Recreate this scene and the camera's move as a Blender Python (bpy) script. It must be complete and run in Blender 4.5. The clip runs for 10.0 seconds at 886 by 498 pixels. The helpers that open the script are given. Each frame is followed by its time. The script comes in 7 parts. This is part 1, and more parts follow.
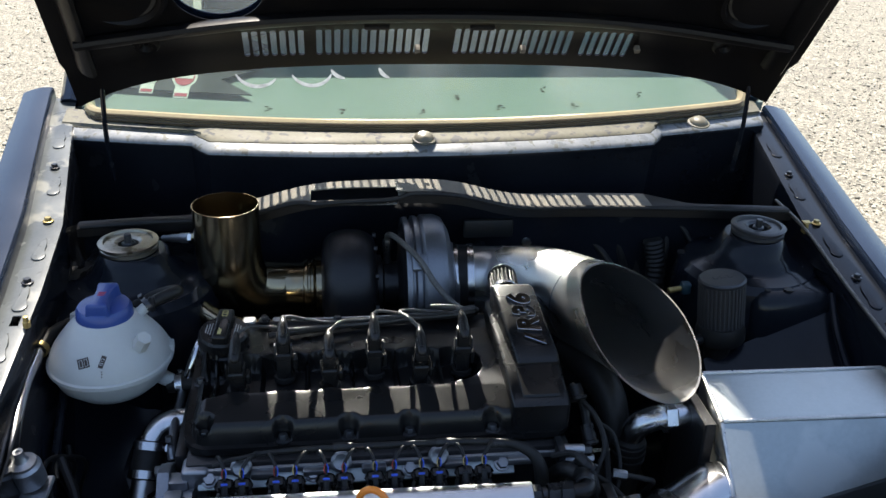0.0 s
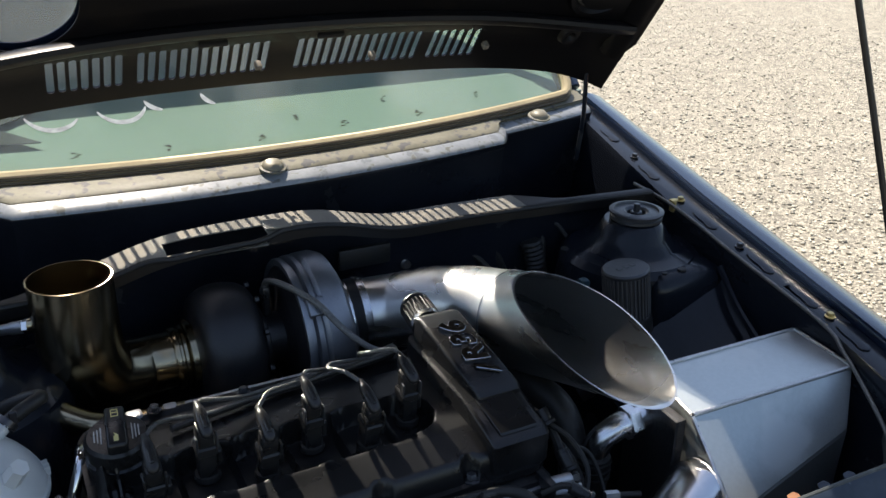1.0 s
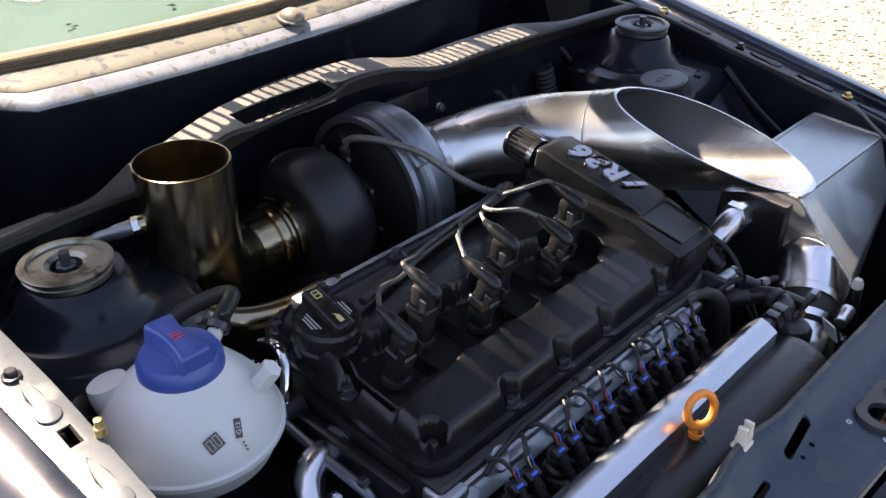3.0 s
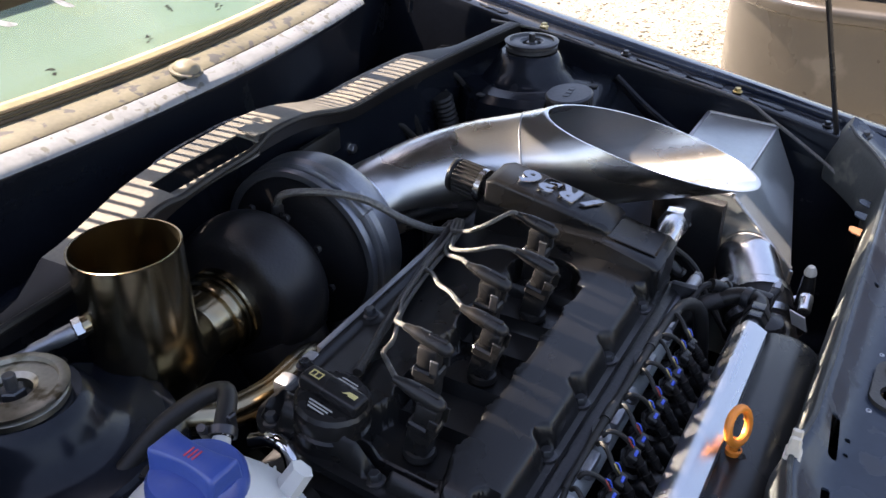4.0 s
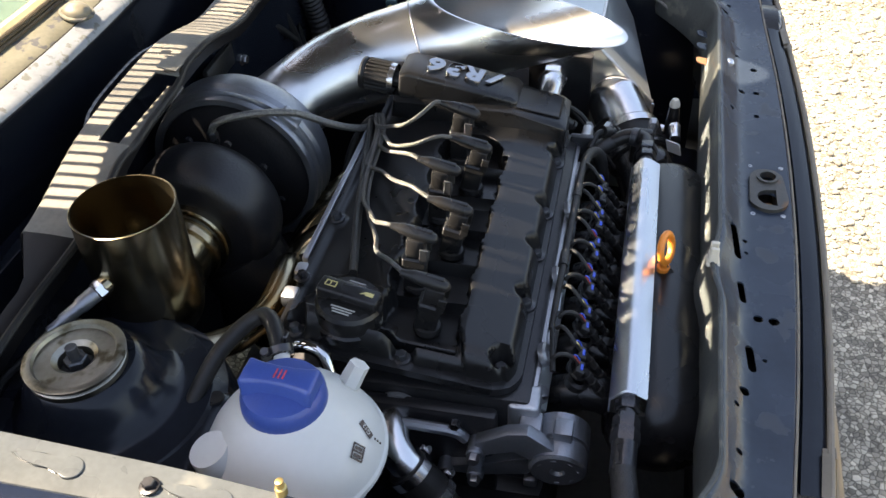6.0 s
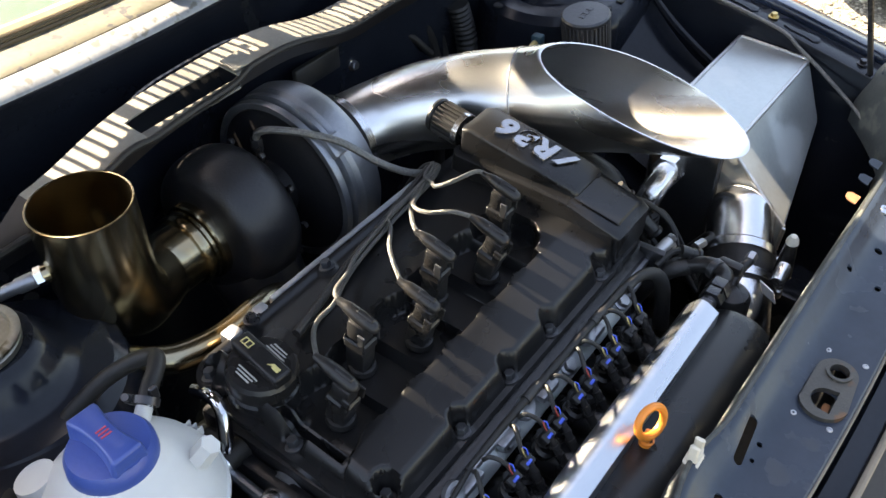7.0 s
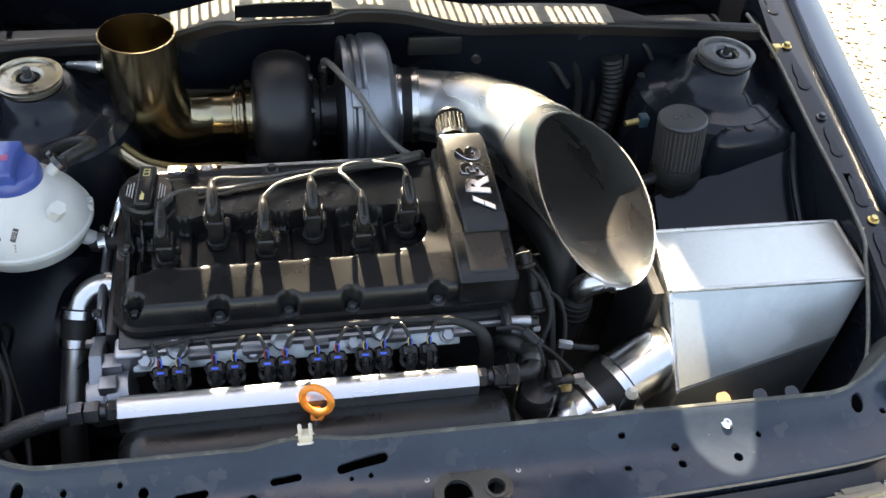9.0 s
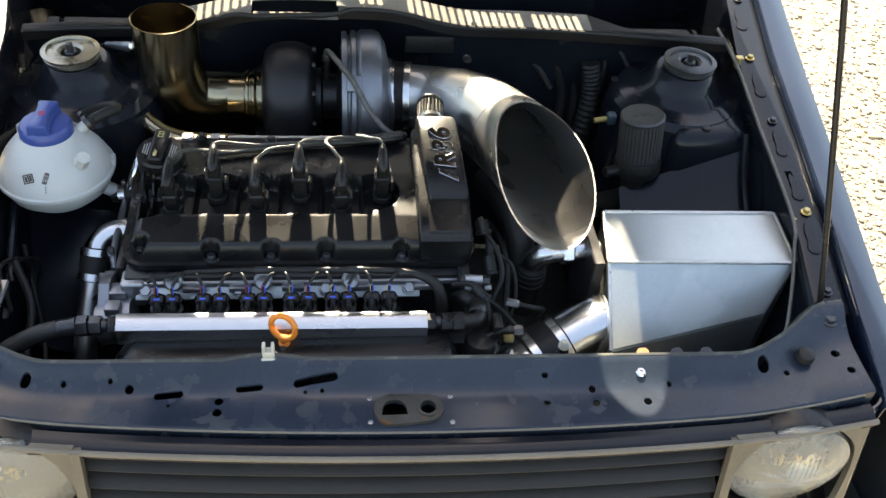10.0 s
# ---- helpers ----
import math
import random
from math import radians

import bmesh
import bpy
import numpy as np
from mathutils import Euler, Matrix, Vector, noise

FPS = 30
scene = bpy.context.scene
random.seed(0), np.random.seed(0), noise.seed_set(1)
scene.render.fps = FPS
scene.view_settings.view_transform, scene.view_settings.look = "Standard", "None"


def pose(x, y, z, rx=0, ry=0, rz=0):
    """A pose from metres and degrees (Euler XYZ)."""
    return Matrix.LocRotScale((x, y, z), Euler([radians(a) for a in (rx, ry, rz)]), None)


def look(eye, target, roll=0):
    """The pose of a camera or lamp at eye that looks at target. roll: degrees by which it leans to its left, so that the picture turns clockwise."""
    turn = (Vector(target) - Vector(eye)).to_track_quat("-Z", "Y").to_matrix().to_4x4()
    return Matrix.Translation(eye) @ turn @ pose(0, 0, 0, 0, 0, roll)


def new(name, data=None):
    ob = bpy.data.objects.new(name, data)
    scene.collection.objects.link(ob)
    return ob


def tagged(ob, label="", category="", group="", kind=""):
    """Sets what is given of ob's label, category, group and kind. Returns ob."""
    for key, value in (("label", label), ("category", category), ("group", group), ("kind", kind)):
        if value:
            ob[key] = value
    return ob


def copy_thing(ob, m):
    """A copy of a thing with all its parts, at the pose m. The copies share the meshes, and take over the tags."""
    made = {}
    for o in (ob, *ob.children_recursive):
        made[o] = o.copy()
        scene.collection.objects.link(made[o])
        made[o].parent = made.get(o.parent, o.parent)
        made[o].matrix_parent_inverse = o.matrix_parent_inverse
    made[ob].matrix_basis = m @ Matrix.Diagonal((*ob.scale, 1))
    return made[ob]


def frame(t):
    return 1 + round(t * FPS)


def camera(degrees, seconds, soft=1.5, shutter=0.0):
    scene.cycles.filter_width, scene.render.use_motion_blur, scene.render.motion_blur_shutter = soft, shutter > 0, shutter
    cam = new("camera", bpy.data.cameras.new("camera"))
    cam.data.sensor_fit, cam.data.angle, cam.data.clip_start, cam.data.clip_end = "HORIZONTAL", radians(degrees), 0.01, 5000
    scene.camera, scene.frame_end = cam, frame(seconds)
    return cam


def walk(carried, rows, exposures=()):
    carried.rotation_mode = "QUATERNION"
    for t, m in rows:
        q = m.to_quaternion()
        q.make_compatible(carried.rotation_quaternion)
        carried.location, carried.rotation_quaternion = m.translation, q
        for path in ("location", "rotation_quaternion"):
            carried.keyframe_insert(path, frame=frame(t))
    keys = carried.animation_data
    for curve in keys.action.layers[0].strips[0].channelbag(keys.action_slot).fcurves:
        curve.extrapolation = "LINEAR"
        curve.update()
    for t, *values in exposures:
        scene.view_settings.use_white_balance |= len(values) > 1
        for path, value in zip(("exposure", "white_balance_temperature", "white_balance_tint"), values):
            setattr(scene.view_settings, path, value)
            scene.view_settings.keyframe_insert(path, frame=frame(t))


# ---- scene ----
cam = camera(52.4, 10.0)
METRES, EYE, TILT, LEAN, TURN = 2.2, 1.5, -28.0, 0.0, 0.0
PATH = [
    (0, (-0.212, -0.028, 1.481), (0.042, 1.758, 0.616), 2.0),
    (0.5, (-0.288, 0.051, 1.399), (0.173, 1.834, 0.619), 2.0),
    (1, (-0.429, 0.194, 1.42), (0.422, 1.811, 0.608), 1.0),
    (1.5, (-0.516, 0.286, 1.446), (0.4, 1.733, 0.412), -1.1),
    (2, (-0.628, 0.344, 1.457), (0.351, 1.664, 0.317), -0.5),
    (2.2, (-0.697, 0.373, 1.459), (0.319, 1.655, 0.308), -0.8),
    (3.3, (-0.827, 0.577, 1.315), (0.515, 1.672, 0.314), 1.0),
    (3.5, (-0.837, 0.615, 1.305), (0.568, 1.665, 0.344), 0.6),
    (4, (-0.857, 0.706, 1.335), (0.649, 1.547, 0.323), -0.5),
    (4.5, (-0.931, 0.783, 1.378), (0.637, 1.298, 0.248), -1.6),
    (5, (-1.029, 0.86, 1.42), (0.502, 1.164, 0.169), -2.2),
    (5.2, (-1.043, 0.869, 1.438), (0.464, 1.147, 0.154), -2.2),
    (6.3, (-0.919, 0.786, 1.454), (0.51, 1.276, 0.143), -3.3),
    (6.5, (-0.858, 0.725, 1.457), (0.514, 1.343, 0.14), -3.1),
    (7, (-0.71, 0.616, 1.467), (0.483, 1.513, 0.136), -0.9),
    (7.5, (-0.561, 0.528, 1.501), (0.309, 1.658, 0.098), 3.6),
    (8, (-0.42, 0.427, 1.552), (0.121, 1.716, 0.121), 5.5),
    (8.5, (-0.256, 0.304, 1.582), (0.092, 1.677, 0.17), 6.7),
    (9, (-0.198, 0.17, 1.61), (0.16, 1.554, 0.211), 6.2),
    (9.5, (-0.153, 0.049, 1.64), (0.114, 1.489, 0.277), 4.9),
    (10, (-0.098, -0.031, 1.663), (0.138, 1.42, 0.306), 5.8),
]
EXPOSURES = [(0, 1.02, 6850, 10), (0.5, 1.05, 6900, 10), (1, 0.88, 7100, 12), (1.5, 0.83, 7300, 16), (2, 1.60, 7750, 22), (3.5, 1.72, 7700, 22), (5, 1.98, 8050, 18), (6.5, 2.02, 8600, 14), (7.5, 2.58, 8850, 14), (8.5, 2.50, 9200, 12), (9.5, 2.34, 9100, 12), (10, 2.06, 8750, 10)]
walk(cam, [(t, look(eye, target, roll)) for t, eye, target, roll in PATH], EXPOSURES)

# ---- world, sun, exposure ----
SUN_DIR = Vector((-0.05, 0.47, 1.0)).normalized()      # towards the sun
world = bpy.data.worlds.new("sky")
scene.world = world
world.use_nodes = True
wn = world.node_tree
sky = wn.nodes.new("ShaderNodeTexSky")
sky.sky_type, sky.sun_disc = "NISHITA", False
sky.sun_elevation = math.asin(SUN_DIR.z)
sky.sun_rotation = math.atan2(SUN_DIR.x, SUN_DIR.y)
wn.links.new(sky.outputs[0], wn.nodes["Background"].inputs[0])
wn.nodes["Background"].inputs[1].default_value = 0.135
sun_data = bpy.data.lights.new("sun", "SUN")
sun_data.energy, sun_data.angle, sun_data.color = 4.8, radians(0.53), (1.0, 0.95, 0.87)
sun = new("sun", sun_data)
sun.matrix_world = look(SUN_DIR * 20, (0, 0, 0))

# area lamp added for the sun that the windscreen mirrors forward over the engine
glint_data = bpy.data.lights.new("added_glint_lamp", "AREA")
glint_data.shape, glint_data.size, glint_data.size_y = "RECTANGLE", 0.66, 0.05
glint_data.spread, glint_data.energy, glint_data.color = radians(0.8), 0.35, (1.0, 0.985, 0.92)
glint = new("added_glint_lamp", glint_data)
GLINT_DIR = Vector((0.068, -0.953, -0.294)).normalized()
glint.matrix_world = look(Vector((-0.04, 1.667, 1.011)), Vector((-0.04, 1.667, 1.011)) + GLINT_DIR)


# ---- materials ----
def material(name, color, rough=0.5, metal=0.0, var=0.15, scale=8.0, fine=120.0, bump=0.1, coat=0.0,
             spots=None, spot_scale=6.0, spot_cut=0.55, spot_rough=None, rough_var=0.08, ior=1.5, stretch=None, rand=0.0, spec=0.5):
    """Principled surface with two scales of variation, optional stains and a fine bump."""
    m = bpy.data.materials.new(name)
    m.use_nodes = True
    nt = m.node_tree
    nd, lk = nt.nodes, nt.links
    b = nd["Principled BSDF"]
    co = nd.new("ShaderNodeTexCoord")
    src = co.outputs["Object"]
    if stretch:
        mp = nd.new("ShaderNodeMapping")
        mp.inputs["Scale"].default_value = stretch
        lk.new(src, mp.inputs[0])
        src = mp.outputs[0]

    def noisy(sc, detail=4.0):
        n = nd.new("ShaderNodeTexNoise")
        n.inputs["Scale"].default_value, n.inputs["Detail"].default_value = sc, detail
        lk.new(src, n.inputs["Vector"])
        return n.outputs["Fac"]

    def ramp(fac, lo, hi, a, c):
        r = nd.new("ShaderNodeMapRange")
        lk.new(fac, r.inputs["Value"])
        for k, v in (("From Min", lo), ("From Max", hi), ("To Min", a), ("To Max", c)):
            r.inputs[k].default_value = v
        return r.outputs[0]

    def mix(fac, a, c):
        x = nd.new("ShaderNodeMix")
        x.data_type = "RGBA"
        lk.new(fac, x.inputs[0])
        for sock, v in ((x.inputs[6], a), (x.inputs[7], c)):
            if isinstance(v, tuple):
                sock.default_value = (*v, 1)
            else:
                lk.new(v, sock)
        return x.outputs[2]

    big, small = noisy(scale), noisy(fine, 3.0)
    dark = tuple(c * (1 - var) for c in color)
    light = tuple(min(1, c * (1 + var)) for c in color)
    col = mix(ramp(big, 0.3, 0.7, 0, 1), dark, light)
    col2 = mix(ramp(small, 0.35, 0.65, 0, 1), tuple(c * (1 - var * 0.5) for c in color), tuple(min(1, c * (1 + var * 0.5)) for c in color))
    x = nd.new("ShaderNodeMix")
    x.data_type = "RGBA"
    x.inputs[0].default_value = 0.4
    lk.new(col, x.inputs[6]), lk.new(col2, x.inputs[7])
    col = x.outputs[2]
    rgh = ramp(big, 0.3, 0.7, max(0.02, rough - rough_var), min(1, rough + rough_var))
    if spots:
        mask = ramp(noisy(spot_scale, 8.0), spot_cut, spot_cut + 0.06, 0, 1)
        col = mix(mask, col, spots)
        if spot_rough is not None:
            mm = nd.new("ShaderNodeMix")
            lk.new(mask, mm.inputs[0]), lk.new(rgh, mm.inputs[2])
            mm.inputs[3].default_value = spot_rough
            rgh = mm.outputs[0]
    if rand:
        oi = nd.new("ShaderNodeNewGeometry")
        hs = nd.new("ShaderNodeHueSaturation")
        lk.new(ramp(oi.outputs["Random Per Island"], 0, 1, 1 - rand, 1 + rand), hs.inputs["Value"])
        lk.new(col, hs.inputs["Color"])
        col = hs.outputs[0]
    lk.new(col, b.inputs["Base Color"]), lk.new(rgh, b.inputs["Roughness"])
    b.inputs["Metallic"].default_value = metal
    b.inputs["IOR"].default_value = ior
    b.inputs["Specular IOR Level"].default_value = spec
    if coat:
        b.inputs["Coat Weight"].default_value, b.inputs["Coat Roughness"].default_value = coat, 0.08
    if bump:
        bp = nd.new("ShaderNodeBump")
        bp.inputs["Strength"].default_value, bp.inputs["Distance"].default_value = bump, 0.002
        lk.new(small, bp.inputs["Height"]), lk.new(bp.outputs[0], b.inputs["Normal"])
    return m


PAINT = material("navy_paint", (0.007, 0.013, 0.028), 0.2, var=0.3, scale=5, coat=0.25, spots=(0.014, 0.02, 0.032), spot_scale=4, spot_cut=0.6, spot_rough=0.4, bump=0.02)
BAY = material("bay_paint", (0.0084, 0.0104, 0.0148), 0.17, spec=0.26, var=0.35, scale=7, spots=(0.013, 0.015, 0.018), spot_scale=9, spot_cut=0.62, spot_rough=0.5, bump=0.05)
SLAM = material("slam_paint", (0.021, 0.030, 0.044), 0.22, spec=0.36, var=0.3, scale=14, spots=(0.034, 0.042, 0.053), spot_scale=26, spot_cut=0.6, spot_rough=0.5, bump=0.06)
COVER = material("black_cover_plastic", (0.0085, 0.0085, 0.009), 0.3, spec=0.38, var=0.3, scale=12, fine=600, bump=0.07, spots=(0.0075, 0.0072, 0.007), spot_scale=14, spot_cut=0.6)
BLACK = material("black_plastic", (0.016, 0.0155, 0.0155), 0.30, spec=0.32, var=0.3, scale=15, bump=0.08, spots=(0.018, 0.016, 0.014), spot_scale=20, spot_cut=0.6)
RUBBER = material("black_rubber", (0.019, 0.0185, 0.018), 0.45, spec=0.25, var=0.3, scale=15, fine=200, bump=0.15, spots=(0.022, 0.02, 0.017), spot_scale=18, spot_cut=0.58)
DARKMETAL = material("dark_cast_metal", (0.04, 0.04, 0.042), 0.38, metal=0.6, var=0.3, scale=14, fine=250, bump=0.3)
CASTIRON = material("black_coated_iron", (0.012, 0.0118, 0.0132), 0.36, spec=0.45, var=0.3, scale=10, fine=260, bump=0.22)
CAST = material("cast_aluminium", (0.42, 0.43, 0.45), 0.42, metal=0.9, var=0.2, scale=12, fine=300, bump=0.25)
CASTGREY = material("grey_cast_aluminium", (0.25, 0.262, 0.285), 0.4, metal=0.85, var=0.15, scale=10, fine=300, bump=0.2)
STEEL = material("brushed_stainless", (0.68, 0.68, 0.672), 0.29, metal=1.0, var=0.08, scale=5, fine=160, bump=0.05, rough_var=0.05, stretch=(1, 1, 4))
POLISHED = material("polished_aluminium", (0.68, 0.68, 0.69), 0.23, metal=1.0, var=0.05, scale=9, bump=0.02, rough_var=0.06)
ALU = material("brushed_aluminium", (0.53, 0.55, 0.575), 0.3, metal=1.0, var=0.09, scale=6, fine=200, bump=0.08, stretch=(1, 6, 6))
ALUSHEET = material("aluminium_sheet", (0.445, 0.478, 0.478), 0.4, metal=0.8, var=0.13, scale=5, fine=160, bump=0.07, spots=(0.495, 0.528, 0.525), spot_scale=11, spot_cut=0.56, spot_rough=0.5)
WELD = material("weld_bead", (0.55, 0.55, 0.55), 0.35, metal=1.0, var=0.2, scale=60, fine=300, bump=0.5)
HEAT = material("heat_tinted_steel", (0.34, 0.285, 0.19), 0.2, metal=1.0, var=0.32, scale=7, bump=0.02, spots=(0.40, 0.26, 0.12), spot_scale=6, spot_cut=0.58, rough_var=0.06)
BOLT = material("zinc_bolt", (0.35, 0.35, 0.36), 0.35, metal=1.0, var=0.2, scale=40, bump=0.1)
BLACKBOLT = material("black_bolt", (0.06, 0.06, 0.064), 0.3, metal=0.8, var=0.2, scale=40, bump=0.1)
BRASS = material("yellow_zinc", (0.5, 0.38, 0.16), 0.4, metal=0.9, var=0.2, scale=40, bump=0.1)
RUST = material("rusty_steel", (0.3, 0.14, 0.07), 0.75, metal=0.2, var=0.3, scale=40, bump=0.3)
WORN = material("worn_zinc_plate", (0.065, 0.062, 0.055), 0.5, metal=0.4, var=0.3, scale=30, fine=300, bump=0.2, spots=(0.14, 0.075, 0.04), spot_scale=35, spot_cut=0.6)
TANK = material("white_polyethylene", (0.51, 0.525, 0.515), 0.38, var=0.05, scale=6, bump=0.03)
TANK.node_tree.nodes["Principled BSDF"].inputs["Subsurface Weight"].default_value = 0.25
TANK.node_tree.nodes["Principled BSDF"].inputs["Subsurface Radius"].default_value = (0.02, 0.02, 0.02)
BLUE = material("blue_cap_plastic", (0.03, 0.07, 0.27), 0.36, var=0.12, scale=12, fine=300, bump=0.1)
TEAL = material("dark_teal_plastic", (0.02, 0.055, 0.075), 0.4, var=0.12, scale=12, bump=0.1)
ORANGE = material("orange_plastic", (0.8, 0.235, 0.03), 0.45, var=0.08, scale=20, bump=0.05)
WHITE = material("off_white_plastic", (0.58, 0.54, 0.45), 0.45, var=0.08, scale=30, bump=0.05)
PRINT = material("dark_print", (0.06, 0.045, 0.04), 0.6, var=0.05, bump=0)
PALEPRINT = material("pale_print", (0.45, 0.45, 0.42), 0.6, var=0.05, bump=0)
YELLOWPRINT = material("yellow_print", (0.6, 0.5, 0.2), 0.6, var=0.05, bump=0)
REDPRINT = material("red_print", (0.5, 0.05, 0.08), 0.6, var=0.05, bump=0)
CHROME = material("chrome", (0.62, 0.62, 0.63), 0.1, metal=1.0, var=0.02, bump=0)
DARKCHROME = material("dulled_chrome", (0.36, 0.36, 0.37), 0.13, metal=1.0, var=0.06, bump=0.01)
BLUEBIT = material("blue_connector", (0.03, 0.1, 0.6), 0.4, var=0.1, bump=0)
REDBIT = material("red_wire", (0.3, 0.03, 0.02), 0.4, var=0.1, bump=0)
LEADBRAID = material("black_braided_lead", (0.075, 0.073, 0.068), 0.42, metal=0.2, var=0.7, scale=320, fine=800, bump=0.6)
# worn paint, made paler to carry the sun and sky glint on it
LIP = material("glint_paled_worn_paint", (0.205, 0.22, 0.235), 0.32, var=0.3, scale=30, fine=160, bump=0.1, spots=(0.118, 0.12, 0.108), spot_scale=60, spot_cut=0.57, spot_rough=0.5)
GREYBUMPER = material("dusty_grey_bumper", (0.06, 0.053, 0.043), 0.3, var=0.15, scale=5, bump=0.04, coat=0.5, spots=(0.11, 0.10, 0.083), spot_scale=4, spot_cut=0.6)
BRAID = material("braided_sleeve", (0.15, 0.147, 0.138), 0.38, metal=0.7, var=0.5, scale=300, fine=700, bump=0.6)
HOSE = material("braided_black_hose", (0.014, 0.0135, 0.013), 0.45, var=0.5, scale=220, fine=500, bump=0.6)
LEDGE = material("dusty_ledge_paint", (0.145, 0.139, 0.121), 0.5, spec=0.3, var=0.4, scale=9, fine=200, bump=0.12, spots=(0.195, 0.18, 0.15), spot_scale=12, spot_cut=0.55, spot_rough=0.7)
# left wing ledge only: dusty navy lightened as if in sun
WINGLEDGE = material("sunlit_dusty_navy", (0.085, 0.095, 0.098), 0.26, spec=0.6, var=0.35, scale=9, fine=200, bump=0.06, spots=(0.15, 0.155, 0.14), spot_scale=16, spot_cut=0.58, spot_rough=0.5)
FLANGE = material("dusty_flange_paint", (0.05, 0.056, 0.055), 0.5, spec=0.3, var=0.4, scale=14, fine=200, bump=0.15, spots=(0.11, 0.115, 0.10), spot_scale=22, spot_cut=0.55, spot_rough=0.7)
DULLZINC = material("dull_zinc", (0.07, 0.073, 0.079), 0.42, metal=0.75, var=0.3, scale=30, fine=200, bump=0.15)
OLDZINC = material("yellowed_zinc", (0.33, 0.31, 0.26), 0.36, metal=1.0, var=0.3, scale=35, fine=200, bump=0.08, spots=(0.13, 0.11, 0.075), spot_scale=30, spot_cut=0.56)
LAMPTRIM = material("faded_brown_trim", (0.13, 0.112, 0.082), 0.55, var=0.25, scale=14, bump=0.15)
FILTER = material("grey_pleated_paper", (0.034, 0.034, 0.036), 0.7, var=0.3, scale=30, bump=0.2)
COWLMAT = material("weathered_cowl_paint", (0.138, 0.130, 0.094), 0.6, var=0.35, scale=12, fine=150, bump=0.2, spots=(0.06, 0.061, 0.062), spot_scale=62, spot_cut=0.555)
CAPMAT = material("olive_faded_plastic", (0.16, 0.145, 0.105), 0.42, var=0.12, scale=30, bump=0.08)
# bonnet's inner black; also paints the shade on the bulkhead ledge
HOODBLACK = material("bonnet_and_ledge_black", (0.0062, 0.0058, 0.0064), 0.36, spec=0.16, var=0.3, scale=7, bump=0.06, spots=(0.009, 0.008, 0.0075), spot_scale=9, spot_cut=0.6)
SMEAR = material("dried_white_smear", (0.27, 0.295, 0.30), 0.7, var=0.5, scale=60, bump=0.05)
SEALGROOVE = material("grimy_brown_rubber", (0.07, 0.052, 0.03), 0.7, var=0.35, scale=30, bump=0.2)
SEAL = material("dusty_window_seal", (0.3, 0.25, 0.15), 0.8, var=0.3, scale=14, fine=120, bump=0.3)
DASH = material("dashboard_top", (0.125, 0.165, 0.148), 0.75, var=0.15, scale=3, bump=0.1, spots=(0.13, 0.16, 0.13), spot_scale=7, spot_cut=0.62)
GRILLE = material("grey_grille_plastic", (0.03, 0.026, 0.022), 0.6, var=0.2, scale=10, bump=0.15)
DUSTYTRIM = material("dusty_trim", (0.16, 0.14, 0.11), 0.7, var=0.2, scale=14, bump=0.15)
GROUND = material("gravel_bed", (0.345, 0.318, 0.255), 0.9, var=0.35, scale=9, fine=60, bump=0.3)


def pebbled(m, scale):
    """Adds cells of stone size to a ground: each cell its own tone, with shade painted into the gaps, and relief."""
    nt = m.node_tree
    nd, lk = nt.nodes, nt.links
    b = nd["Principled BSDF"]
    co = nd.new("ShaderNodeTexCoord")
    v1, v2 = nd.new("ShaderNodeTexVoronoi"), nd.new("ShaderNodeTexVoronoi")
    v2.feature = "DISTANCE_TO_EDGE"
    for v in (v1, v2):
        v.inputs["Scale"].default_value = scale
        lk.new(co.outputs["Object"], v.inputs["Vector"])
    gap = nd.new("ShaderNodeMapRange")
    gap.inputs["From Max"].default_value, gap.inputs["To Min"].default_value = 0.14, 0.3
    lk.new(v2.outputs["Distance"], gap.inputs["Value"])
    tone = nd.new("ShaderNodeMapRange")
    tone.inputs["To Min"].default_value, tone.inputs["To Max"].default_value = 0.45, 1.5
    sep = nd.new("ShaderNodeSeparateColor")
    lk.new(v1.outputs["Color"], sep.inputs[0]), lk.new(sep.outputs[0], tone.inputs["Value"])
    mul = nd.new("ShaderNodeMath")
    mul.operation = "MULTIPLY"
    lk.new(gap.outputs[0], mul.inputs[0]), lk.new(tone.outputs[0], mul.inputs[1])
    hs = nd.new("ShaderNodeHueSaturation")
    lk.new(b.inputs["Base Color"].links[0].from_socket, hs.inputs["Color"])
    lk.new(mul.outputs[0], hs.inputs["Value"])
    lk.new(hs.outputs[0], b.inputs["Base Color"])
    bp = nd.new("ShaderNodeBump")
    bp.inputs["Strength"].default_value, bp.inputs["Distance"].default_value = 0.6, 0.008
    lk.new(v2.outputs["Distance"], bp.inputs["Height"])
    lk.new(bp.outputs[0], b.inputs["Normal"])


pebbled(GROUND, 90.0)
STONE = material("pebbles", (0.395, 0.372, 0.305), 0.85, var=0.15, scale=30, fine=200, bump=0.15, rand=0.5)
# grimy grey, set lighter to bounce light into the deep bay
UNDER = material("grimy_undertray", (0.09, 0.085, 0.075), 0.7, var=0.4, scale=10, bump=0.2)
TYRE = material("tyre_rubber", (0.02, 0.02, 0.02), 0.8, var=0.3, scale=20, bump=0.2)
DIRTYALLOY = material("dirty_alloy", (0.36, 0.31, 0.245), 0.5, metal=0.3, var=0.15, scale=10, bump=0.1)
BRONZE = material("dark_brown_paint", (0.05, 0.042, 0.034), 0.3, var=0.2, scale=3, coat=0.4, bump=0.01)
BUMPER = material("bumper_plastic", (0.05, 0.046, 0.041), 0.45, var=0.2, scale=8, bump=0.1)
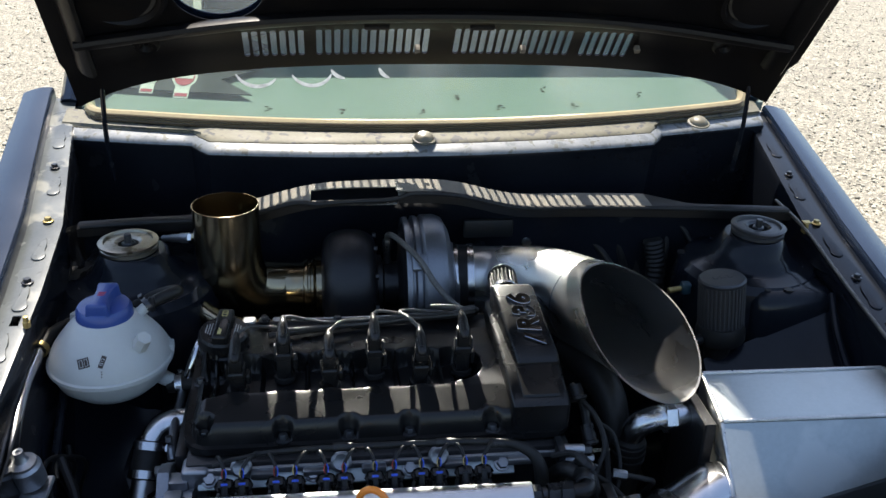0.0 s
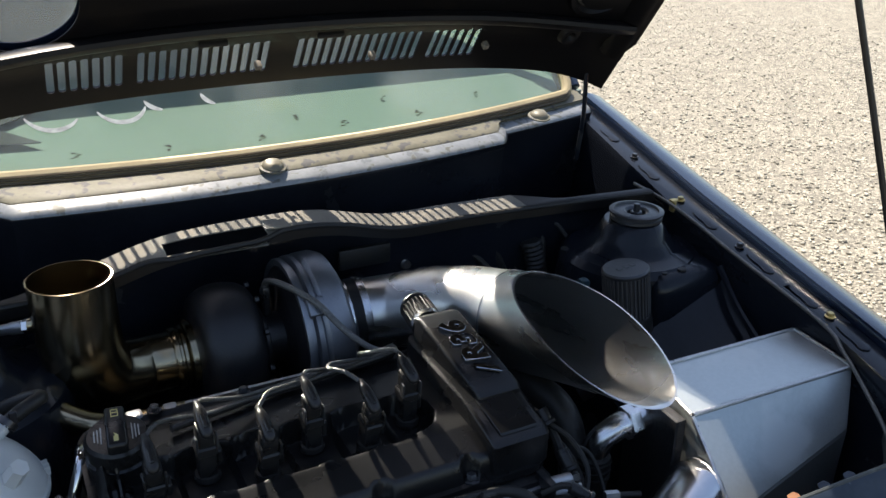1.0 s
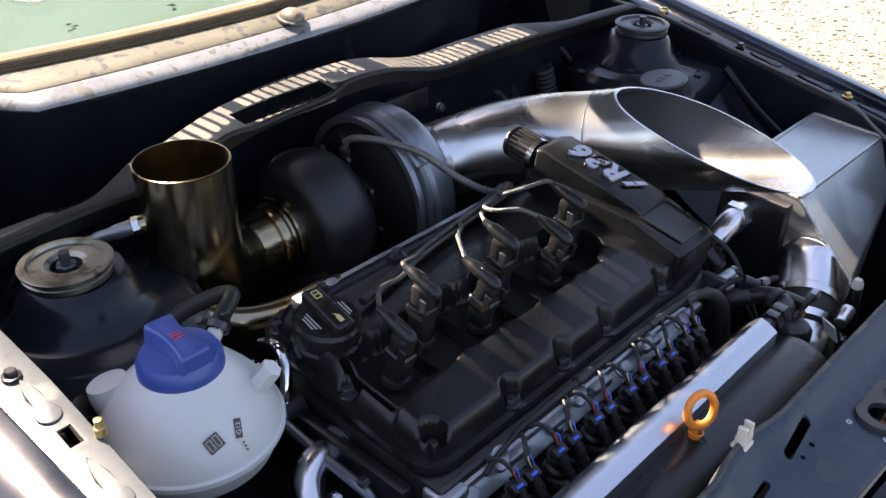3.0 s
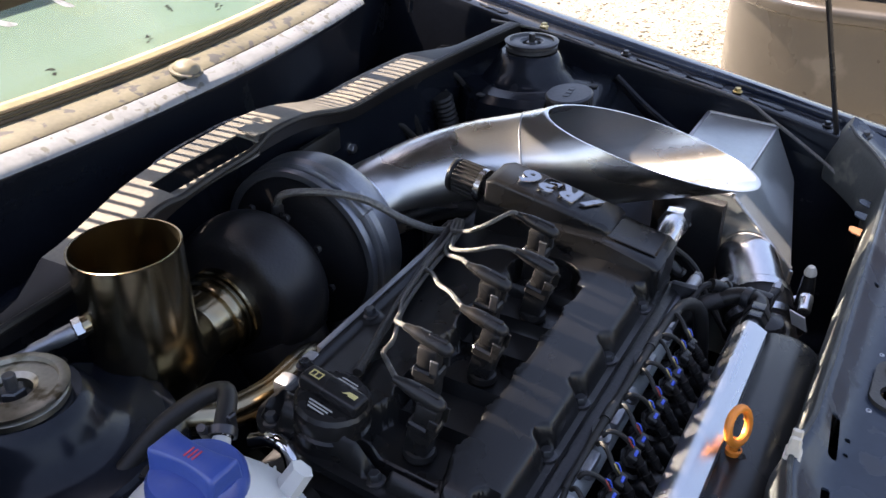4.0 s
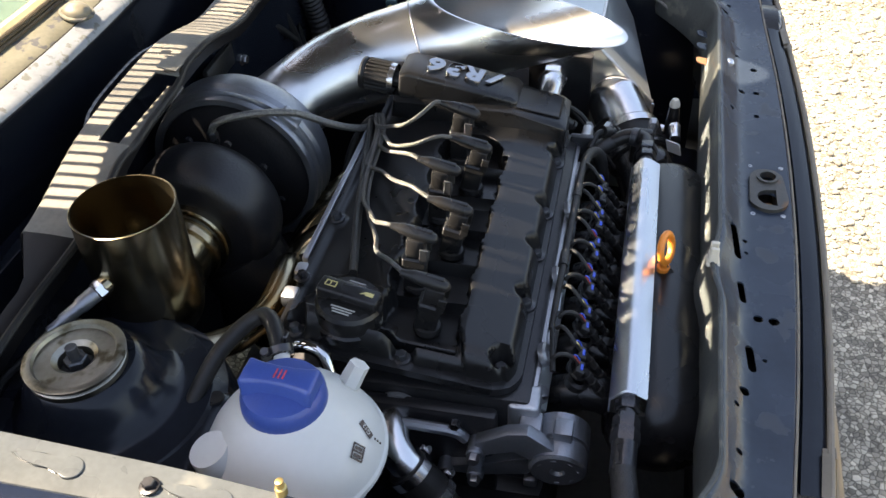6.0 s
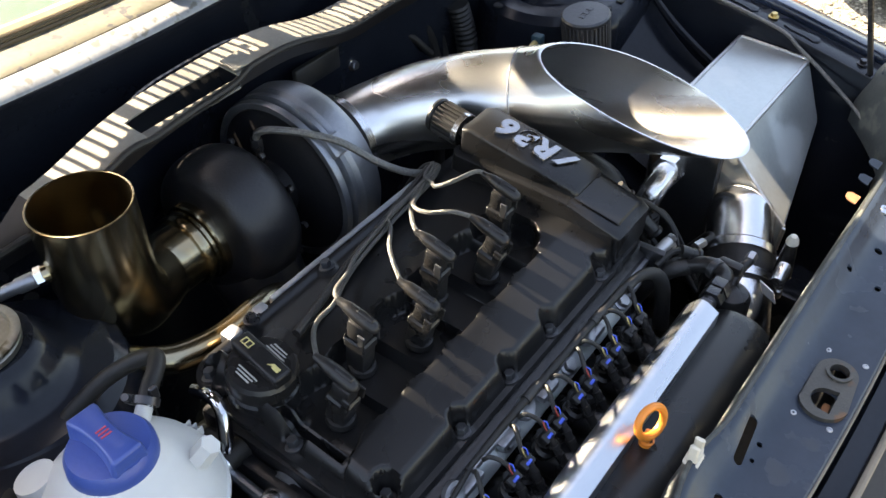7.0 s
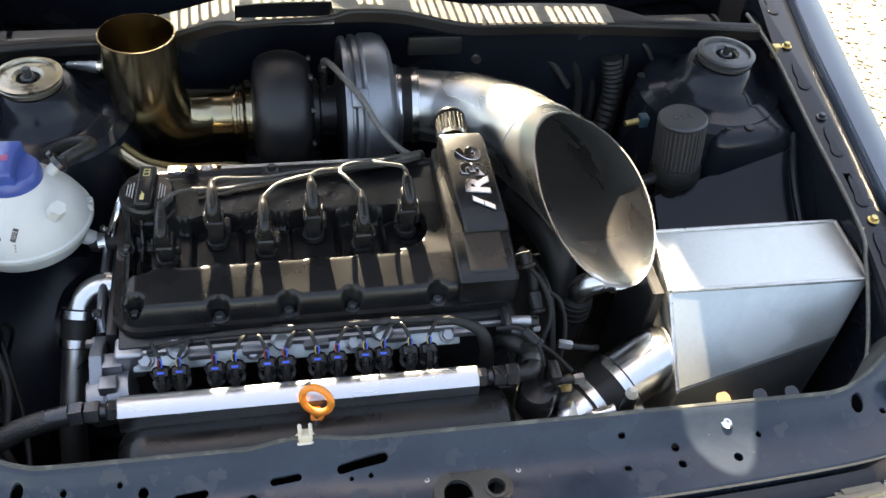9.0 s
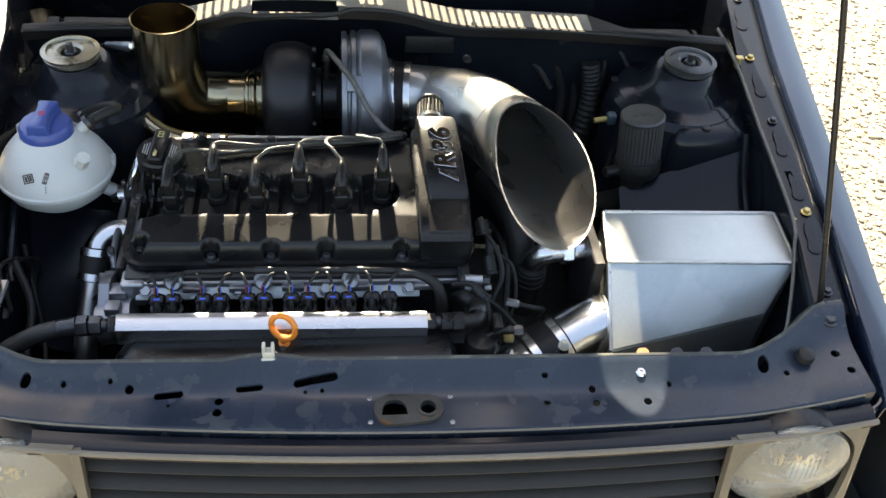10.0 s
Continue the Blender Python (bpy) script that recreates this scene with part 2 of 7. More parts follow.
STICKER = material("white_sticker", (0.75, 0.73, 0.68), 0.6, var=0.08, scale=30, bump=0)
INTERIOR = material("dark_cabin_cloth", (0.02, 0.02, 0.022), 0.9, var=0.2, scale=10, bump=0.1)


def glass(name, color=(0.75, 0.85, 0.8), rough=0.0, dust=0.12):
    """A pane: a clear pass, a reflection that grows towards grazing angles, and a patchy film of dust."""
    m = bpy.data.materials.new(name)
    m.use_nodes = True
    nt = m.node_tree
    nt.nodes.remove(nt.nodes["Principled BSDF"])
    out = nt.nodes["Material Output"]
    tr, gl, mx, lw = (nt.nodes.new(k) for k in ("ShaderNodeBsdfTransparent", "ShaderNodeBsdfGlossy", "ShaderNodeMixShader", "ShaderNodeLayerWeight"))
    tr.inputs[0].default_value = (*color, 1)
    gl.inputs["Roughness"].default_value = rough
    lw.inputs[0].default_value = 0.5
    pw, ml = nt.nodes.new("ShaderNodeMath"), nt.nodes.new("ShaderNodeMath")
    pw.operation, ml.operation = "POWER", "MULTIPLY_ADD"
    pw.inputs[1].default_value, ml.inputs[1].default_value, ml.inputs[2].default_value = 4.0, 0.55, 0.035
    nt.links.new(lw.outputs["Facing"], pw.inputs[0]), nt.links.new(pw.outputs[0], ml.inputs[0])
    nt.links.new(ml.outputs[0], mx.inputs[0])
    nt.links.new(tr.outputs[0], mx.inputs[1]), nt.links.new(gl.outputs[0], mx.inputs[2])
    co, nz, sm, rg, df, m2 = (nt.nodes.new(k) for k in ("ShaderNodeTexCoord", "ShaderNodeTexNoise", "ShaderNodeTexNoise", "ShaderNodeMapRange", "ShaderNodeBsdfDiffuse", "ShaderNodeMixShader"))
    nz.inputs["Scale"].default_value, nz.inputs["Detail"].default_value, nz.inputs["Distortion"].default_value = 3.5, 7.0, 1.2
    sm.inputs["Scale"].default_value = 160.0
    ad = nt.nodes.new("ShaderNodeMath")
    ad.operation = "MULTIPLY_ADD"
    ad.inputs[1].default_value = 0.25
    for n in (nz, sm):
        nt.links.new(co.outputs["Object"], n.inputs["Vector"])
    nt.links.new(sm.outputs["Fac"], ad.inputs[0]), nt.links.new(nz.outputs["Fac"], ad.inputs[2])
    for k, v in (("From Min", 0.5), ("From Max", 0.85), ("To Min", 0.01), ("To Max", dust)):
        rg.inputs[k].default_value = v
    df.inputs[0].default_value = (0.6, 0.62, 0.6, 1)
    nt.links.new(ad.outputs[0], rg.inputs["Value"]), nt.links.new(rg.outputs[0], m2.inputs[0])
    nt.links.new(mx.outputs[0], m2.inputs[1]), nt.links.new(df.outputs[0], m2.inputs[2])
    nt.links.new(m2.outputs[0], out.inputs[0])
    return m


GLASS = glass("tinted_glass", rough=0.015)
LENSGLASS = material("headlight_glass", (0.8, 0.78, 0.68), 0.1, var=0.1, scale=20, bump=0.05, spots=(0.3, 0.2, 0.1), spot_scale=14, spot_cut=0.7, spot_rough=0.7)
LENSGLASS.node_tree.nodes["Principled BSDF"].inputs["Transmission Weight"].default_value = 0.75


# ---- mesh helpers ----
def part(name, bm, mat, parent=None, label="", m=None, smooth=35, kind=""):
    """Links a bmesh as one mesh object, under a thing or under a part."""
    me = bpy.data.meshes.new(name)
    if m is not None:
        bmesh.ops.transform(bm, matrix=m, verts=bm.verts[:])
    bmesh.ops.recalc_face_normals(bm, faces=bm.faces[:])
    bm.to_mesh(me)
    bm.free()
    me.materials.append(mat)
    if smooth:
        me.shade_smooth()
        me.set_sharp_from_angle(angle=radians(smooth))
    ob = new(name, me)
    ob.parent = parent
    if label or kind:
        tagged(ob, label, kind=kind)
    return ob


def thing(name, label, category, group="", kind=""):
    return tagged(new(name), label, category, group, kind)


def block(x0, x1, y0, y1, z0, z1, bev=0.003, seg=2, bm=None):
    bm2 = bmesh.new()
    bmesh.ops.create_cube(bm2, size=1)
    bmesh.ops.transform(bm2, matrix=Matrix.LocRotScale(((x0 + x1) / 2, (y0 + y1) / 2, (z0 + z1) / 2), None, (x1 - x0, y1 - y0, z1 - z0)), verts=bm2.verts[:])
    if bev:
        bmesh.ops.bevel(bm2, geom=bm2.edges[:], offset=bev, segments=seg, affect="EDGES", profile=0.5)
    return join(bm, bm2)


def join(bm, bm2, m=None):
    if m is not None:
        bmesh.ops.transform(bm2, matrix=m, verts=bm2.verts[:])
    if bm is None:
        return bm2
    me = bpy.data.meshes.new("tmp")
    bm2.to_mesh(me)
    bm2.free()
    bm.from_mesh(me)
    bpy.data.meshes.remove(me)
    return bm


def solid(poly, depth, bev=0.0, seg=2):
    """A flat outline in x, y pulled up by depth along z, its edges rounded."""
    bm = bmesh.new()
    low = [bm.verts.new((x, y, 0)) for x, y in poly]
    top = [bm.verts.new((x, y, depth)) for x, y in poly]
    bm.faces.new(low[::-1])
    bm.faces.new(top)
    n = len(poly)
    for i in range(n):
        bm.faces.new((low[i], low[(i + 1) % n], top[(i + 1) % n], top[i]))
    if bev:
        rim = [e for e in bm.edges if abs(e.verts[0].co.z - e.verts[1].co.z) < 1e-9]
        bmesh.ops.bevel(bm, geom=rim, offset=bev, segments=seg, affect="EDGES", profile=0.5)
    return bm


def lathe(profile, n=32, closed=False):
    """Rings of (radius, height) round z."""
    bm = bmesh.new()
    rings = []
    for r, z in profile:
        if r < 1e-6:
            rings.append([bm.verts.new((0, 0, z))])
        else:
            rings.append([bm.verts.new((r * math.cos(2 * math.pi * k / n), r * math.sin(2 * math.pi * k / n), z)) for k in range(n)])
    pairs = list(zip(rings, rings[1:])) + ([(rings[-1], rings[0])] if closed else [])
    for a, b in pairs:
        for k in range(n):
            j = (k + 1) % n
            if len(a) == 1 and len(b) == 1:
                break
            if len(a) == 1:
                bm.faces.new((a[0], b[j], b[k]))
            elif len(b) == 1:
                bm.faces.new((a[k], a[j], b[0]))
            else:
                bm.faces.new((a[k], a[j], b[j], b[k]))
    return bm


def aim(at, to):
    """A frame at `at` whose z points to `to`."""
    at, to = Vector(at), Vector(to)
    return Matrix.Translation(at) @ (to - at).to_track_quat("Z", "Y").to_matrix().to_4x4()


def spline(pts, n=8):
    """Catmull-Rom through the points."""
    p = [Vector(q) for q in pts]
    p = [p[0] * 2 - p[1]] + p + [p[-1] * 2 - p[-2]]
    out = []
    for i in range(1, len(p) - 2):
        for k in range(n):
            t = k / n
            out.append(0.5 * ((2 * p[i]) + (p[i + 1] - p[i - 1]) * t + (2 * p[i - 1] - 5 * p[i] + 4 * p[i + 1] - p[i + 2]) * t * t + (3 * p[i] - p[i - 1] - 3 * p[i + 1] + p[i + 2]) * t ** 3))
    return out + [p[-2]]


def tube(pts, r, n=14, smooth=8, caps=True, wall=0.0, flat=1.0):
    """A round rod or pipe along points; r may be one radius or one for each given point. wall: open pipe of that thickness."""
    line = spline(pts, smooth) if smooth else [Vector(p) for p in pts]
    m = len(line)
    if isinstance(r, (list, tuple)):
        rr = np.interp(np.linspace(0, len(pts) - 1, m), range(len(pts)), r)
    else:
        rr = [r] * m
    bm = bmesh.new()
    rings, inner = [], []
    up = None
    for i, p in enumerate(line):
        d = (line[min(i + 1, m - 1)] - line[max(i - 1, 0)]).normalized()
        if up is None:
            up = d.orthogonal().normalized()
        up = (up - d * up.dot(d)).normalized()
        side = d.cross(up)
        for store, off in ((rings, 0), (inner, wall)) if wall else ((rings, 0),):
            store.append([bm.verts.new(p + (up * math.cos(2 * math.pi * k / n) * flat + side * math.sin(2 * math.pi * k / n)) * (rr[i] - off)) for k in range(n)])
    for store, flip in ((rings, 1), (inner, -1)) if wall else ((rings, 1),):
        for a, b in zip(store, store[1:]):
            for k in range(n):
                j = (k + 1) % n
                bm.faces.new((a[k], a[j], b[j], b[k])[::flip])
    if wall:
        for a, b in ((rings[0], inner[0]), (inner[-1], rings[-1])):
            for k in range(n):
                j = (k + 1) % n
                bm.faces.new((a[k], b[k], b[j], a[j]))
    elif caps:
        bm.faces.new(rings[0][::-1])
        bm.faces.new(rings[-1])
    return bm


def grid(nu, nv, f):
    """A sheet of quads from f(u, v), both 0 to 1."""
    bm = bmesh.new()
    vs = [[bm.verts.new(f(i / nu, j / nv)) for j in range(nv + 1)] for i in range(nu + 1)]
    for i in range(nu):
        for j in range(nv):
            bm.faces.new((vs[i][j], vs[i + 1][j], vs[i + 1][j + 1], vs[i][j + 1]))
    return bm


def thick(bm, t):
    """Gives a sheet its thickness."""
    bmesh.ops.recalc_face_normals(bm, faces=bm.faces[:])
    bmesh.ops.solidify(bm, geom=bm.faces[:], thickness=t)
    return bm


def cut(ob, cutters):
    """Cuts closed meshes out of a part for good."""
    bm = None
    for c in cutters:
        bm = join(bm, c)
    bmesh.ops.recalc_face_normals(bm, faces=bm.faces[:])
    me = bpy.data.meshes.new("cutter")
    bm.to_mesh(me)
    bm.free()
    tool = new("cutter", me)
    bpy.context.view_layer.update()
    tool.matrix_world = ob.matrix_world
    mod = ob.modifiers.new("cut", "BOOLEAN")
    mod.object, mod.operation, mod.solver = tool, "DIFFERENCE", "EXACT"
    mod.use_self = True
    bpy.context.view_layer.update()
    done = bpy.data.meshes.new_from_object(ob.evaluated_get(bpy.context.evaluated_depsgraph_get()))
    ob.modifiers.clear()
    ob.data = done
    bpy.data.objects.remove(tool)
    bpy.data.meshes.remove(me)
    return ob


def pipe_between(a, b, r, n=16, bev=0.0):
    """A plain closed cylinder from a to b with slightly rounded ends."""
    d = (Vector(b) - Vector(a)).length
    e = bev or r * 0.12
    return join(None, lathe([(0, 0), (r - e, 0), (r, e), (r, d - e), (r - e, d), (0, d)], n), aim(a, b))


def hexagon(at, to, r, bm=None):
    d = (Vector(to) - Vector(at)).length
    return join(bm, lathe([(0, 0), (r, 0), (r, d * 0.85), (r * 0.88, d), (0, d)], 6), aim(at, to))


def bolt_mesh(r=0.006, h=0.006, washer=1.5):
    """Hexagon head with a washer, standing on z = 0."""
    bm = lathe([(0, 0), (r * washer, 0), (r * washer, h * 0.2), (r * 1.2, h * 0.28), (0, h * 0.28)], 16)
    return hexagon((0, 0, h * 0.25), (0, 0, h), r, bm)


def clamp(at, axis, r, width=0.012, parent=None, name="hose_clamp", mat=None):
    """Steel worm clamp round a hose."""
    at, axis = Vector(at), Vector(axis).normalized()
    bm = lathe([(r, -width / 2), (r + 0.0026, -width / 2), (r + 0.0026, width / 2), (r, width / 2)], 32, True)
    block(r - 0.001, r + 0.009, -0.008, 0.008, -width * 0.6, width * 0.6, 0.002, 1, bm)
    join(bm, pipe_between((r + 0.005, -0.014, 0), (r + 0.005, 0.012, 0), 0.004, 8))
    return part(name, bm, mat or POLISHED, parent, m=aim(at, at + axis))




# ---- ground ----
def make_ground():
    bm = grid(60, 60, lambda u, v: Vector(((u - 0.5) * 2, (v - 0.5) * 2, 0)))
    for v in bm.verts:
        x, y = v.co.x, v.co.y
        v.co.x, v.co.y = 400 * x * abs(x) ** 2 + x * 3, 400 * y * abs(y) ** 2 + y * 3
    tagged(part("ground", bm, GROUND, smooth=0), "pale gravel yard under and round the car", "ground", kind="structure")


make_ground()


# ---- the car's bay: lock panel, fenders, apron, bulkhead, cowl ----
def slam_front(x):
    return 0.6235 - 0.022 * x + 0.10 * x * x


def slam_rear(x):
    y = 0.716 - 0.013 * x + 0.008 * max(0, 1 - ((x + 0.186) / 0.05) ** 2)
    if x > 0.44:
        y += 0.075 * min(1, (x - 0.44) / 0.13) ** 1.5
    if x < -0.46:
        y += 0.075 * min(1, (-0.46 - x) / 0.13) ** 1.5
    return y


def lift(x):
    return 0.022 * max(0, (abs(x) - 0.42) / 0.18) ** 1.5


car = thing("car", "dark navy hatchback with its bonnet open and a tuned engine", "car")


def lock_panel():
    n = 64
    prof = [(0, -0.05), (0, -0.012), (0.004, -0.002), (0.03, 0.0), (0.3, 0.0), (0.55, 0.001), (0.68, 0.005), (0.80, 0.013), (0.90, 0.023), (0.96, 0.0275), (1.0, 0.0285), (1.03, 0.026), (1.09, 0.010), (1.15, -0.012), (1.20, -0.035), (1.20, -0.06)]
    bm = bmesh.new()
    rows = []
    for i in range(n + 1):
        x = -0.605 + 1.21 * i / n
        a, b = slam_front(x), slam_rear(x)
        rows.append([bm.verts.new((x, a + (b - a) * s, 0.745 + w + lift(x))) for s, w in prof])
    for p, q in zip(rows, rows[1:]):
        for j in range(len(prof) - 1):
            bm.faces.new((p[j], q[j], q[j + 1], p[j + 1]))
    ob = part("lock_panel", thick(bm, 0.0025), SLAM, car, "dusty navy lock panel with bolt holes")

    def slot(x, y, lx, ly, ang=0):
        k = 8
        r = min(lx, ly) / 2
        poly = []
        for s in range(2 * k):
            a = math.pi * (s / (k - 1) if s < k else (s - 1) / (k - 1)) - math.pi / 2
            cx = (lx / 2 - r) * (1 if s < k else -1)
            poly.append((cx + r * math.cos(a), r * math.sin(a)))
        return join(None, solid(poly, 0.12), pose(x, y, 0.70, 0, 0, ang))

    holes = [slot(x, y, l, w, a) for x, y, l, w, a in (
        (-0.354, 0.695, 0.011, 0.011, 0), (-0.306, 0.6865, 0.036, 0.009, 5), (-0.244, 0.676, 0.011, 0.011, 0), (-0.245, 0.6595, 0.012, 0.012, 0),
        (-0.2075, 0.6925, 0.034, 0.008, 5), (-0.125, 0.698, 0.056, 0.009, 6), (-0.305, 0.672, 0.005, 0.005, 0), (-0.377, 0.704, 0.006, 0.006, 0),
        (-0.433, 0.703, 0.007, 0.007, 0), (-0.478, 0.707, 0.016, 0.012, 60), (-0.138, 0.685, 0.005, 0.005, 0), (-0.117, 0.686, 0.006, 0.006, 0),
        (0.232, 0.678, 0.010, 0.010, 0), (0.234, 0.657, 0.010, 0.010, 0), (0.3026, 0.6576, 0.011, 0.011, 0), (0.337, 0.6816, 0.007, 0.007, 0),
        (0.471, 0.701, 0.018, 0.018, 0), (0.503, 0.6915, 0.008, 0.008, 0), (0.1705, 0.695, 0.009, 0.006, 0), (0.1696, 0.6595, 0.009, 0.007, 0),
        (0.588, 0.685, 0.011, 0.011, 0), (0.578, 0.7145, 0.012, 0.012, 0), (-0.028, 0.654, 0.034, 0.026, 0), (0.0155, 0.6535, 0.02, 0.02, 0))]
    cut(ob, holes)
    ob.data.set_sharp_from_angle(angle=radians(35))
    ob.data.materials.append(FLANGE)
    for p in ob.data.polygons:
        if p.center.y > slam_rear(p.center.x) + 0.002:
            p.material_index = 1

    part("rear_edge", tube([(x, slam_rear(x) + 0.001, 0.7725 + lift(x)) for x in np.linspace(-0.58, 0.58, 49)], 0.0028, 8, 2), FLANGE, car, "dusty rolled rear edge")


lock_panel()


def fender_inner(y):
    return float(np.interp(y, [0.60, 0.77, 0.95, 1.15, 1.32, 1.65, 1.75], [0.575, 0.575, 0.602, 0.612, 0.62, 0.675, 0.69]))


def fender_crest(y):
    return float(np.interp(y, [0.56, 0.67, 1.0, 1.32, 1.62, 1.80], [0.635, 0.655, 0.69, 0.722, 0.755, 0.775]))


def fender_z(y):
    return 0.765 + 0.155 * (y - 0.77) - 0.02 * max(0, (0.72 - y) / 0.16)


def fender(side):
    rise = 0.036 if side < 0 else 0.0
    inner_x = lambda y: fender_inner(y) if side > 0 else max(0.612, fender_inner(y))
    rim_z = lambda y: fender_z(y) + rise
    ys = np.linspace(0.635, 1.78, 44)

    def strip(prof, ys):
        bm = bmesh.new()
        rows = []
        for y in ys:
            a, c, z = inner_x(y), fender_crest(y), rim_z(y)
            rows.append([bm.verts.new((side * (a + (c - a) * s if s <= 1 else c + (s - 1) * 0.14), y, z + w)) for s, w in prof])
        for p, q in zip(rows, rows[1:]):
            for j in range(len(prof) - 1):
                bm.faces.new((p[j], q[j], q[j + 1], p[j + 1]))
        return thick(bm, 0.0018)
    wing = thing("front_wing", "navy front wing with a bolted inner ledge", "car wing", "front wings")
    k = 0.010 if side < 0 else 0.0
    part("wing_skin", strip([(0.60 - 7 * k, -0.02), (0.61 - 7 * k, 0.002 + k), (0.625 - 7 * k, 0.009 + k), (0.66 - 7 * k, 0.0125 + k), (0.80, 0.0125 + k), (1.0, 0.009 + k), (1.15, 0.001 + k), (1.28, -0.03), (1.45, -0.12), (1.58, -0.24), (1.6, -0.33), (1.45, -0.5)], ys), PAINT, wing)
    # sun and shade painted by side: left ledge pale, right bay-dark
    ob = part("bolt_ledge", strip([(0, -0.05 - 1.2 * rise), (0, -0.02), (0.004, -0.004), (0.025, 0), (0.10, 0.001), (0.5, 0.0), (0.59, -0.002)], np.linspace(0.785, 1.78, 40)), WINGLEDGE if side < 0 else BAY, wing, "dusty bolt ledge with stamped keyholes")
    # steep faces take the dark bay paint
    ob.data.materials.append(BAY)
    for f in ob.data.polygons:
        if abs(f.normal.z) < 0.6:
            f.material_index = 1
    hy = 1.047 if side > 0 else 1.086
    x = side * (inner_x(hy) + 0.020)
    cut(ob, [block(x - 0.006, x + 0.006, hy - 0.011, hy + 0.011, 0.76, 0.90, 0)])
    ob.data.set_sharp_from_angle(angle=radians(40))
    for y in (0.90, 1.005, 1.10, 1.24, 1.42, 1.58) if side > 0 else (0.90, 1.01, 1.115, 1.235, 1.42, 1.58):
        x = side * (inner_x(y) + 0.022)
        keyhole = [(0.0105 * math.cos(a), 0.0105 * math.sin(a)) for a in np.linspace(-math.pi - 0.9, 0.9, 14)]
        keyhole += [(0.0045, 0.016), (0.0065, 0.026), (0.0035, 0.040), (0.0, 0.050), (-0.0035, 0.040), (-0.0065, 0.026), (-0.0045, 0.016)]
        bm = solid(keyhole, 0.0022, 0.0011, 3)
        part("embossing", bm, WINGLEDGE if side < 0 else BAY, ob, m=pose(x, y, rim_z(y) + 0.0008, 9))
    for y in (0.82, 0.97, 1.17, 1.33, 1.5):
        x = side * (inner_x(y) + 0.024)
        part("bolt", bolt_mesh(0.0055, 0.007), BRASS if y in (0.97, 1.33) else BLACKBOLT, ob, m=pose(x, y, rim_z(y) + 0.002))

    if side < 0:
        part("stud", lathe([(0.005, 0), (0.005, 0.008), (0.0035, 0.009), (0.0035, 0.016), (0, 0.017)], 12), BRASS, ob, m=pose(-0.6135, 1.072, rim_z(1.072) + 0.001))
    deep = bmesh.new()
    rows = [[deep.verts.new((side * (inner_x(y) + 0.003), y, rim_z(y) + w)) for w in (-0.045, -0.2, -0.45)] for y in np.linspace(1.28, 1.78, 12)]
    for p, q in zip(rows, rows[1:]):
        for j in range(2):
            deep.faces.new((p[j], q[j], q[j + 1], p[j + 1]))
    part("inner_panel", thick(deep, 0.003), BAY, wing)


fender(1)
fender(-1)


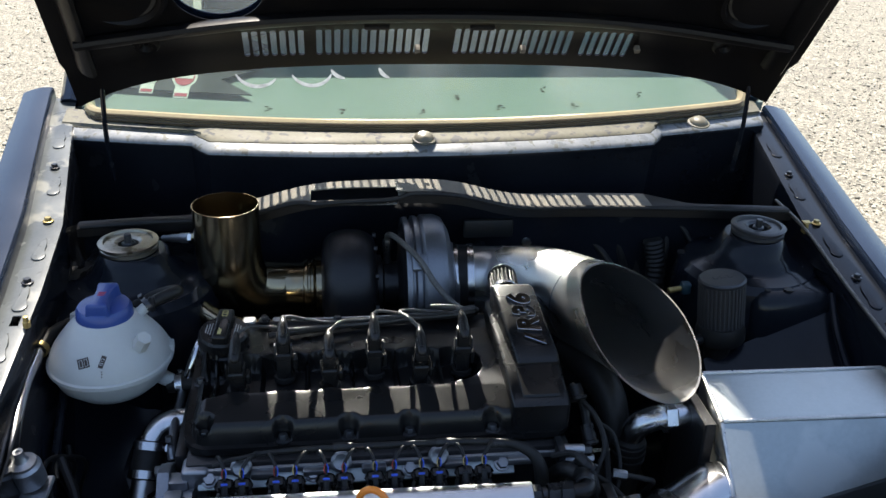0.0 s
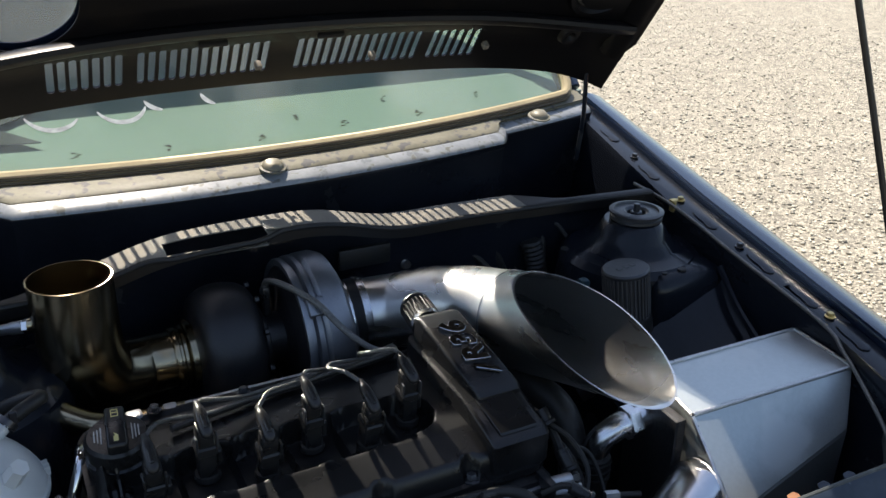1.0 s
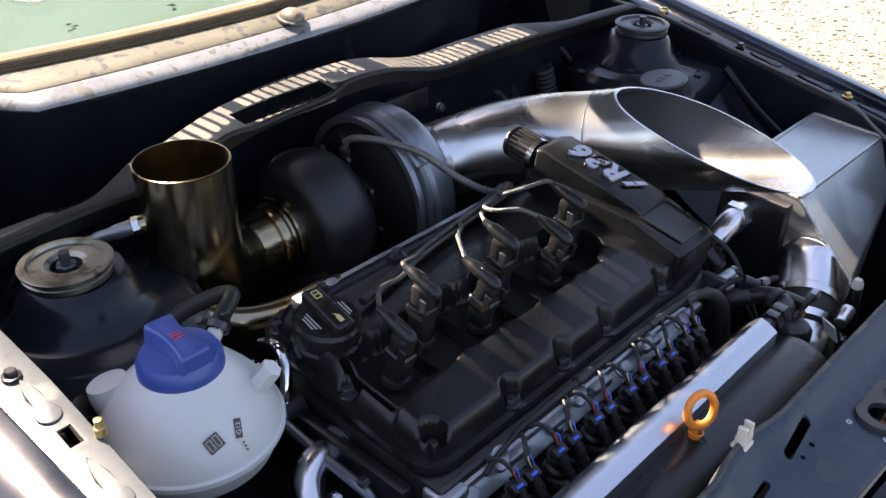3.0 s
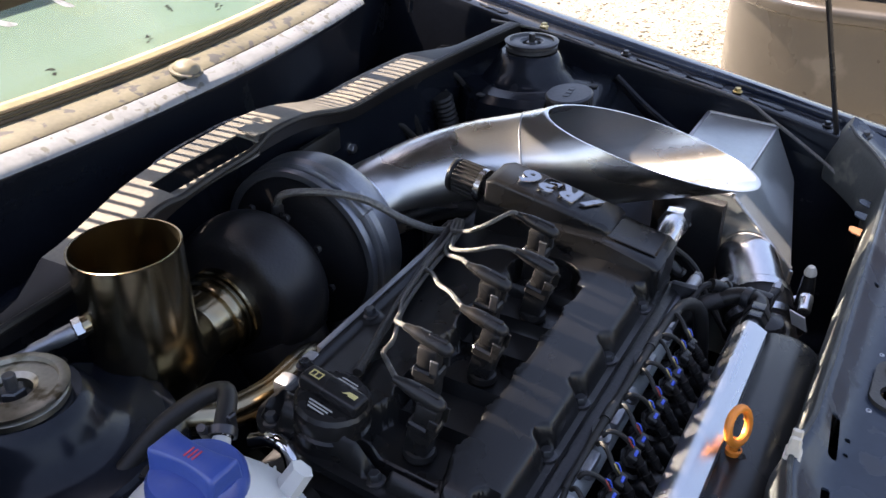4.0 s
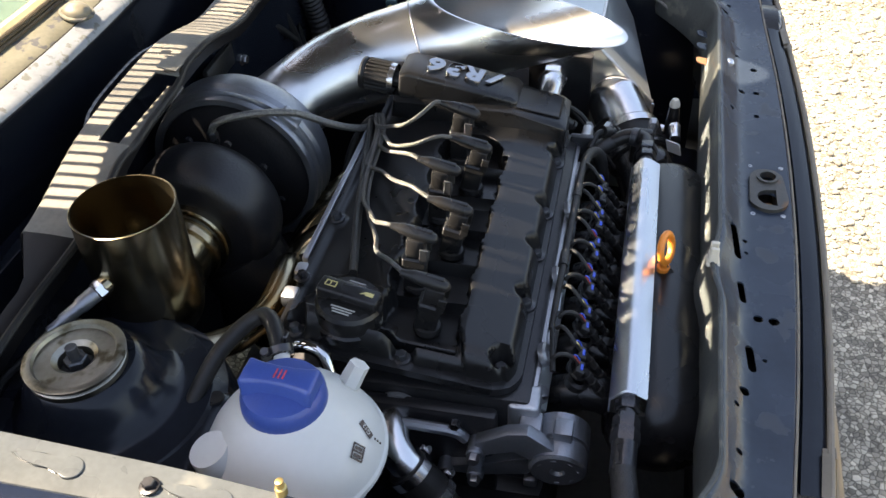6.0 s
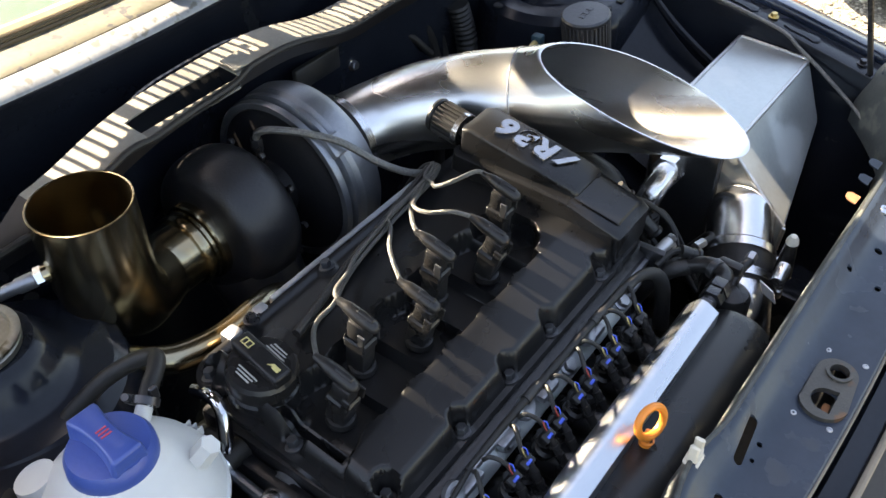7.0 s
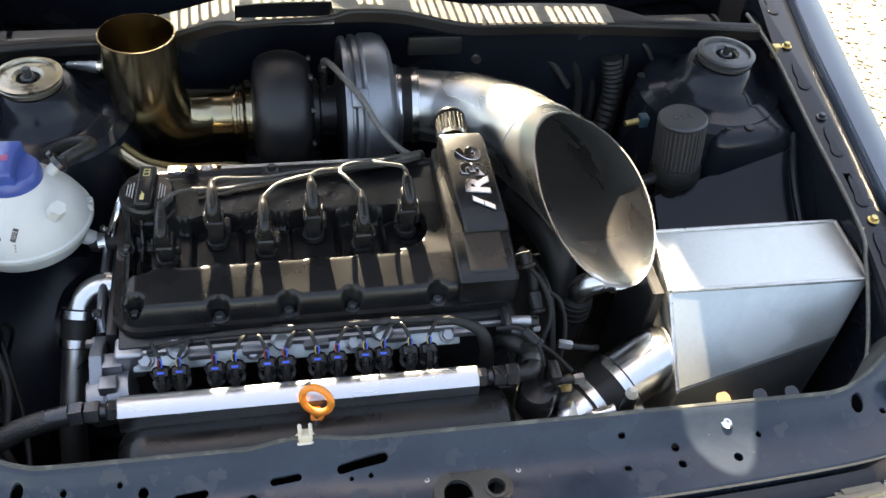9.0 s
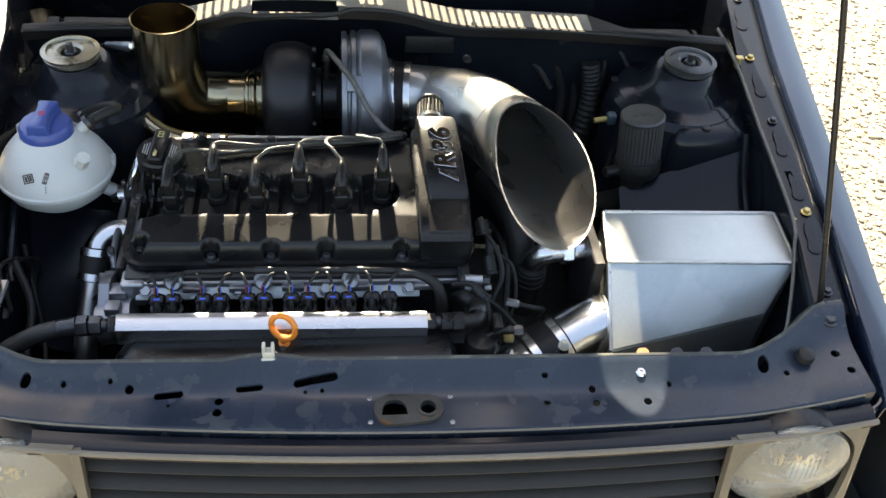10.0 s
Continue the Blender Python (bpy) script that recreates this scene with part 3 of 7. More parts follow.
def apron(side):
    """Inner wing below the ledge, with the strut tower."""
    bm = grid(16, 10, lambda u, v: Vector((side * (0.60 - 0.02 * v + 0.05 * u * u - 0.02 * math.sin(v * 3)), 0.72 + 0.72 * u, 0.738 + 0.1116 * u - 0.50 * v)))
    part("inner_wing", thick(bm, 0.003), BAY, car)
    # tower: dome rising out of the inner wing
    prof = [(0.128, -0.42), (0.126, -0.10), (0.120, -0.070), (0.108, -0.059), (0.084, -0.056), (0.077, -0.053), (0.073, -0.047), (0.069, -0.044), (0.063, -0.034), (0.057, -0.022), (0.051, -0.013), (0.047, -0.010), (0, -0.010)]
    tower = part("strut_tower", lathe(prof, 48), BAY, car, "satin navy strut tower", m=pose(side * 0.515, 1.30, 0.862))
    for k in range(3):
        a = radians(40 + 120 * k)
        part("tower_hole_plug", lathe([(0.008, 0), (0.0075, 0.002), (0, 0.0025)], 14), RUBBER, tower, m=pose(side * 0.515 + 0.113 * math.cos(a), 1.30 + 0.113 * math.sin(a), 0.862 - 0.0615))
    sh = block(0.47, 0.622, 1.165, 1.43, 0.50, 0.806, 0.028, 4)
    for v in sh.verts:
        v.co.x *= side
        v.co.z += (v.co.y - 1.30) * 0.05
    part("tower_shoulder", sh, BAY, tower)
    for x, y in ((0.577, 1.235), (0.592, 1.262), (0.575, 1.378), (0.50, 1.19)):
        part("shoulder_hole", lathe([(0.0052, 0.0), (0.0048, 0.0008), (0.0, 0.0008)], 12), RUBBER, tower, m=pose(side * x, y, 0.8065 + (y - 1.30) * 0.05))
    part("lower_inner_wing", thick(grid(10, 8, lambda u, v: Vector((side * (0.40 + 0.21 * u), 0.93 + 0.24 * v, (0.50 if side < 0 else 0.585) + 0.09 * u + 0.10 * v * v))), 0.003), BAY, car)
    part("seam_flange", tube([(side * 0.60, 1.17, 0.80), (side * 0.585, 1.10, 0.755), (side * 0.58, 1.0, 0.70), (side * 0.575, 0.9, 0.66)], 0.006, 8, 6), BAY, car)
    ring = [(0.02, 0.0), (0.02, -0.012), (0.05, -0.012), (0.055, -0.010), (0.055, -0.004), (0.052, -0.002), (0.052, 0.001), (0.057, 0.002), (0.0575, 0.005), (0.052, 0.007), (0.047, 0.007), (0.045, 0.003), (0.026, 0.004)]
    part("top_mount_plate", lathe(ring, 40, True), OLDZINC if side < 0 else DULLZINC, tower, m=pose(side * 0.522, 1.30, 0.8625) @ Matrix.Diagonal((0.80, 0.80, 0.9, 1)))
    part("mount_rubber", lathe([(0.036, -0.012), (0.036, -0.0), (0.0, -0.0)], 32), RUBBER, tower, m=pose(side * 0.522, 1.30, 0.853))
    b = bolt_mesh(0.011, 0.014, 1.4)
    join(b, pipe_between((0, 0, 0.01), (0, 0, 0.0275), 0.0055, 10))
    part("strut_nut", b, DULLZINC, tower, m=pose(side * 0.522, 1.30, 0.851))


apron(1)
apron(-1)


def wall_y(x):
    return 1.418 - 0.10 * x * x - 0.02 * abs(x)


def ledge_front(x):
    """The ledge overhangs the wall in its middle."""
    return wall_y(x) - 0.022 * math.exp(-((x + 0.13) / 0.28) ** 4)


def ledge_z(x):
    """The bulkhead's top swells in its middle."""
    return 0.862 + 0.038 * math.exp(-((x + 0.12) / 0.20) ** 4)


def bulkhead():
    ob = part("bulkhead", thick(grid(40, 8, lambda u, v: Vector((-0.61 + 1.22 * u, wall_y(-0.61 + 1.22 * u) + 0.01 + 0.02 * v + 0.05 * math.exp(-((-0.61 + 1.22 * u + 0.1) / 0.15) ** 4), ledge_z(-0.61 + 1.22 * u) - 0.005 - 0.55 * v))), 0.004), BAY, car)
    bm = bmesh.new()
    rows = []
    prof = [(-0.006, -0.016), (-0.004, -0.002), (0.004, 0.0), (0.03, 0.002), (0.062, 0.002), (0.068, -0.004), (0.069, -0.010)]
    for i in range(61):
        x = -0.615 + 1.23 * i / 60
        k = 1 - 0.72 * min(1, max(0, (abs(x) - 0.37) / 0.07))
        rows.append([bm.verts.new((x, ledge_front(x) + (d * k if d > 0 else d), ledge_z(x) + w)) for d, w in prof])
    for p, q in zip(rows, rows[1:]):
        for j in range(len(prof) - 1):
            bm.faces.new((p[j], q[j], q[j + 1], p[j + 1]))
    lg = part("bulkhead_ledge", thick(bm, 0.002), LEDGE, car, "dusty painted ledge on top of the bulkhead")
    # ends, steep and low faces blackened for the shade beside the sun stripes
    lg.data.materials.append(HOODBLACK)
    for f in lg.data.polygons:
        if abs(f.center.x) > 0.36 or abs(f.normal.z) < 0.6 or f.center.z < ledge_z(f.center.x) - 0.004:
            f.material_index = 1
    cut(lg, [block(-0.238, -0.090, 1.36, 1.421, 0.885, 0.95, 0)])
    lg.data.set_sharp_from_angle(angle=radians(35))
    part("opening_lip", block(-0.237, -0.091, 1.386, 1.408, 0.8820, 0.8845, 0.001, 1), LEDGE, car)
    # well behind the ledge
    part("cowl_well", block(-0.66, 0.66, 1.455, 1.70, 0.715, 0.722, 0.001), BAY, car)
    part("ledge_rim", tube([(x, ledge_front(x) - 0.003, ledge_z(x) + 0.0005 - 0.011 * math.exp(-((x + 0.164) / 0.085) ** 8)) for x in np.linspace(-0.61, 0.61, 62)], 0.0045, 8, 4), RUBBER, car, "black rubber edging")
    part("bent_tab", solid([(-0.022, 0), (0.022, 0), (0.018, 0.03), (-0.02, 0.026)], 0.002, 0.0006, 1), LEDGE, car, m=pose(-0.072, 1.392, ledge_z(-0.072) + 0.003, 10, 8, 6))


bulkhead()


def cowl_y(x):
    return 1.523 + 0.03 * x + 0.2 * x * x


def screen_y(x):
    return 1.593 + 0.02 * x + 0.25 * x * x


def cowl():
    def step(x):
        return 0.045 * min(1, max(0, (abs(x - 0.0) - 0.425) / 0.03))

    def band(pts):
        bm = bmesh.new()
        rows = []
        for i in range(81):
            x = -0.70 + 1.40 * i / 80
            a, b = cowl_y(x) + step(x), screen_y(x)
            rows.append([bm.verts.new(p) for p in pts(x, a, b)])
        for p, q in zip(rows, rows[1:]):
            for j in range(len(p) - 1):
                bm.faces.new((p[j], q[j], q[j + 1], p[j + 1]))
        return thick(bm, 0.002)
    part("cowl_lip", band(lambda x, a, b: ((x, a + 0.03, 0.74), (x, a + 0.016, 0.83), (x, a + 0.012, 0.855), (x, a + 0.004, 0.905), (x, a - 0.002, 0.916), (x, a - 0.002, 0.920))), BAY, car, "navy painted front lip of the cowl")
    part("lip_top", band(lambda x, a, b: ((x, a - 0.0025, 0.9205), (x, a - 0.001, 0.925), (x, a + 0.004, 0.929), (x, a + 0.020, 0.9355), (x, a + 0.022, 0.936))), LIP, car, "worn front edge of the cowl, paled for its sun glint")
    part("cowl_panel", band(lambda x, a, b: ((x, a + 0.0225, 0.937), (x, a + 0.025, 0.9395), (x, a + 0.5 * (b - a), 0.944), (x, b + 0.02, 0.955))), COWLMAT, car, "weathered cowl with flaking dusty paint")
    line = [(x, screen_y(x), 0.957) for x in np.linspace(-0.635, 0.635, 15)]
    corner = [(0.657, screen_y(0.655) + 0.004, 0.962), (0.668, screen_y(0.66) + 0.03, 0.985), (0.666, screen_y(0.66) + 0.09, 1.035), (0.655, screen_y(0.66) + 0.2, 1.13)]
    line = [(-x, y, z) for x, y, z in corner[::-1]] + line + corner
    part("window_seal", tube(line, 0.011, 10, 4), SEAL, car, "dusty yellowed rubber window seal")
    for dy, dz, r in ((-0.0100, 0.0035, 0.0022), (-0.0112, -0.0005, 0.0018), (-0.0118, -0.006, 0.003)):
        part("seal_groove", tube([(x, y + dy, z + dz) for x, y, z in line[3:-3]], r, 6, 4), SEALGROOVE, car)
    for x, y, z in ((-0.03, 1.550, 0.946), (0.529, 1.622, 0.948)):
        part("wiper_spindle_cap", lathe([(0.018, 0), (0.018, 0.006), (0.0155, 0.010), (0.011, 0.0135), (0, 0.0148)], 28), CAPMAT, car, m=pose(x, y, z - 0.004, 12))
        part("spindle_ring", lathe([(0.018, 0), (0.0225, 0), (0.022, 0.002), (0.018, 0.003)], 28), COWLMAT, car, m=pose(x, y, z - 0.002, 12))


cowl()


def windscreen():
    def at(u, v):
        x = (-0.668 + 1.336 * u) * (1 - 0.08 * v)
        return Vector((x, screen_y(x * 1.0) + 0.012 + 0.483 * v, 0.962 + 0.42 * v))
    ob = part("windscreen", thick(grid(24, 8, at), 0.005), GLASS, car, "dusty green-tinted windscreen")
    ob.visible_shadow = False
    # dashboard green stands in for the sunlit film on the screen
    part("dashboard", thick(grid(16, 4, lambda u, v: Vector((-0.735 + 1.47 * u, 1.63 + 1.1 * v + 0.14 * (1 - v) * (2 * u - 1) ** 2, 0.945 + 0.03 * math.sin(v * 3)))), 0.02), DASH, car, "grey-green dashboard top, coloured as the screen's lit film")

    # dark sheet added on the dash for the unlit, wiped part of that film
    def bare(u, v):
        q = v * 7.0
        edge = -0.43 + 0.075 * abs((q % 2.0) - 1.0) + 0.05 * v
        x = -0.70 + (edge + 0.70) * u
        f = 0.10 + 0.55 * v
        return Vector((x, 1.63 + 1.1 * f + 0.14 * (1 - f) * (2 * (x + 0.735) / 1.47 - 1) ** 2, 0.957 + 0.03 * math.sin(f * 3)))
    part("dark_dash_sheet", thick(grid(6, 42, bare), 0.002), INTERIOR, car, "dark sheet standing in for the screen's unlit wiped patch")

    def on_glass(x, z, out=0.0066):
        v = (z - 0.962) / 0.42
        return Vector((x, screen_y(x) + 0.012 + 0.483 * v - 0.656 * out, z + 0.755 * out))
    # dried crescents and wiper marks on the pane
    for cx, cz, r, a0, a1 in ((-0.337, 1.034, 0.044, 205, 325), (-0.234, 1.035, 0.040, 205, 340), (-0.168, 1.04, 0.03, 200, 265), (-0.075, 1.04, 0.03, 190, 250)):
        bm = bmesh.new()
        rows = []
        for i in range(15):
            a = radians(a0 + (a1 - a0) * i / 14)
            w = 0.0042 * math.sin(math.pi * (i + 0.6) / 15.2) ** 0.6
            rows.append([bm.verts.new(on_glass(cx + (r + k * w) * math.cos(a), cz + 0.66 * (r + k * w) * math.sin(a))) for k in (-1, 1)])
        for p, q in zip(rows, rows[1:]):
            bm.faces.new((p[0], q[0], q[1], p[1]))
        part("dried_smear", thick(bm, 0.0004), SMEAR, car, "whitish crescent smear on the glass")
    rnd = random.Random(8)
    for x, z in ((-0.318, 0.973), (-0.175, 0.972), (-0.026, 0.972), (0.037, 0.992), (0.125, 0.976), (0.215, 1.0), (0.275, 0.974), (0.42, 0.984)):
        bm = bmesh.new()
        for k in range(4):
            dx, dz, w = rnd.uniform(-0.006, 0.006), (k - 1.5) * 0.0022 + rnd.uniform(-0.0006, 0.0006), rnd.uniform(0.003, 0.007)
            c = [on_glass(x + dx - w, z + dz), on_glass(x + dx, z + dz - 0.0008), on_glass(x + dx + w, z + dz), on_glass(x + dx, z + dz + 0.0008)]
            bm.faces.new([bm.verts.new(p) for p in c])
        part("dirt_mark", thick(bm, 0.0004), RUBBER, car, "small dark dirt mark on the glass")


windscreen()


# ---- bonnet, standing open on its hinges ----
OPEN = 52.0
HOOD = pose(0, 1.577, 1.062) @ pose(0, 0, 0, -OPEN) @ Matrix.Diagonal((1, -1, 1, 1))


def hood():
    """Built flat: x across, y from the rear edge forward, z up; then tipped open."""
    def crown(x, y):
        return -0.10 * x * x - 0.012 * max(0, (abs(x) - 0.5) / 0.13) ** 2

    def half(y):
        return 0.640 - 0.026 * (y / 0.95)

    L = 0.95

    def at(u, v, lift_=0.0):
        y = -0.0 + L * v
        x = (2 * u - 1) * half(y)
        return Vector((x, y + (0.05 * x * x - 0.42 * x ** 4) * (1 - v) ** 2 - 0.03 * x * x * v, crown(x, y) + lift_))
    bonnet = thing("bonnet", "dark navy bonnet propped open with cut-outs and vent slots", "bonnet")
    bonnet.matrix_basis = HOOD
    skin = part("bonnet_skin", thick(grid(40, 30, lambda u, v: at(u, v, 0.022)), 0.0015), PAINT, bonnet)
    under = part("inner_frame", thick(grid(40, 30, lambda u, v: at(u, v, 0.018 if v < 0.13 or v > 0.97 else 0.006)), 0.0015), HOODBLACK, bonnet, "satin black stamped inner frame")
    slots = []
    for x0, x1, n in ((-0.349, -0.023, 21), (0.017, 0.340, 21)):
        for i in range(n):
            if (x0 < 0 and i == 7) or (x0 > 0 and i == 14):
                continue
            x = x0 + (x1 - x0) * (i + 0.5) / n
            y0, y1 = 0.030 + 0.05 * x * x, 0.100 + 0.05 * x * x
            ends = [(0.0052 * math.cos(k * math.pi / 5), (y1 - y0) / 2 - 0.005 + 0.0052 * math.sin(k * math.pi / 5)) for k in range(6)]
            slots.append(join(None, solid(ends + [(-a, -b) for a, b in ends], 0.12), pose(x, (y0 + y1) / 2, -0.06)))
    ov = lambda a, b: [(a * math.cos(k * math.pi / 24), b * math.sin(k * math.pi / 24)) for k in range(48)]
    slots.append(join(None, solid(ov(0.062, 0.192), 0.2), pose(0.246, 0.62, -0.1)))
    slots.append(join(None, solid(ov(0.072, 0.072), 0.2), pose(-0.371, 0.218, -0.1)))
    for ob in (skin, under):
        copies = [c.copy() for c in slots]
        cut(ob, copies)
        ob.data.set_sharp_from_angle(angle=radians(40))
    # raised channels of the inner frame
    rib = lambda pts, r: part("stiffening_rib", tube(pts, r, 10, 6, flat=0.5), HOODBLACK, bonnet)
    rib([(-0.6, 0.13, -0.045), (-0.3, 0.15, -0.012), (0, 0.155, -0.003), (0.3, 0.15, -0.012), (0.6, 0.13, -0.045)], 0.022)
    rib([(-0.58, 0.88, -0.04), (-0.3, 0.9, -0.012), (0, 0.905, -0.003), (0.3, 0.9, -0.012), (0.58, 0.88, -0.04)], 0.022)
    rib([(-0.60, 0.06, -0.04), (-0.585, 0.45, -0.04), (-0.56, 0.9, -0.04)], 0.022)
    rib([(0.60, 0.06, -0.04), (0.585, 0.45, -0.04), (0.56, 0.9, -0.04)], 0.022)
    for x in (-0.52, 0.52):
        for r, y in ((0.075, 0.22), (0.022, 0.10)):
            z = -0.10 * x * x + 0.004
            part("ring_pressing", lathe([(r, 0.004), (r - 0.004, -0.004), (r - 0.011, -0.004), (r - 0.016, 0.004)], 36), HOODBLACK, bonnet, m=pose(x * (1 if r > 0.05 else 0.96), y, z))
            part("dish", lathe([(r - 0.018, 0.004), (r * 0.5, 0.012), (0, 0.012)], 36), RUBBER, bonnet, m=pose(x * (1 if r > 0.05 else 0.96), y, z))
    for x in (-0.12, 0.06, 0.33):
        part("dark_slot", block(x - 0.022, x + 0.022, 0.118, 0.127, -0.004, 0.004, 0.003), RUBBER, bonnet)
    for x in (-0.048, 0.14, 0.35):
        part("washer_jet", block(x - 0.005, x + 0.005, 0.064, 0.074, -0.009, 0.004, 0.002), DUSTYTRIM, bonnet)
    for c in slots:
        c.free()
    return bonnet


hood()
for side in (-1, 1):
    part("bonnet_hinge", tube([(side * 0.598, 1.585, 0.86), (side * 0.60, 1.575, 0.95), (side * 0.595, 1.57, 1.04)], 0.0045, 8, 6), BAY, car)


# ---- nose: trim bar, grille, headlights ----
def face_y(x, z=0.7):
    """The grille's plane, leaning forward below."""
    return slam_front(x) - 0.022 - (0.735 - z) * 0.22


def nose():
    def bar(u, v):
        x = -0.60 + 1.2 * u
        s = [(0.010, -0.06), (0.004, -0.02), (-0.002, -0.008), (-0.012, -0.0085), (-0.022, -0.011), (-0.027, -0.015), (-0.028, -0.022)]
        k = min(5.999, v * 6)
        i = int(k)
        d, w = (np.array(s[i]) * (1 - k + i) + np.array(s[i + 1]) * (k - i))
        return Vector((x, slam_front(x) - 0.005 + d, 0.745 + w + lift(x) * 0.6))
    part("upper_trim", thick(grid(40, 18, bar), 0.002), BAY, car)
    # pale strip paints the edge's highlight as well as its dust
    part("dust_and_highlight_edge", tube([(x, slam_front(x) - 0.001, 0.7425 + lift(x)) for x in np.linspace(-0.59, 0.59, 25)], 0.0016, 6, 3), DUSTYTRIM, car, "line of dust and painted highlight along the panel edge")
    g = thing("grille", "dusty grey slatted plastic radiator grille", "grille")
    part("top_rail", tube([(x, slam_front(x) - 0.034, 0.7345 + lift(x) * 0.6) for x in np.linspace(-0.6, 0.6, 13)], 0.0038, 8, 3), DUSTYTRIM, g)
    slat = lambda z: thick(grid(30, 3, lambda u, v: Vector((-0.402 + 0.804 * u, face_y(-0.402 + 0.804 * u, z) - 0.006 + 0.036 * v, z + 0.003 * v - 0.006 * (1 - v) ** 4))), 0.007)
    for i in range(8):
        part("slat", slat(0.706 - 0.0285 * i), GRILLE, g)
    back = grid(20, 2, lambda u, v: Vector((-0.58 + 1.16 * u, face_y(-0.58 + 1.16 * u) + 0.05, 0.71 - 0.28 * v)))
    part("backing", thick(back, 0.004), BLACK, g)
    for side in (-1, 1):
        x = side * 0.406
        bm = grid(2, 8, lambda u, v: Vector((x - 0.006 + 0.012 * u, face_y(x, 0.735 - 0.25 * v) - 0.0045, 0.735 - 0.25 * v)))
        part("lamp_cheek", thick(bm, 0.012), LAMPTRIM, g)
        bm = grid(20, 16, lambda u, v: Vector((side * (0.408 + 0.198 * u), face_y(side * (0.408 + 0.198 * u), 0.738 - 0.25 * v) - 0.004 + 0.02 * max(0, u - 0.85) / 0.15, 0.738 - 0.25 * v)))
        fr = part("lamp_surround", thick(bm, 0.008), LAMPTRIM, g)
        part("wing_nose", thick(grid(8, 12, lambda u, v: Vector((side * (0.607 + 0.05 * u), face_y(side * 0.607, 0.74 - 0.27 * v) + 0.012 + 0.10 * u * u, 0.742 + 0.012 * u - 0.27 * v))), 0.003), PAINT, car)
        cut(fr, [join(None, lathe([(0, -0.1), (0.090, -0.1), (0.090, 0.1), (0, 0.1)], 40), pose(side * 0.503, face_y(side * 0.503, 0.66), 0.660, 90))])


nose()


def headlight(side):
    x = side * 0.503
    hl = thing("headlight", "round headlight with fluted dusty glass", "headlight", "headlights")
    m = pose(x, slam_front(x) - 0.026, 0.663, 90) @ Matrix.Diagonal((0.885, 0.885, 0.9, 1))
    part("bezel", lathe([(0.098, -0.03), (0.098, -0.002), (0.0965, 0.002), (0.094, 0.0), (0.094, -0.03)], 48, True), BLACK, hl, m=m)
    part("reflector", lathe([(0.093, 0.0), (0.083, -0.03), (0.055, -0.055), (0.0, -0.065)], 48), CHROME, hl, m=m)
    bm = bmesh.new()
    # fluted glass: rings fine enough to carry the upright flutes
    rings = [(0.0935, 0.0)] + [(r, 0.030 * (1 - (r / 0.1) ** 2) + 0.004) for r in np.linspace(0.0925, 0.0, 24)]
    rows = []
    for r, z in rings:
        if r < 1e-6:
            rows.append([bm.verts.new((0, 0, z))])
            continue
        row = []
        for k in range(96):
            px, py = r * math.cos(k * math.pi / 48), r * math.sin(k * math.pi / 48)
            row.append(bm.verts.new((px, py, z + (0.0016 * math.sin(px * 780) if r < 0.09 else 0))))
        rows.append(row)
    for p, q in zip(rows, rows[1:]):
        for k in range(96):
            j = (k + 1) % 96
            bm.faces.new((p[k], p[j], q[0])) if len(q) == 1 else bm.faces.new((p[k], p[j], q[j], q[k]))
    part("lens", bm, LENSGLASS, hl, m=m).visible_shadow = False
    part("bulb_shield", lathe([(0, -0.02), (0.012, -0.024), (0.014, -0.05), (0, -0.06)], 16), BRASS, hl, m=m)


headlight(1)
headlight(-1)


# ---- engine: valve cover ----
TILTZ = 0.14


def vc_base(y):
    return 0.742 + TILTZ * (y - 0.905)


CYL = [-0.338 + 0.0622 * i for i in range(6)]
FRONT_BOLTS = [(-0.375, 0.9355), (-0.275, 0.9235), (-0.191, 0.9235), (-0.112, 0.9235), (-0.003, 0.922)]
engine = thing("engine", "black six-cylinder engine with a plastic valve cover", "engine")


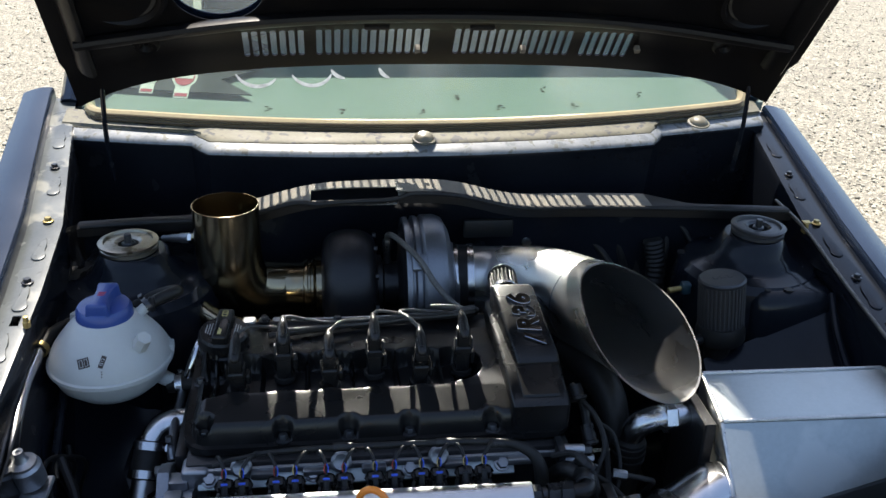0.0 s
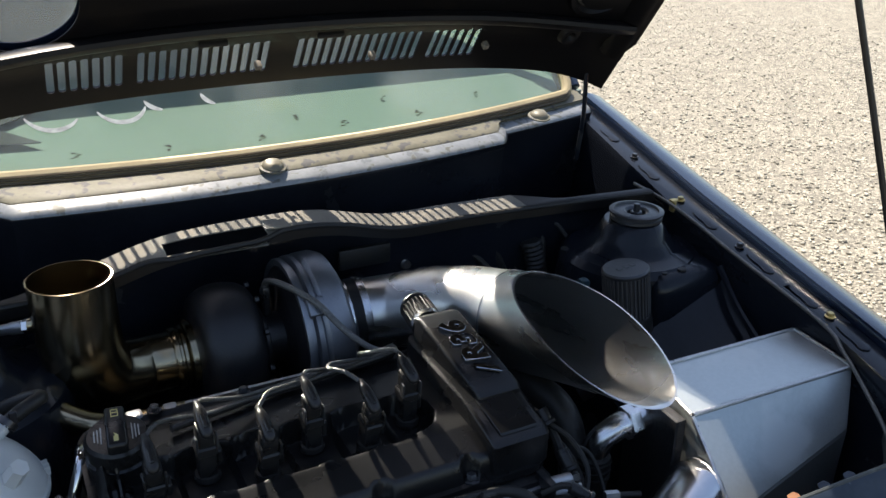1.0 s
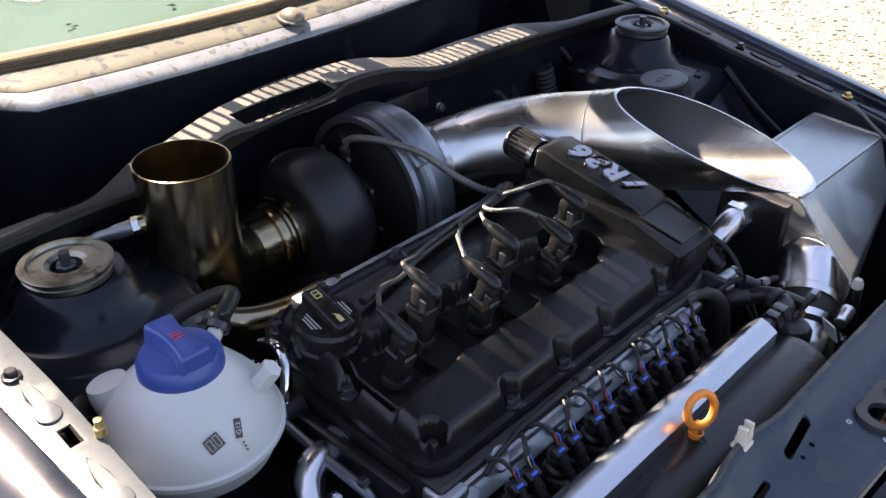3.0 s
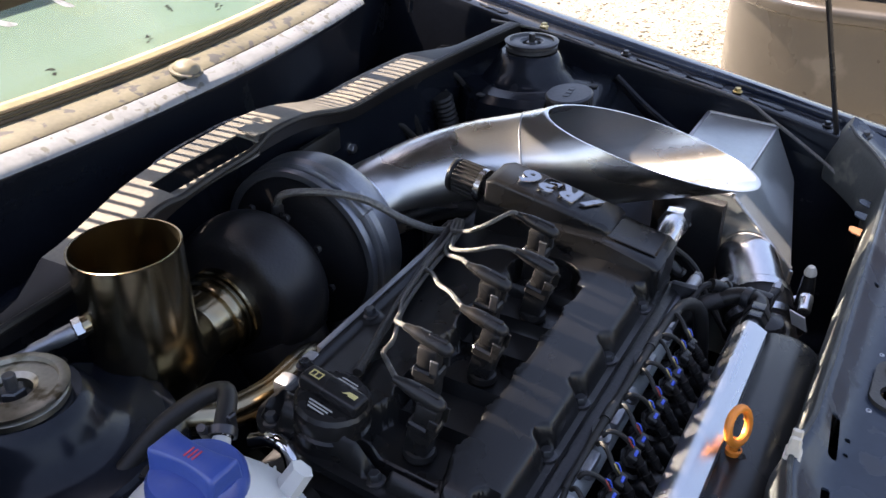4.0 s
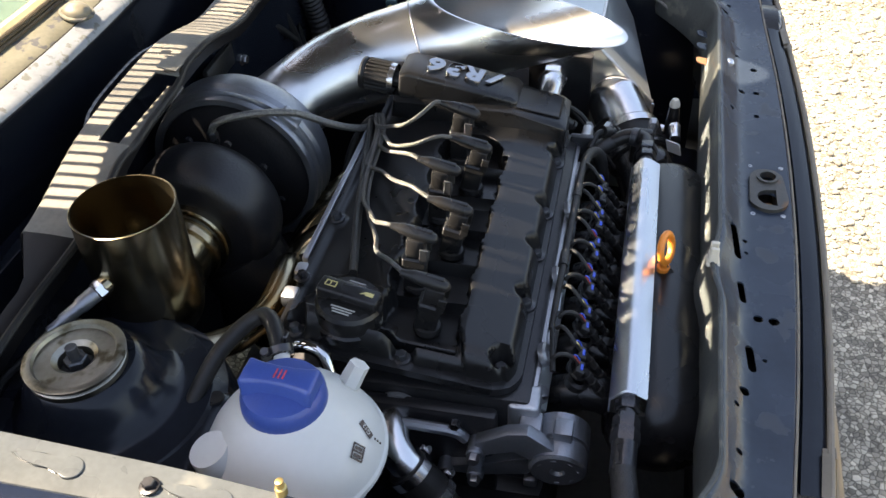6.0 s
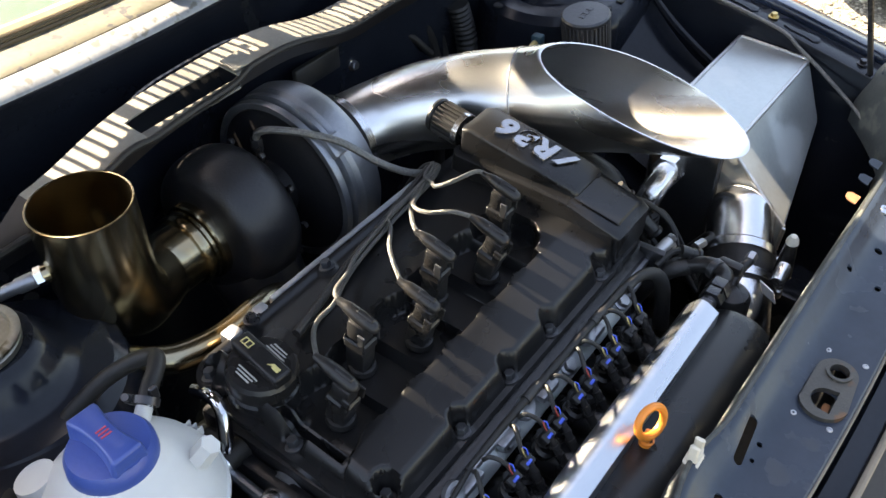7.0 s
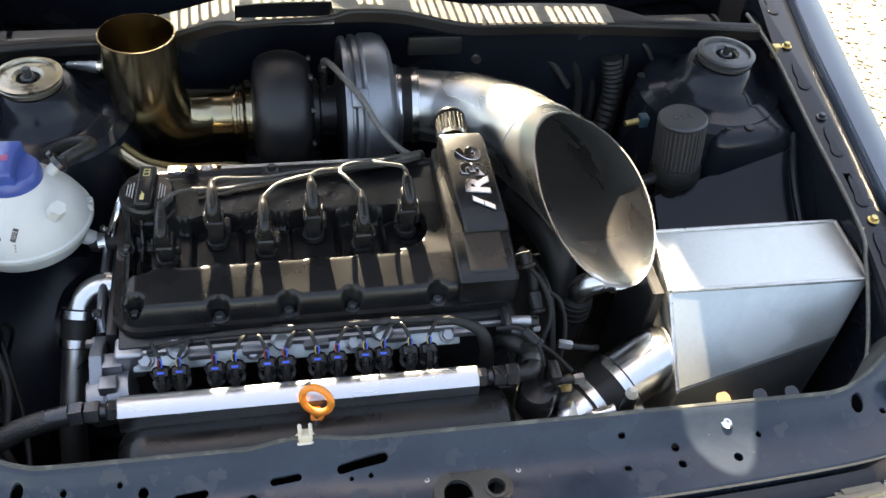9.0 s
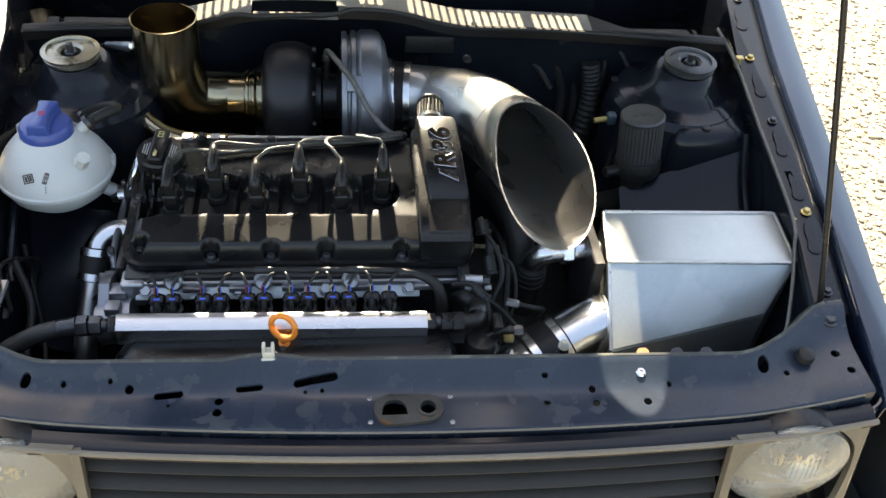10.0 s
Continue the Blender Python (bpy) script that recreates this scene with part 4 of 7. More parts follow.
def valve_cover():
    X0, X1, Y0, Y1 = -0.402, 0.108, 0.9145, 1.172
    nu, nv = 210, 120
    ss = lambda e0, e1, x: (lambda t: t * t * (3 - 2 * t))(min(1, max(0, (x - e0) / (e1 - e0))))

    def h(x, y):
        v = y - Y0
        # edges: bevelled flange, then walls
        de = min(x - X0, X1 - x)
        roll = lambda e0, e1, q: math.sqrt(max(0.0, 1 - (1 - min(1, max(0, (q - e0) / (e1 - e0)))) ** 2))
        edge = min(roll(0.010, 0.030, de), roll(0.0065, 0.017, v), roll(0.006, 0.022, Y1 - y))
        deck = float(np.interp(y, [0.922, 0.928, 0.977, 1.075, 1.09, 1.13, 1.16], [0.776, 0.780, 0.789, 0.791, 0.790, 0.787, 0.782])) - vc_base(y)
        w = 0.008 + (deck - 0.008) * edge
        # the left end lies lower, but for the boss of the filler
        far = ss(0.968, 0.982, y)
        low = 1 - ss(-0.402 + 0.03 * far, -0.392 + 0.04 * far, x)
        boss = ss(0.058, 0.046, math.hypot(x + 0.361, y - 1.100)) if math.hypot(x + 0.361, y - 1.100) > 0.04 else 1.0
        w = w * (1 - low) + low * (0.008 + 0.019 * edge + 0.013 * boss * edge)
        # wells for the coils, scalloped in front
        ph = (x - CYL[0]) / 0.0622
        sc = 0.006 * abs(math.sin(math.pi * ph)) ** 0.6
        if -0.383 < x < 0.0 and y < 1.09:
            wall = ss(0.0, 0.0035, (y - (0.9875 - sc))) * ss(0.0, 0.006, 1.066 + 0.010 * abs(math.cos(math.pi * ph)) ** 0.6 - y) * ss(0, 0.006, x + 0.383)
            if x > -0.043:
                wall = min(wall, ss(0.0, 0.004, 0.042 - math.hypot(x + 0.043, y - 1.031)))
            rib = 1 - 0.55 * (1 - ss(0.001, 0.003, abs((ph + 0.5) % 1.0 - 0.0 if (ph + 0.5) % 1 < 0.5 else 1 - (ph + 0.5) % 1) * 0.0622))
            w -= 0.028 * wall * rib
        # hollows round the front bolts
        for bx, by in FRONT_BOLTS:
            d = math.hypot(x - bx, (y - by) * 1.0)
            w = w * ss(0.008, 0.0145, d) + 0.009 * (1 - ss(0.008, 0.0145, d))
        for bx, by in ((-0.389, 1.036), (-0.384, 1.15), (-0.2, 1.162)):
            d = math.hypot(x - bx, y - by)
            w = w * ss(0.0085, 0.015, d) + 0.009 * (1 - ss(0.0085, 0.015, d))
        return w

    def at(u, v):
        x, y = X0 + (X1 - X0) * u, Y0 + (Y1 - Y0) * v
        # rounded corners
        z = vc_base(y) + h(x, y)
        R = 0.035
        mx, my = max(R - (x - X0), R - (X1 - x), 0), max(R - (y - Y0), R - (Y1 - y), 0)
        if mx > 0 and my > 0:
            k = max(mx, my) / math.hypot(mx, my)
            x += (mx - mx * k) * (1 if x < 0 else -1)
            y += (my - my * k) * (1 if y < 1.0 else -1)
        return Vector((x, y, z))
    bm = grid(nu, nv, at)
    # skirt
    edge = [e for e in bm.edges if e.is_boundary]
    geo = bmesh.ops.extrude_edge_only(bm, edges=edge)["geom"]
    for v in geo:
        if isinstance(v, bmesh.types.BMVert):
            v.co.z -= 0.009
    vc = part("valve_cover", bm, COVER, engine, "satin black moulded valve cover", smooth=50)
    for bx, by in FRONT_BOLTS + [(-0.389, 1.036), (-0.384, 1.15), (-0.2, 1.162)]:
        part("bolt", bolt_mesh(0.0062, 0.010, 1.5), DULLZINC, vc, m=pose(bx, by, vc_base(by) + 0.008, -8))
    return vc


vc = valve_cover()


def head_and_block():
    part("cylinder_head", block(-0.398, 0.100, 0.903, 1.165, 0.60, 0.738, 0.006), DARKMETAL, engine, "rough dark cast head")
    part("engine_block", block(-0.42, 0.12, 0.88, 1.20, 0.30, 0.61, 0.02), DARKMETAL, engine)


head_and_block()


def breather_box():
    bx = thing("breather_box", "black breather box with chrome numerals on the valve cover", "engine box")
    rot = Matrix(((0, 0, 1, 0), (1, 0, 0, 0), (0, 1, 0, 0), (0, 0, 0, 1)))   # outline y, z -> pulled along x
    up = solid([(0.981, 0.775), (0.983, 0.816), (0.990, 0.823), (1.128, 0.857), (1.141, 0.853), (1.146, 0.80)], 0.062, 0.006, 3)
    skew = Matrix(((1, -0.07, 0, 0), (0, 1, 0, 0), (0, 0, 1, 0), (0, 0, 0, 1)))
    ob = part("upper_box", up, COVER, bx, m=Matrix.Translation((0.107, 0, 0)) @ skew @ rot)
    lo = solid([(0.918, 0.752), (0.916, 0.792), (0.926, 0.800), (0.99, 0.812), (1.15, 0.822), (1.155, 0.79)], 0.078, 0.006, 3)
    part("lower_box", lo, COVER, bx, m=Matrix.Translation((0.022, 0, 0)) @ rot)
    part("inset_plate", solid([(0.925, 0.8006), (0.985, 0.8118), (0.985, 0.8142), (0.927, 0.8034)], 0.05, 0.0008, 1), COVER, bx, m=Matrix.Translation((0.036, 0, 0)) @ rot)
    slope = math.degrees(math.atan2(0.034, 0.138))
    tip = Euler((radians(slope), 0, 0)).to_matrix().to_4x4()
    for ch, y in (("R", 1.031), ("3", 1.0595), ("6", 1.0845)):
        cu = bpy.data.curves.new("numeral", "FONT")
        cu.body, cu.size, cu.extrude, cu.bevel_depth, cu.offset = ch, 0.040, 0.0022, 0.0011, 0.0013
        cu.shear = 0.15
        cu.align_x, cu.align_y = "LEFT", "CENTER"
        t = new("numeral", cu)
        bpy.context.view_layer.update()
        me = bpy.data.meshes.new_from_object(t.evaluated_get(bpy.context.evaluated_depsgraph_get()))
        bpy.data.objects.remove(t)
        me.materials.clear()
        me.materials.append(DARKCHROME)
        t = new("numeral", me)
        t.parent = bx
        t.matrix_basis = Matrix.Translation((0.066 - 0.07 * (y - 1.05), y, 0.8325 + (y - 1.02) * 0.246)) @ tip @ pose(0, 0, 0, 0, 0, 90) @ Matrix.Diagonal((1.08, 1.05, 1, 1))
        tagged(t, "raised chrome numeral")
    for k in range(2):
        sh = solid([(0, 0), (0.008, 0), (0.017, 0.014), (0.008, 0.014)], 0.0035, 0.0008, 1)
        part("emblem", sh, DARKCHROME, bx, m=pose(0.084 - 0.014 * k, 1.006 + 0.008 * k, 0.8285 + 0.002 * k) @ tip @ pose(0, 0, 0, 0, 0, 90))
    # breather filter at its rear
    f = thing("breather_filter", "small black pleated breather filter with steel clamp", "air filter")
    a, d = Vector((0.053, 1.142, 0.830)), Vector((0.06, 0.95, 0.12)).normalized()
    part("neck", pipe_between(a, a + d * 0.018, 0.012), BLACK, f)
    bm = lathe([(0, 0), (0.019, 0), (0.019, 0.042), (0, 0.042)], 24)
    for k in range(22):
        c, s = math.cos(k * 2 * math.pi / 22), math.sin(k * 2 * math.pi / 22)
        join(bm, block(-0.0014, 0.0014, -0.003, 0.003, 0.004, 0.038, 0.001, 1), Matrix.Translation((0.0195 * c, 0.0195 * s, 0)) @ pose(0, 0, 0, 0, 0, math.degrees(math.atan2(s, c)) - 90))
    part("pleats", bm, RUBBER, f, m=aim(a + d * 0.012, a + d))
    part("end_cap", lathe([(0, 0), (0.0215, 0), (0.0225, 0.003), (0.0215, 0.006), (0.017, 0.007), (0, 0.006)], 28), BLACK, f, m=aim(a + d * 0.052, a + d))
    part("base_clamp", lathe([(0.0205, 0), (0.022, 0), (0.022, 0.008), (0.0205, 0.008)], 28, True), POLISHED, f, m=aim(a + d * 0.010, a + d))


breather_box()


# ---- turbocharger, exhaust and intake horn ----
TY, TZ = 1.347, 0.762


def turbo():
    tb = thing("turbocharger", "large turbocharger with black turbine and grey compressor housing", "turbocharger")
    m = aim((-0.30, TY, TZ - 0.01), (1, TY, TZ - 0.01))
    # turbine snail: a fat ring with a wide rim
    prof = [(0.038, 0.076), (0.058, 0.077)] + [(0.058 + 0.0375 * math.sin(a) ** 0.62, 0.124 - 0.045 * math.cos(a)) for a in np.linspace(0.12, math.pi - 0.12, 24)] + [(0.056, 0.170), (0.04, 0.170)]
    part("turbine_housing", lathe(prof, 56), CASTIRON, tb, "matt black coated turbine housing", m=m)
    part("volute_foot", tube([(-0.18, TY - 0.03, TZ - 0.06), (-0.18, TY - 0.05, TZ - 0.11), (-0.18, TY - 0.04, TZ - 0.18)], [0.06, 0.055, 0.05], 20, 5), CASTIRON, tb)
    part("turbine_flange", lathe([(0.040, 0.066), (0.049, 0.066), (0.051, 0.068), (0.051, 0.077), (0.040, 0.078)], 40, True), HEAT, tb, m=m)
    part("centre_housing", lathe([(0.05, 0.164), (0.05, 0.178), (0.038, 0.182), (0.038, 0.205), (0.06, 0.212), (0.07, 0.2135)], 40), CASTIRON, tb, m=m)
    part("back_plate", lathe([(0.045, 0.2125), (0.090, 0.2125), (0.096, 0.2165), (0.103, 0.2165), (0.1035, 0.220)], 56), CASTIRON, tb, m=m)
    comp = [(0.1035, 0.2185), (0.105, 0.2145), (0.113, 0.2145), (0.1145, 0.217), (0.1145, 0.223), (0.1075, 0.2245), (0.108, 0.228), (0.1165, 0.231), (0.1165, 0.238), (0.1125, 0.241),
            (0.118, 0.247), (0.1185, 0.268), (0.113, 0.281), (0.095, 0.291), (0.071, 0.296), (0.066, 0.306), (0.056, 0.306), (0.054, 0.23)]
    ch = part("compressor_housing", lathe(comp, 64), CASTGREY, tb, "grey cast compressor housing", m=m)
    part("id_plate", block(-0.013, 0.013, -0.014, 0.014, -0.012, 0.004, 0.003), CASTGREY, ch, m=pose(-0.065, TY - 0.0855, TZ - 0.01 + 0.082, 46))
    part("volute_outlet", tube([(-0.035, TY - 0.05, TZ - 0.09), (-0.03, TY - 0.10, TZ - 0.105), (0.02, TY - 0.16, TZ - 0.11), (0.10, TY - 0.19, TZ - 0.12)], [0.045, 0.035, 0.032, 0.032], 18, 6), CASTGREY, tb)
    # oil line
    part("oil_fitting", join(hexagon((-0.112, 1.351, 0.818), (-0.112, 1.351, 0.834), 0.008), pipe_between((-0.112, 1.35, 0.79), (-0.112, 1.351, 0.82), 0.006)), BLACKBOLT, tb)
    line = [(-0.112, 1.351, 0.833), (-0.111, 1.345, 0.845), (-0.104, 1.326, 0.852), (-0.088, 1.288, 0.853), (-0.066, 1.252, 0.842), (-0.043, 1.216, 0.815), (-0.018, 1.190, 0.795), (0.008, 1.176, 0.785), (0.025, 1.172, 0.78)]
    part("oil_line", tube(line, 0.0048, 10, 8), BRAID, tb, "braided grey oil feed line")
    for k in range(10):
        a = k * 2 * math.pi / 10
        part("bolt", hexagon((-0.136, TY + 0.084 * math.cos(a), TZ - 0.01 + 0.084 * math.sin(a)), (-0.13, TY + 0.084 * math.cos(a), TZ - 0.01 + 0.084 * math.sin(a)), 0.005), CASTIRON, tb)


turbo()


def downpipe():
    dp = thing("exhaust_pipe", "heat-tinted upright stainless exhaust pipe with bronze sheen", "exhaust pipe")
    way = [(-0.371, 1.315, 0.919), (-0.371, 1.315, 0.892), (-0.371, 1.315, 0.860), (-0.370, 1.316, 0.825), (-0.363, 1.320, 0.791), (-0.345, 1.328, 0.766), (-0.318, 1.338, 0.756), (-0.29, TY, TZ - 0.01), (-0.265, TY, TZ - 0.01), (-0.243, TY, TZ - 0.01)]
    part("riser", tube(way, [0.0525, 0.0525, 0.0525, 0.0525, 0.0515, 0.049, 0.0455, 0.0425, 0.0415, 0.0415], 56, 6, wall=0.0020), HEAT, dp)
    part("rim", lathe([(0.0505, -0.001), (0.0526, -0.001), (0.0527, 0.0002), (0.0518, 0.0006), (0.0505, 0.0003)], 56, True), HEAT, dp, "bright cut rim", m=pose(-0.371, 1.315, 0.919))
    m = aim((-0.30, TY, TZ - 0.01), (1, TY, TZ - 0.01))
    part("v_band", lathe([(0.040, 0.046), (0.0455, 0.046), (0.0475, 0.049), (0.0475, 0.053), (0.0445, 0.0545), (0.0445, 0.0575), (0.0475, 0.059), (0.0475, 0.063), (0.0455, 0.0655), (0.040, 0.0655)], 48, True), HEAT, dp, m=m)
    s = thing("oxygen_sensor", "steel oxygen sensor screwed into the exhaust", "sensor")
    a, b = Vector((-0.4185, 1.324, 0.858)), Vector((-0.4765, 1.358, 0.843))
    d = (b - a).normalized()
    part("bung", pipe_between(a - d * 0.02, a + d * 0.008, 0.010), HEAT, s)
    part("nut", hexagon(a + d * 0.007, a + d * 0.016, 0.0105), CHROME, s)
    part("body", tube([a + d * 0.014, a + d * 0.034, a + d * 0.037, a + d * 0.055, a + d * 0.058, a + d * 0.072], [0.0085, 0.0085, 0.007, 0.007, 0.0055, 0.0055], 14, 1), CASTGREY, s)
    part("lead", tube([a + d * 0.07, a + d * 0.1 + Vector((0, 0, -0.006)), (-0.545, 1.385, 0.82), (-0.59, 1.39, 0.76)], 0.004, 8, 6), RUBBER, s)


downpipe()


def horn():
    hn = thing("intake_horn", "large brushed stainless intake horn with an oval mouth", "intake pipe")
    P = [(0.012, 1.342, 0.760), (0.045, 1.335, 0.762), (0.085, 1.313, 0.770), (0.122, 1.272, 0.786), (0.155, 1.215, 0.800), (0.184, 1.147, 0.812), (0.202, 1.062, 0.8385), (0.208, 0.992, 0.862), (0.209, 0.80, 0.928)]
    R = [0.0555, 0.056, 0.0575, 0.061, 0.0655, 0.0695, 0.072, 0.0723, 0.0725]
    bm = tube(P, R, 64, 10, wall=0.0022)
    # oblique cut of the mouth
    c = Vector((0.208, 0.992, 0.862))
    nrm = Vector((0.022, -0.19, 0.9815))
    bmesh.ops.bisect_plane(bm, geom=bm.verts[:] + bm.edges[:] + bm.faces[:], plane_co=c, plane_no=nrm, clear_outer=True)
    loose = [e for e in bm.edges if e.is_boundary]
    bmesh.ops.bridge_loops(bm, edges=loose) if loose else None
    part("horn", bm, STEEL, hn, smooth=40)
    w = Vector(P[5])
    d = (Vector(P[6]) - Vector(P[4])).normalized()
    part("weld_seam", lathe([(0.0692, -0.0016), (0.0699, -0.0008), (0.0699, 0.0008), (0.0692, 0.0016)], 64, True), CASTGREY, hn, m=aim(w, w + d))
    cp = thing("intake_coupler", "black silicone coupler with two steel clamps", "hose coupler")
    part("sleeve", lathe([(0.056, 0), (0.0585, 0.002), (0.0585, 0.04), (0.056, 0.042)], 48), RUBBER, cp, m=aim((-0.004, 1.344, 0.7595), (0.045, 1.337, 0.762)))
    for x in (0.004, 0.031):
        clamp((x, 1.343 - 0.1 * x, 0.760), (1, -0.1, 0.04), 0.0585, 0.011, cp)


horn()


# ---- charge cooler ----
def intercooler():
    ic = thing("intercooler", "welded aluminium charge air cooler with sloping faces", "intercooler")
    A = [(0.301, 0.895, 0.768), (0.592, 0.892, 0.764), (0.599, 1.005, 0.766), (0.316, 1.003, 0.772)]       # top
    bm = bmesh.new()
    v = [bm.verts.new(p) for p in A]
    fl, fr, br, bl = v
    f1 = bm.verts.new((0.301, 0.801, 0.676))
    f2 = bm.verts.new((0.545, 0.846, 0.700))
    g1 = bm.verts.new((0.301, 0.812, 0.50))
    g2 = bm.verts.new((0.552, 0.856, 0.50))
    g3 = bm.verts.new((0.599, 1.005, 0.50))
    g4 = bm.verts.new((0.316, 1.003, 0.50))
    h = bm.verts.new((0.596, 0.90, 0.50))
    for f in ((fl, fr, br, bl), (fl, f1, f2, fr), (f1, g1, g2, f2), (fl, bl, g4, g1, f1), (fr, f2, g2, h), (fr, h, g3, br), (br, g3, g4, bl), (g1, g4, g3, h, g2)):
        bm.faces.new(f)
    bmesh.ops.bevel(bm, geom=bm.edges[:], offset=0.0025, segments=2, affect="EDGES")
    part("body", bm, ALUSHEET, ic, smooth=30)
    E = [(A[0], A[1]), (A[1], A[2]), (A[2], A[3]), (A[3], A[0]), (A[0], (0.301, 0.801, 0.676)), ((0.301, 0.801, 0.676), (0.301, 0.812, 0.5))]
    for a, b in E:
        a, b = Vector(a), Vector(b)
        n = max(4, int((b - a).length / 0.004))
        pts = [a.lerp(b, (k + 0.5) / n) + Vector((0, 0, 0.0006)) for k in range(n)]
        part("weld_bead", tube(pts, [0.0026 + 0.0007 * (k % 2) for k in range(n)], 8, 0), WELD, ic)


intercooler()


# ---- expansion tank ----
def tank():
    t = thing("expansion_tank", "white plastic coolant expansion tank with blue screw cap", "coolant tank")
    c = Vector((-0.520, 1.104, 0.779))
    prof = [(0, -0.075), (0.03, -0.072), (0.06, -0.058), (0.082, -0.034), (0.0915, -0.006), (0.0945, -0.004), (0.0945, 0.002), (0.0915, 0.004), (0.0885, 0.014), (0.0825, 0.025), (0.0745, 0.036), (0.063, 0.049), (0.050, 0.061), (0.042, 0.069), (0.038, 0.073), (0.038, 0.078), (0, 0.078)]
    body = part("tank_body", lathe([(r * 0.905, z * (0.97 if z > 0 else 0.78)) for r, z in prof], 56), TANK, t, m=Matrix.Translation(c))
    cap = part("screw_cap", lathe([(0.0, 0.060), (0.037, 0.060), (0.0385, 0.064), (0.0375, 0.077), (0.034, 0.083), (0.02, 0.086), (0.0, 0.087)], 40), BLUE, t, "blue screw cap with a grip bar", m=Matrix.Translation(c))
    grip = block(-0.020, 0.020, -0.0365, 0.0365, 0.068, 0.100, 0.004, 3)
    bmesh.ops.subdivide_edges(grip, edges=[e for e in grip.edges if abs(e.verts[0].co.y - e.verts[1].co.y) > 0.05], cuts=6)
    for v in grip.verts:
        v.co.x *= (1.0 - 0.30 * (v.co.z - 0.068) / 0.036) * (0.70 + 0.30 * (v.co.y / 0.0365) ** 2)
        v.co.y *= 1.0 - 0.5 * (v.co.x / 0.03) ** 2
    part("grip_bar", grip, BLUE, cap, m=Matrix.Translation(c) @ pose(0, 0, 0, 0, 0, -3))
    # filler and level spouts
    part("side_spout", tube([c + Vector((0.044, -0.035, 0.028)), c + Vector((0.060, -0.050, 0.057))], [0.0115, 0.0100], 6, 2), TANK, body)
    part("rear_boss", tube([c + Vector((-0.030, 0.037, 0.004)), c + Vector((-0.042, 0.053, 0.026)), c + Vector((-0.045, 0.058, 0.041))], [0.026, 0.0215, 0.0185], 20, 3), TANK, body)
    part("upper_nipple", tube([c + Vector((0.030, 0.012, 0.044)), c + Vector((0.042, 0.018, 0.058)), c + Vector((0.056, 0.024, 0.068))], [0.010, 0.008, 0.0075], 12, 3), TANK, body)
    part("lower_nipple", tube([c + Vector((0.06, 0.0, -0.035)), c + Vector((0.085, 0.0, -0.05))], [0.011, 0.01], 12, 2), TANK, body)


tank()


# ---- fuel rail, plenum ----
def rail():
    r = thing("fuel_rail", "brushed aluminium fuel rail with black hose fittings", "fuel rail")
    a, b = Vector((-0.387, 0.807, 0.746)), Vector((0.026, 0.8075, 0.7405))
    w = 0.0185
    poly = [(-w, -0.018), (w, -0.018), (w, 0.001), (w * 0.3, 0.0165), (w * 0.1, 0.018), (-w * 0.3, 0.0165), (-w, 0.009)]
    bm = solid(poly, (b - a).length, 0.0012, 1)
    x = (b - a).normalized()
    z = Vector((0, 0, 1))
    y = z.cross(x)
    m = Matrix(((y.x, z.x, x.x, a.x), (y.y, z.y, x.y, a.y), (y.z, z.z, x.z, a.z), (0, 0, 0, 1)))
    part("rail_bar", bm, ALU, r, m=m)
    for e, s in ((a, -1), (b, 1)):
        d = x * s
        f = hexagon(e, e + d * 0.012, 0.0125)
        join(f, pipe_between(e + d * 0.012, e + d * 0.02, 0.009))
        hexagon(e + d * 0.02, e + d * 0.036, 0.0135, f)
        part("hose_fitting", f, BLACKBOLT, r, "black anodised hose fitting")
    p = thing("intake_plenum", "matt black cylindrical intake plenum", "intake plenum")
    c0, c1 = Vector((-0.368, 0.774, 0.679)), Vector((0.045, 0.772, 0.679))
    part("plenum", join(None, lathe([(0, -0.03), (0.03, -0.024), (0.050, -0.010), (0.056, 0.004), (0.0565, 0.012), (0.0565, 0.41), (0.052, 0.425), (0.03, 0.436), (0, 0.438)], 48), aim(c0, c1)), COVER, p)
    for i in range(6):
        x = CYL[i] + 0.005
        part("runner", tube([(x, 0.80, 0.665), (x, 0.83, 0.69), (x, 0.865, 0.69), (x, 0.90, 0.675)], 0.021, 14, 5), COVER, p)


rail()


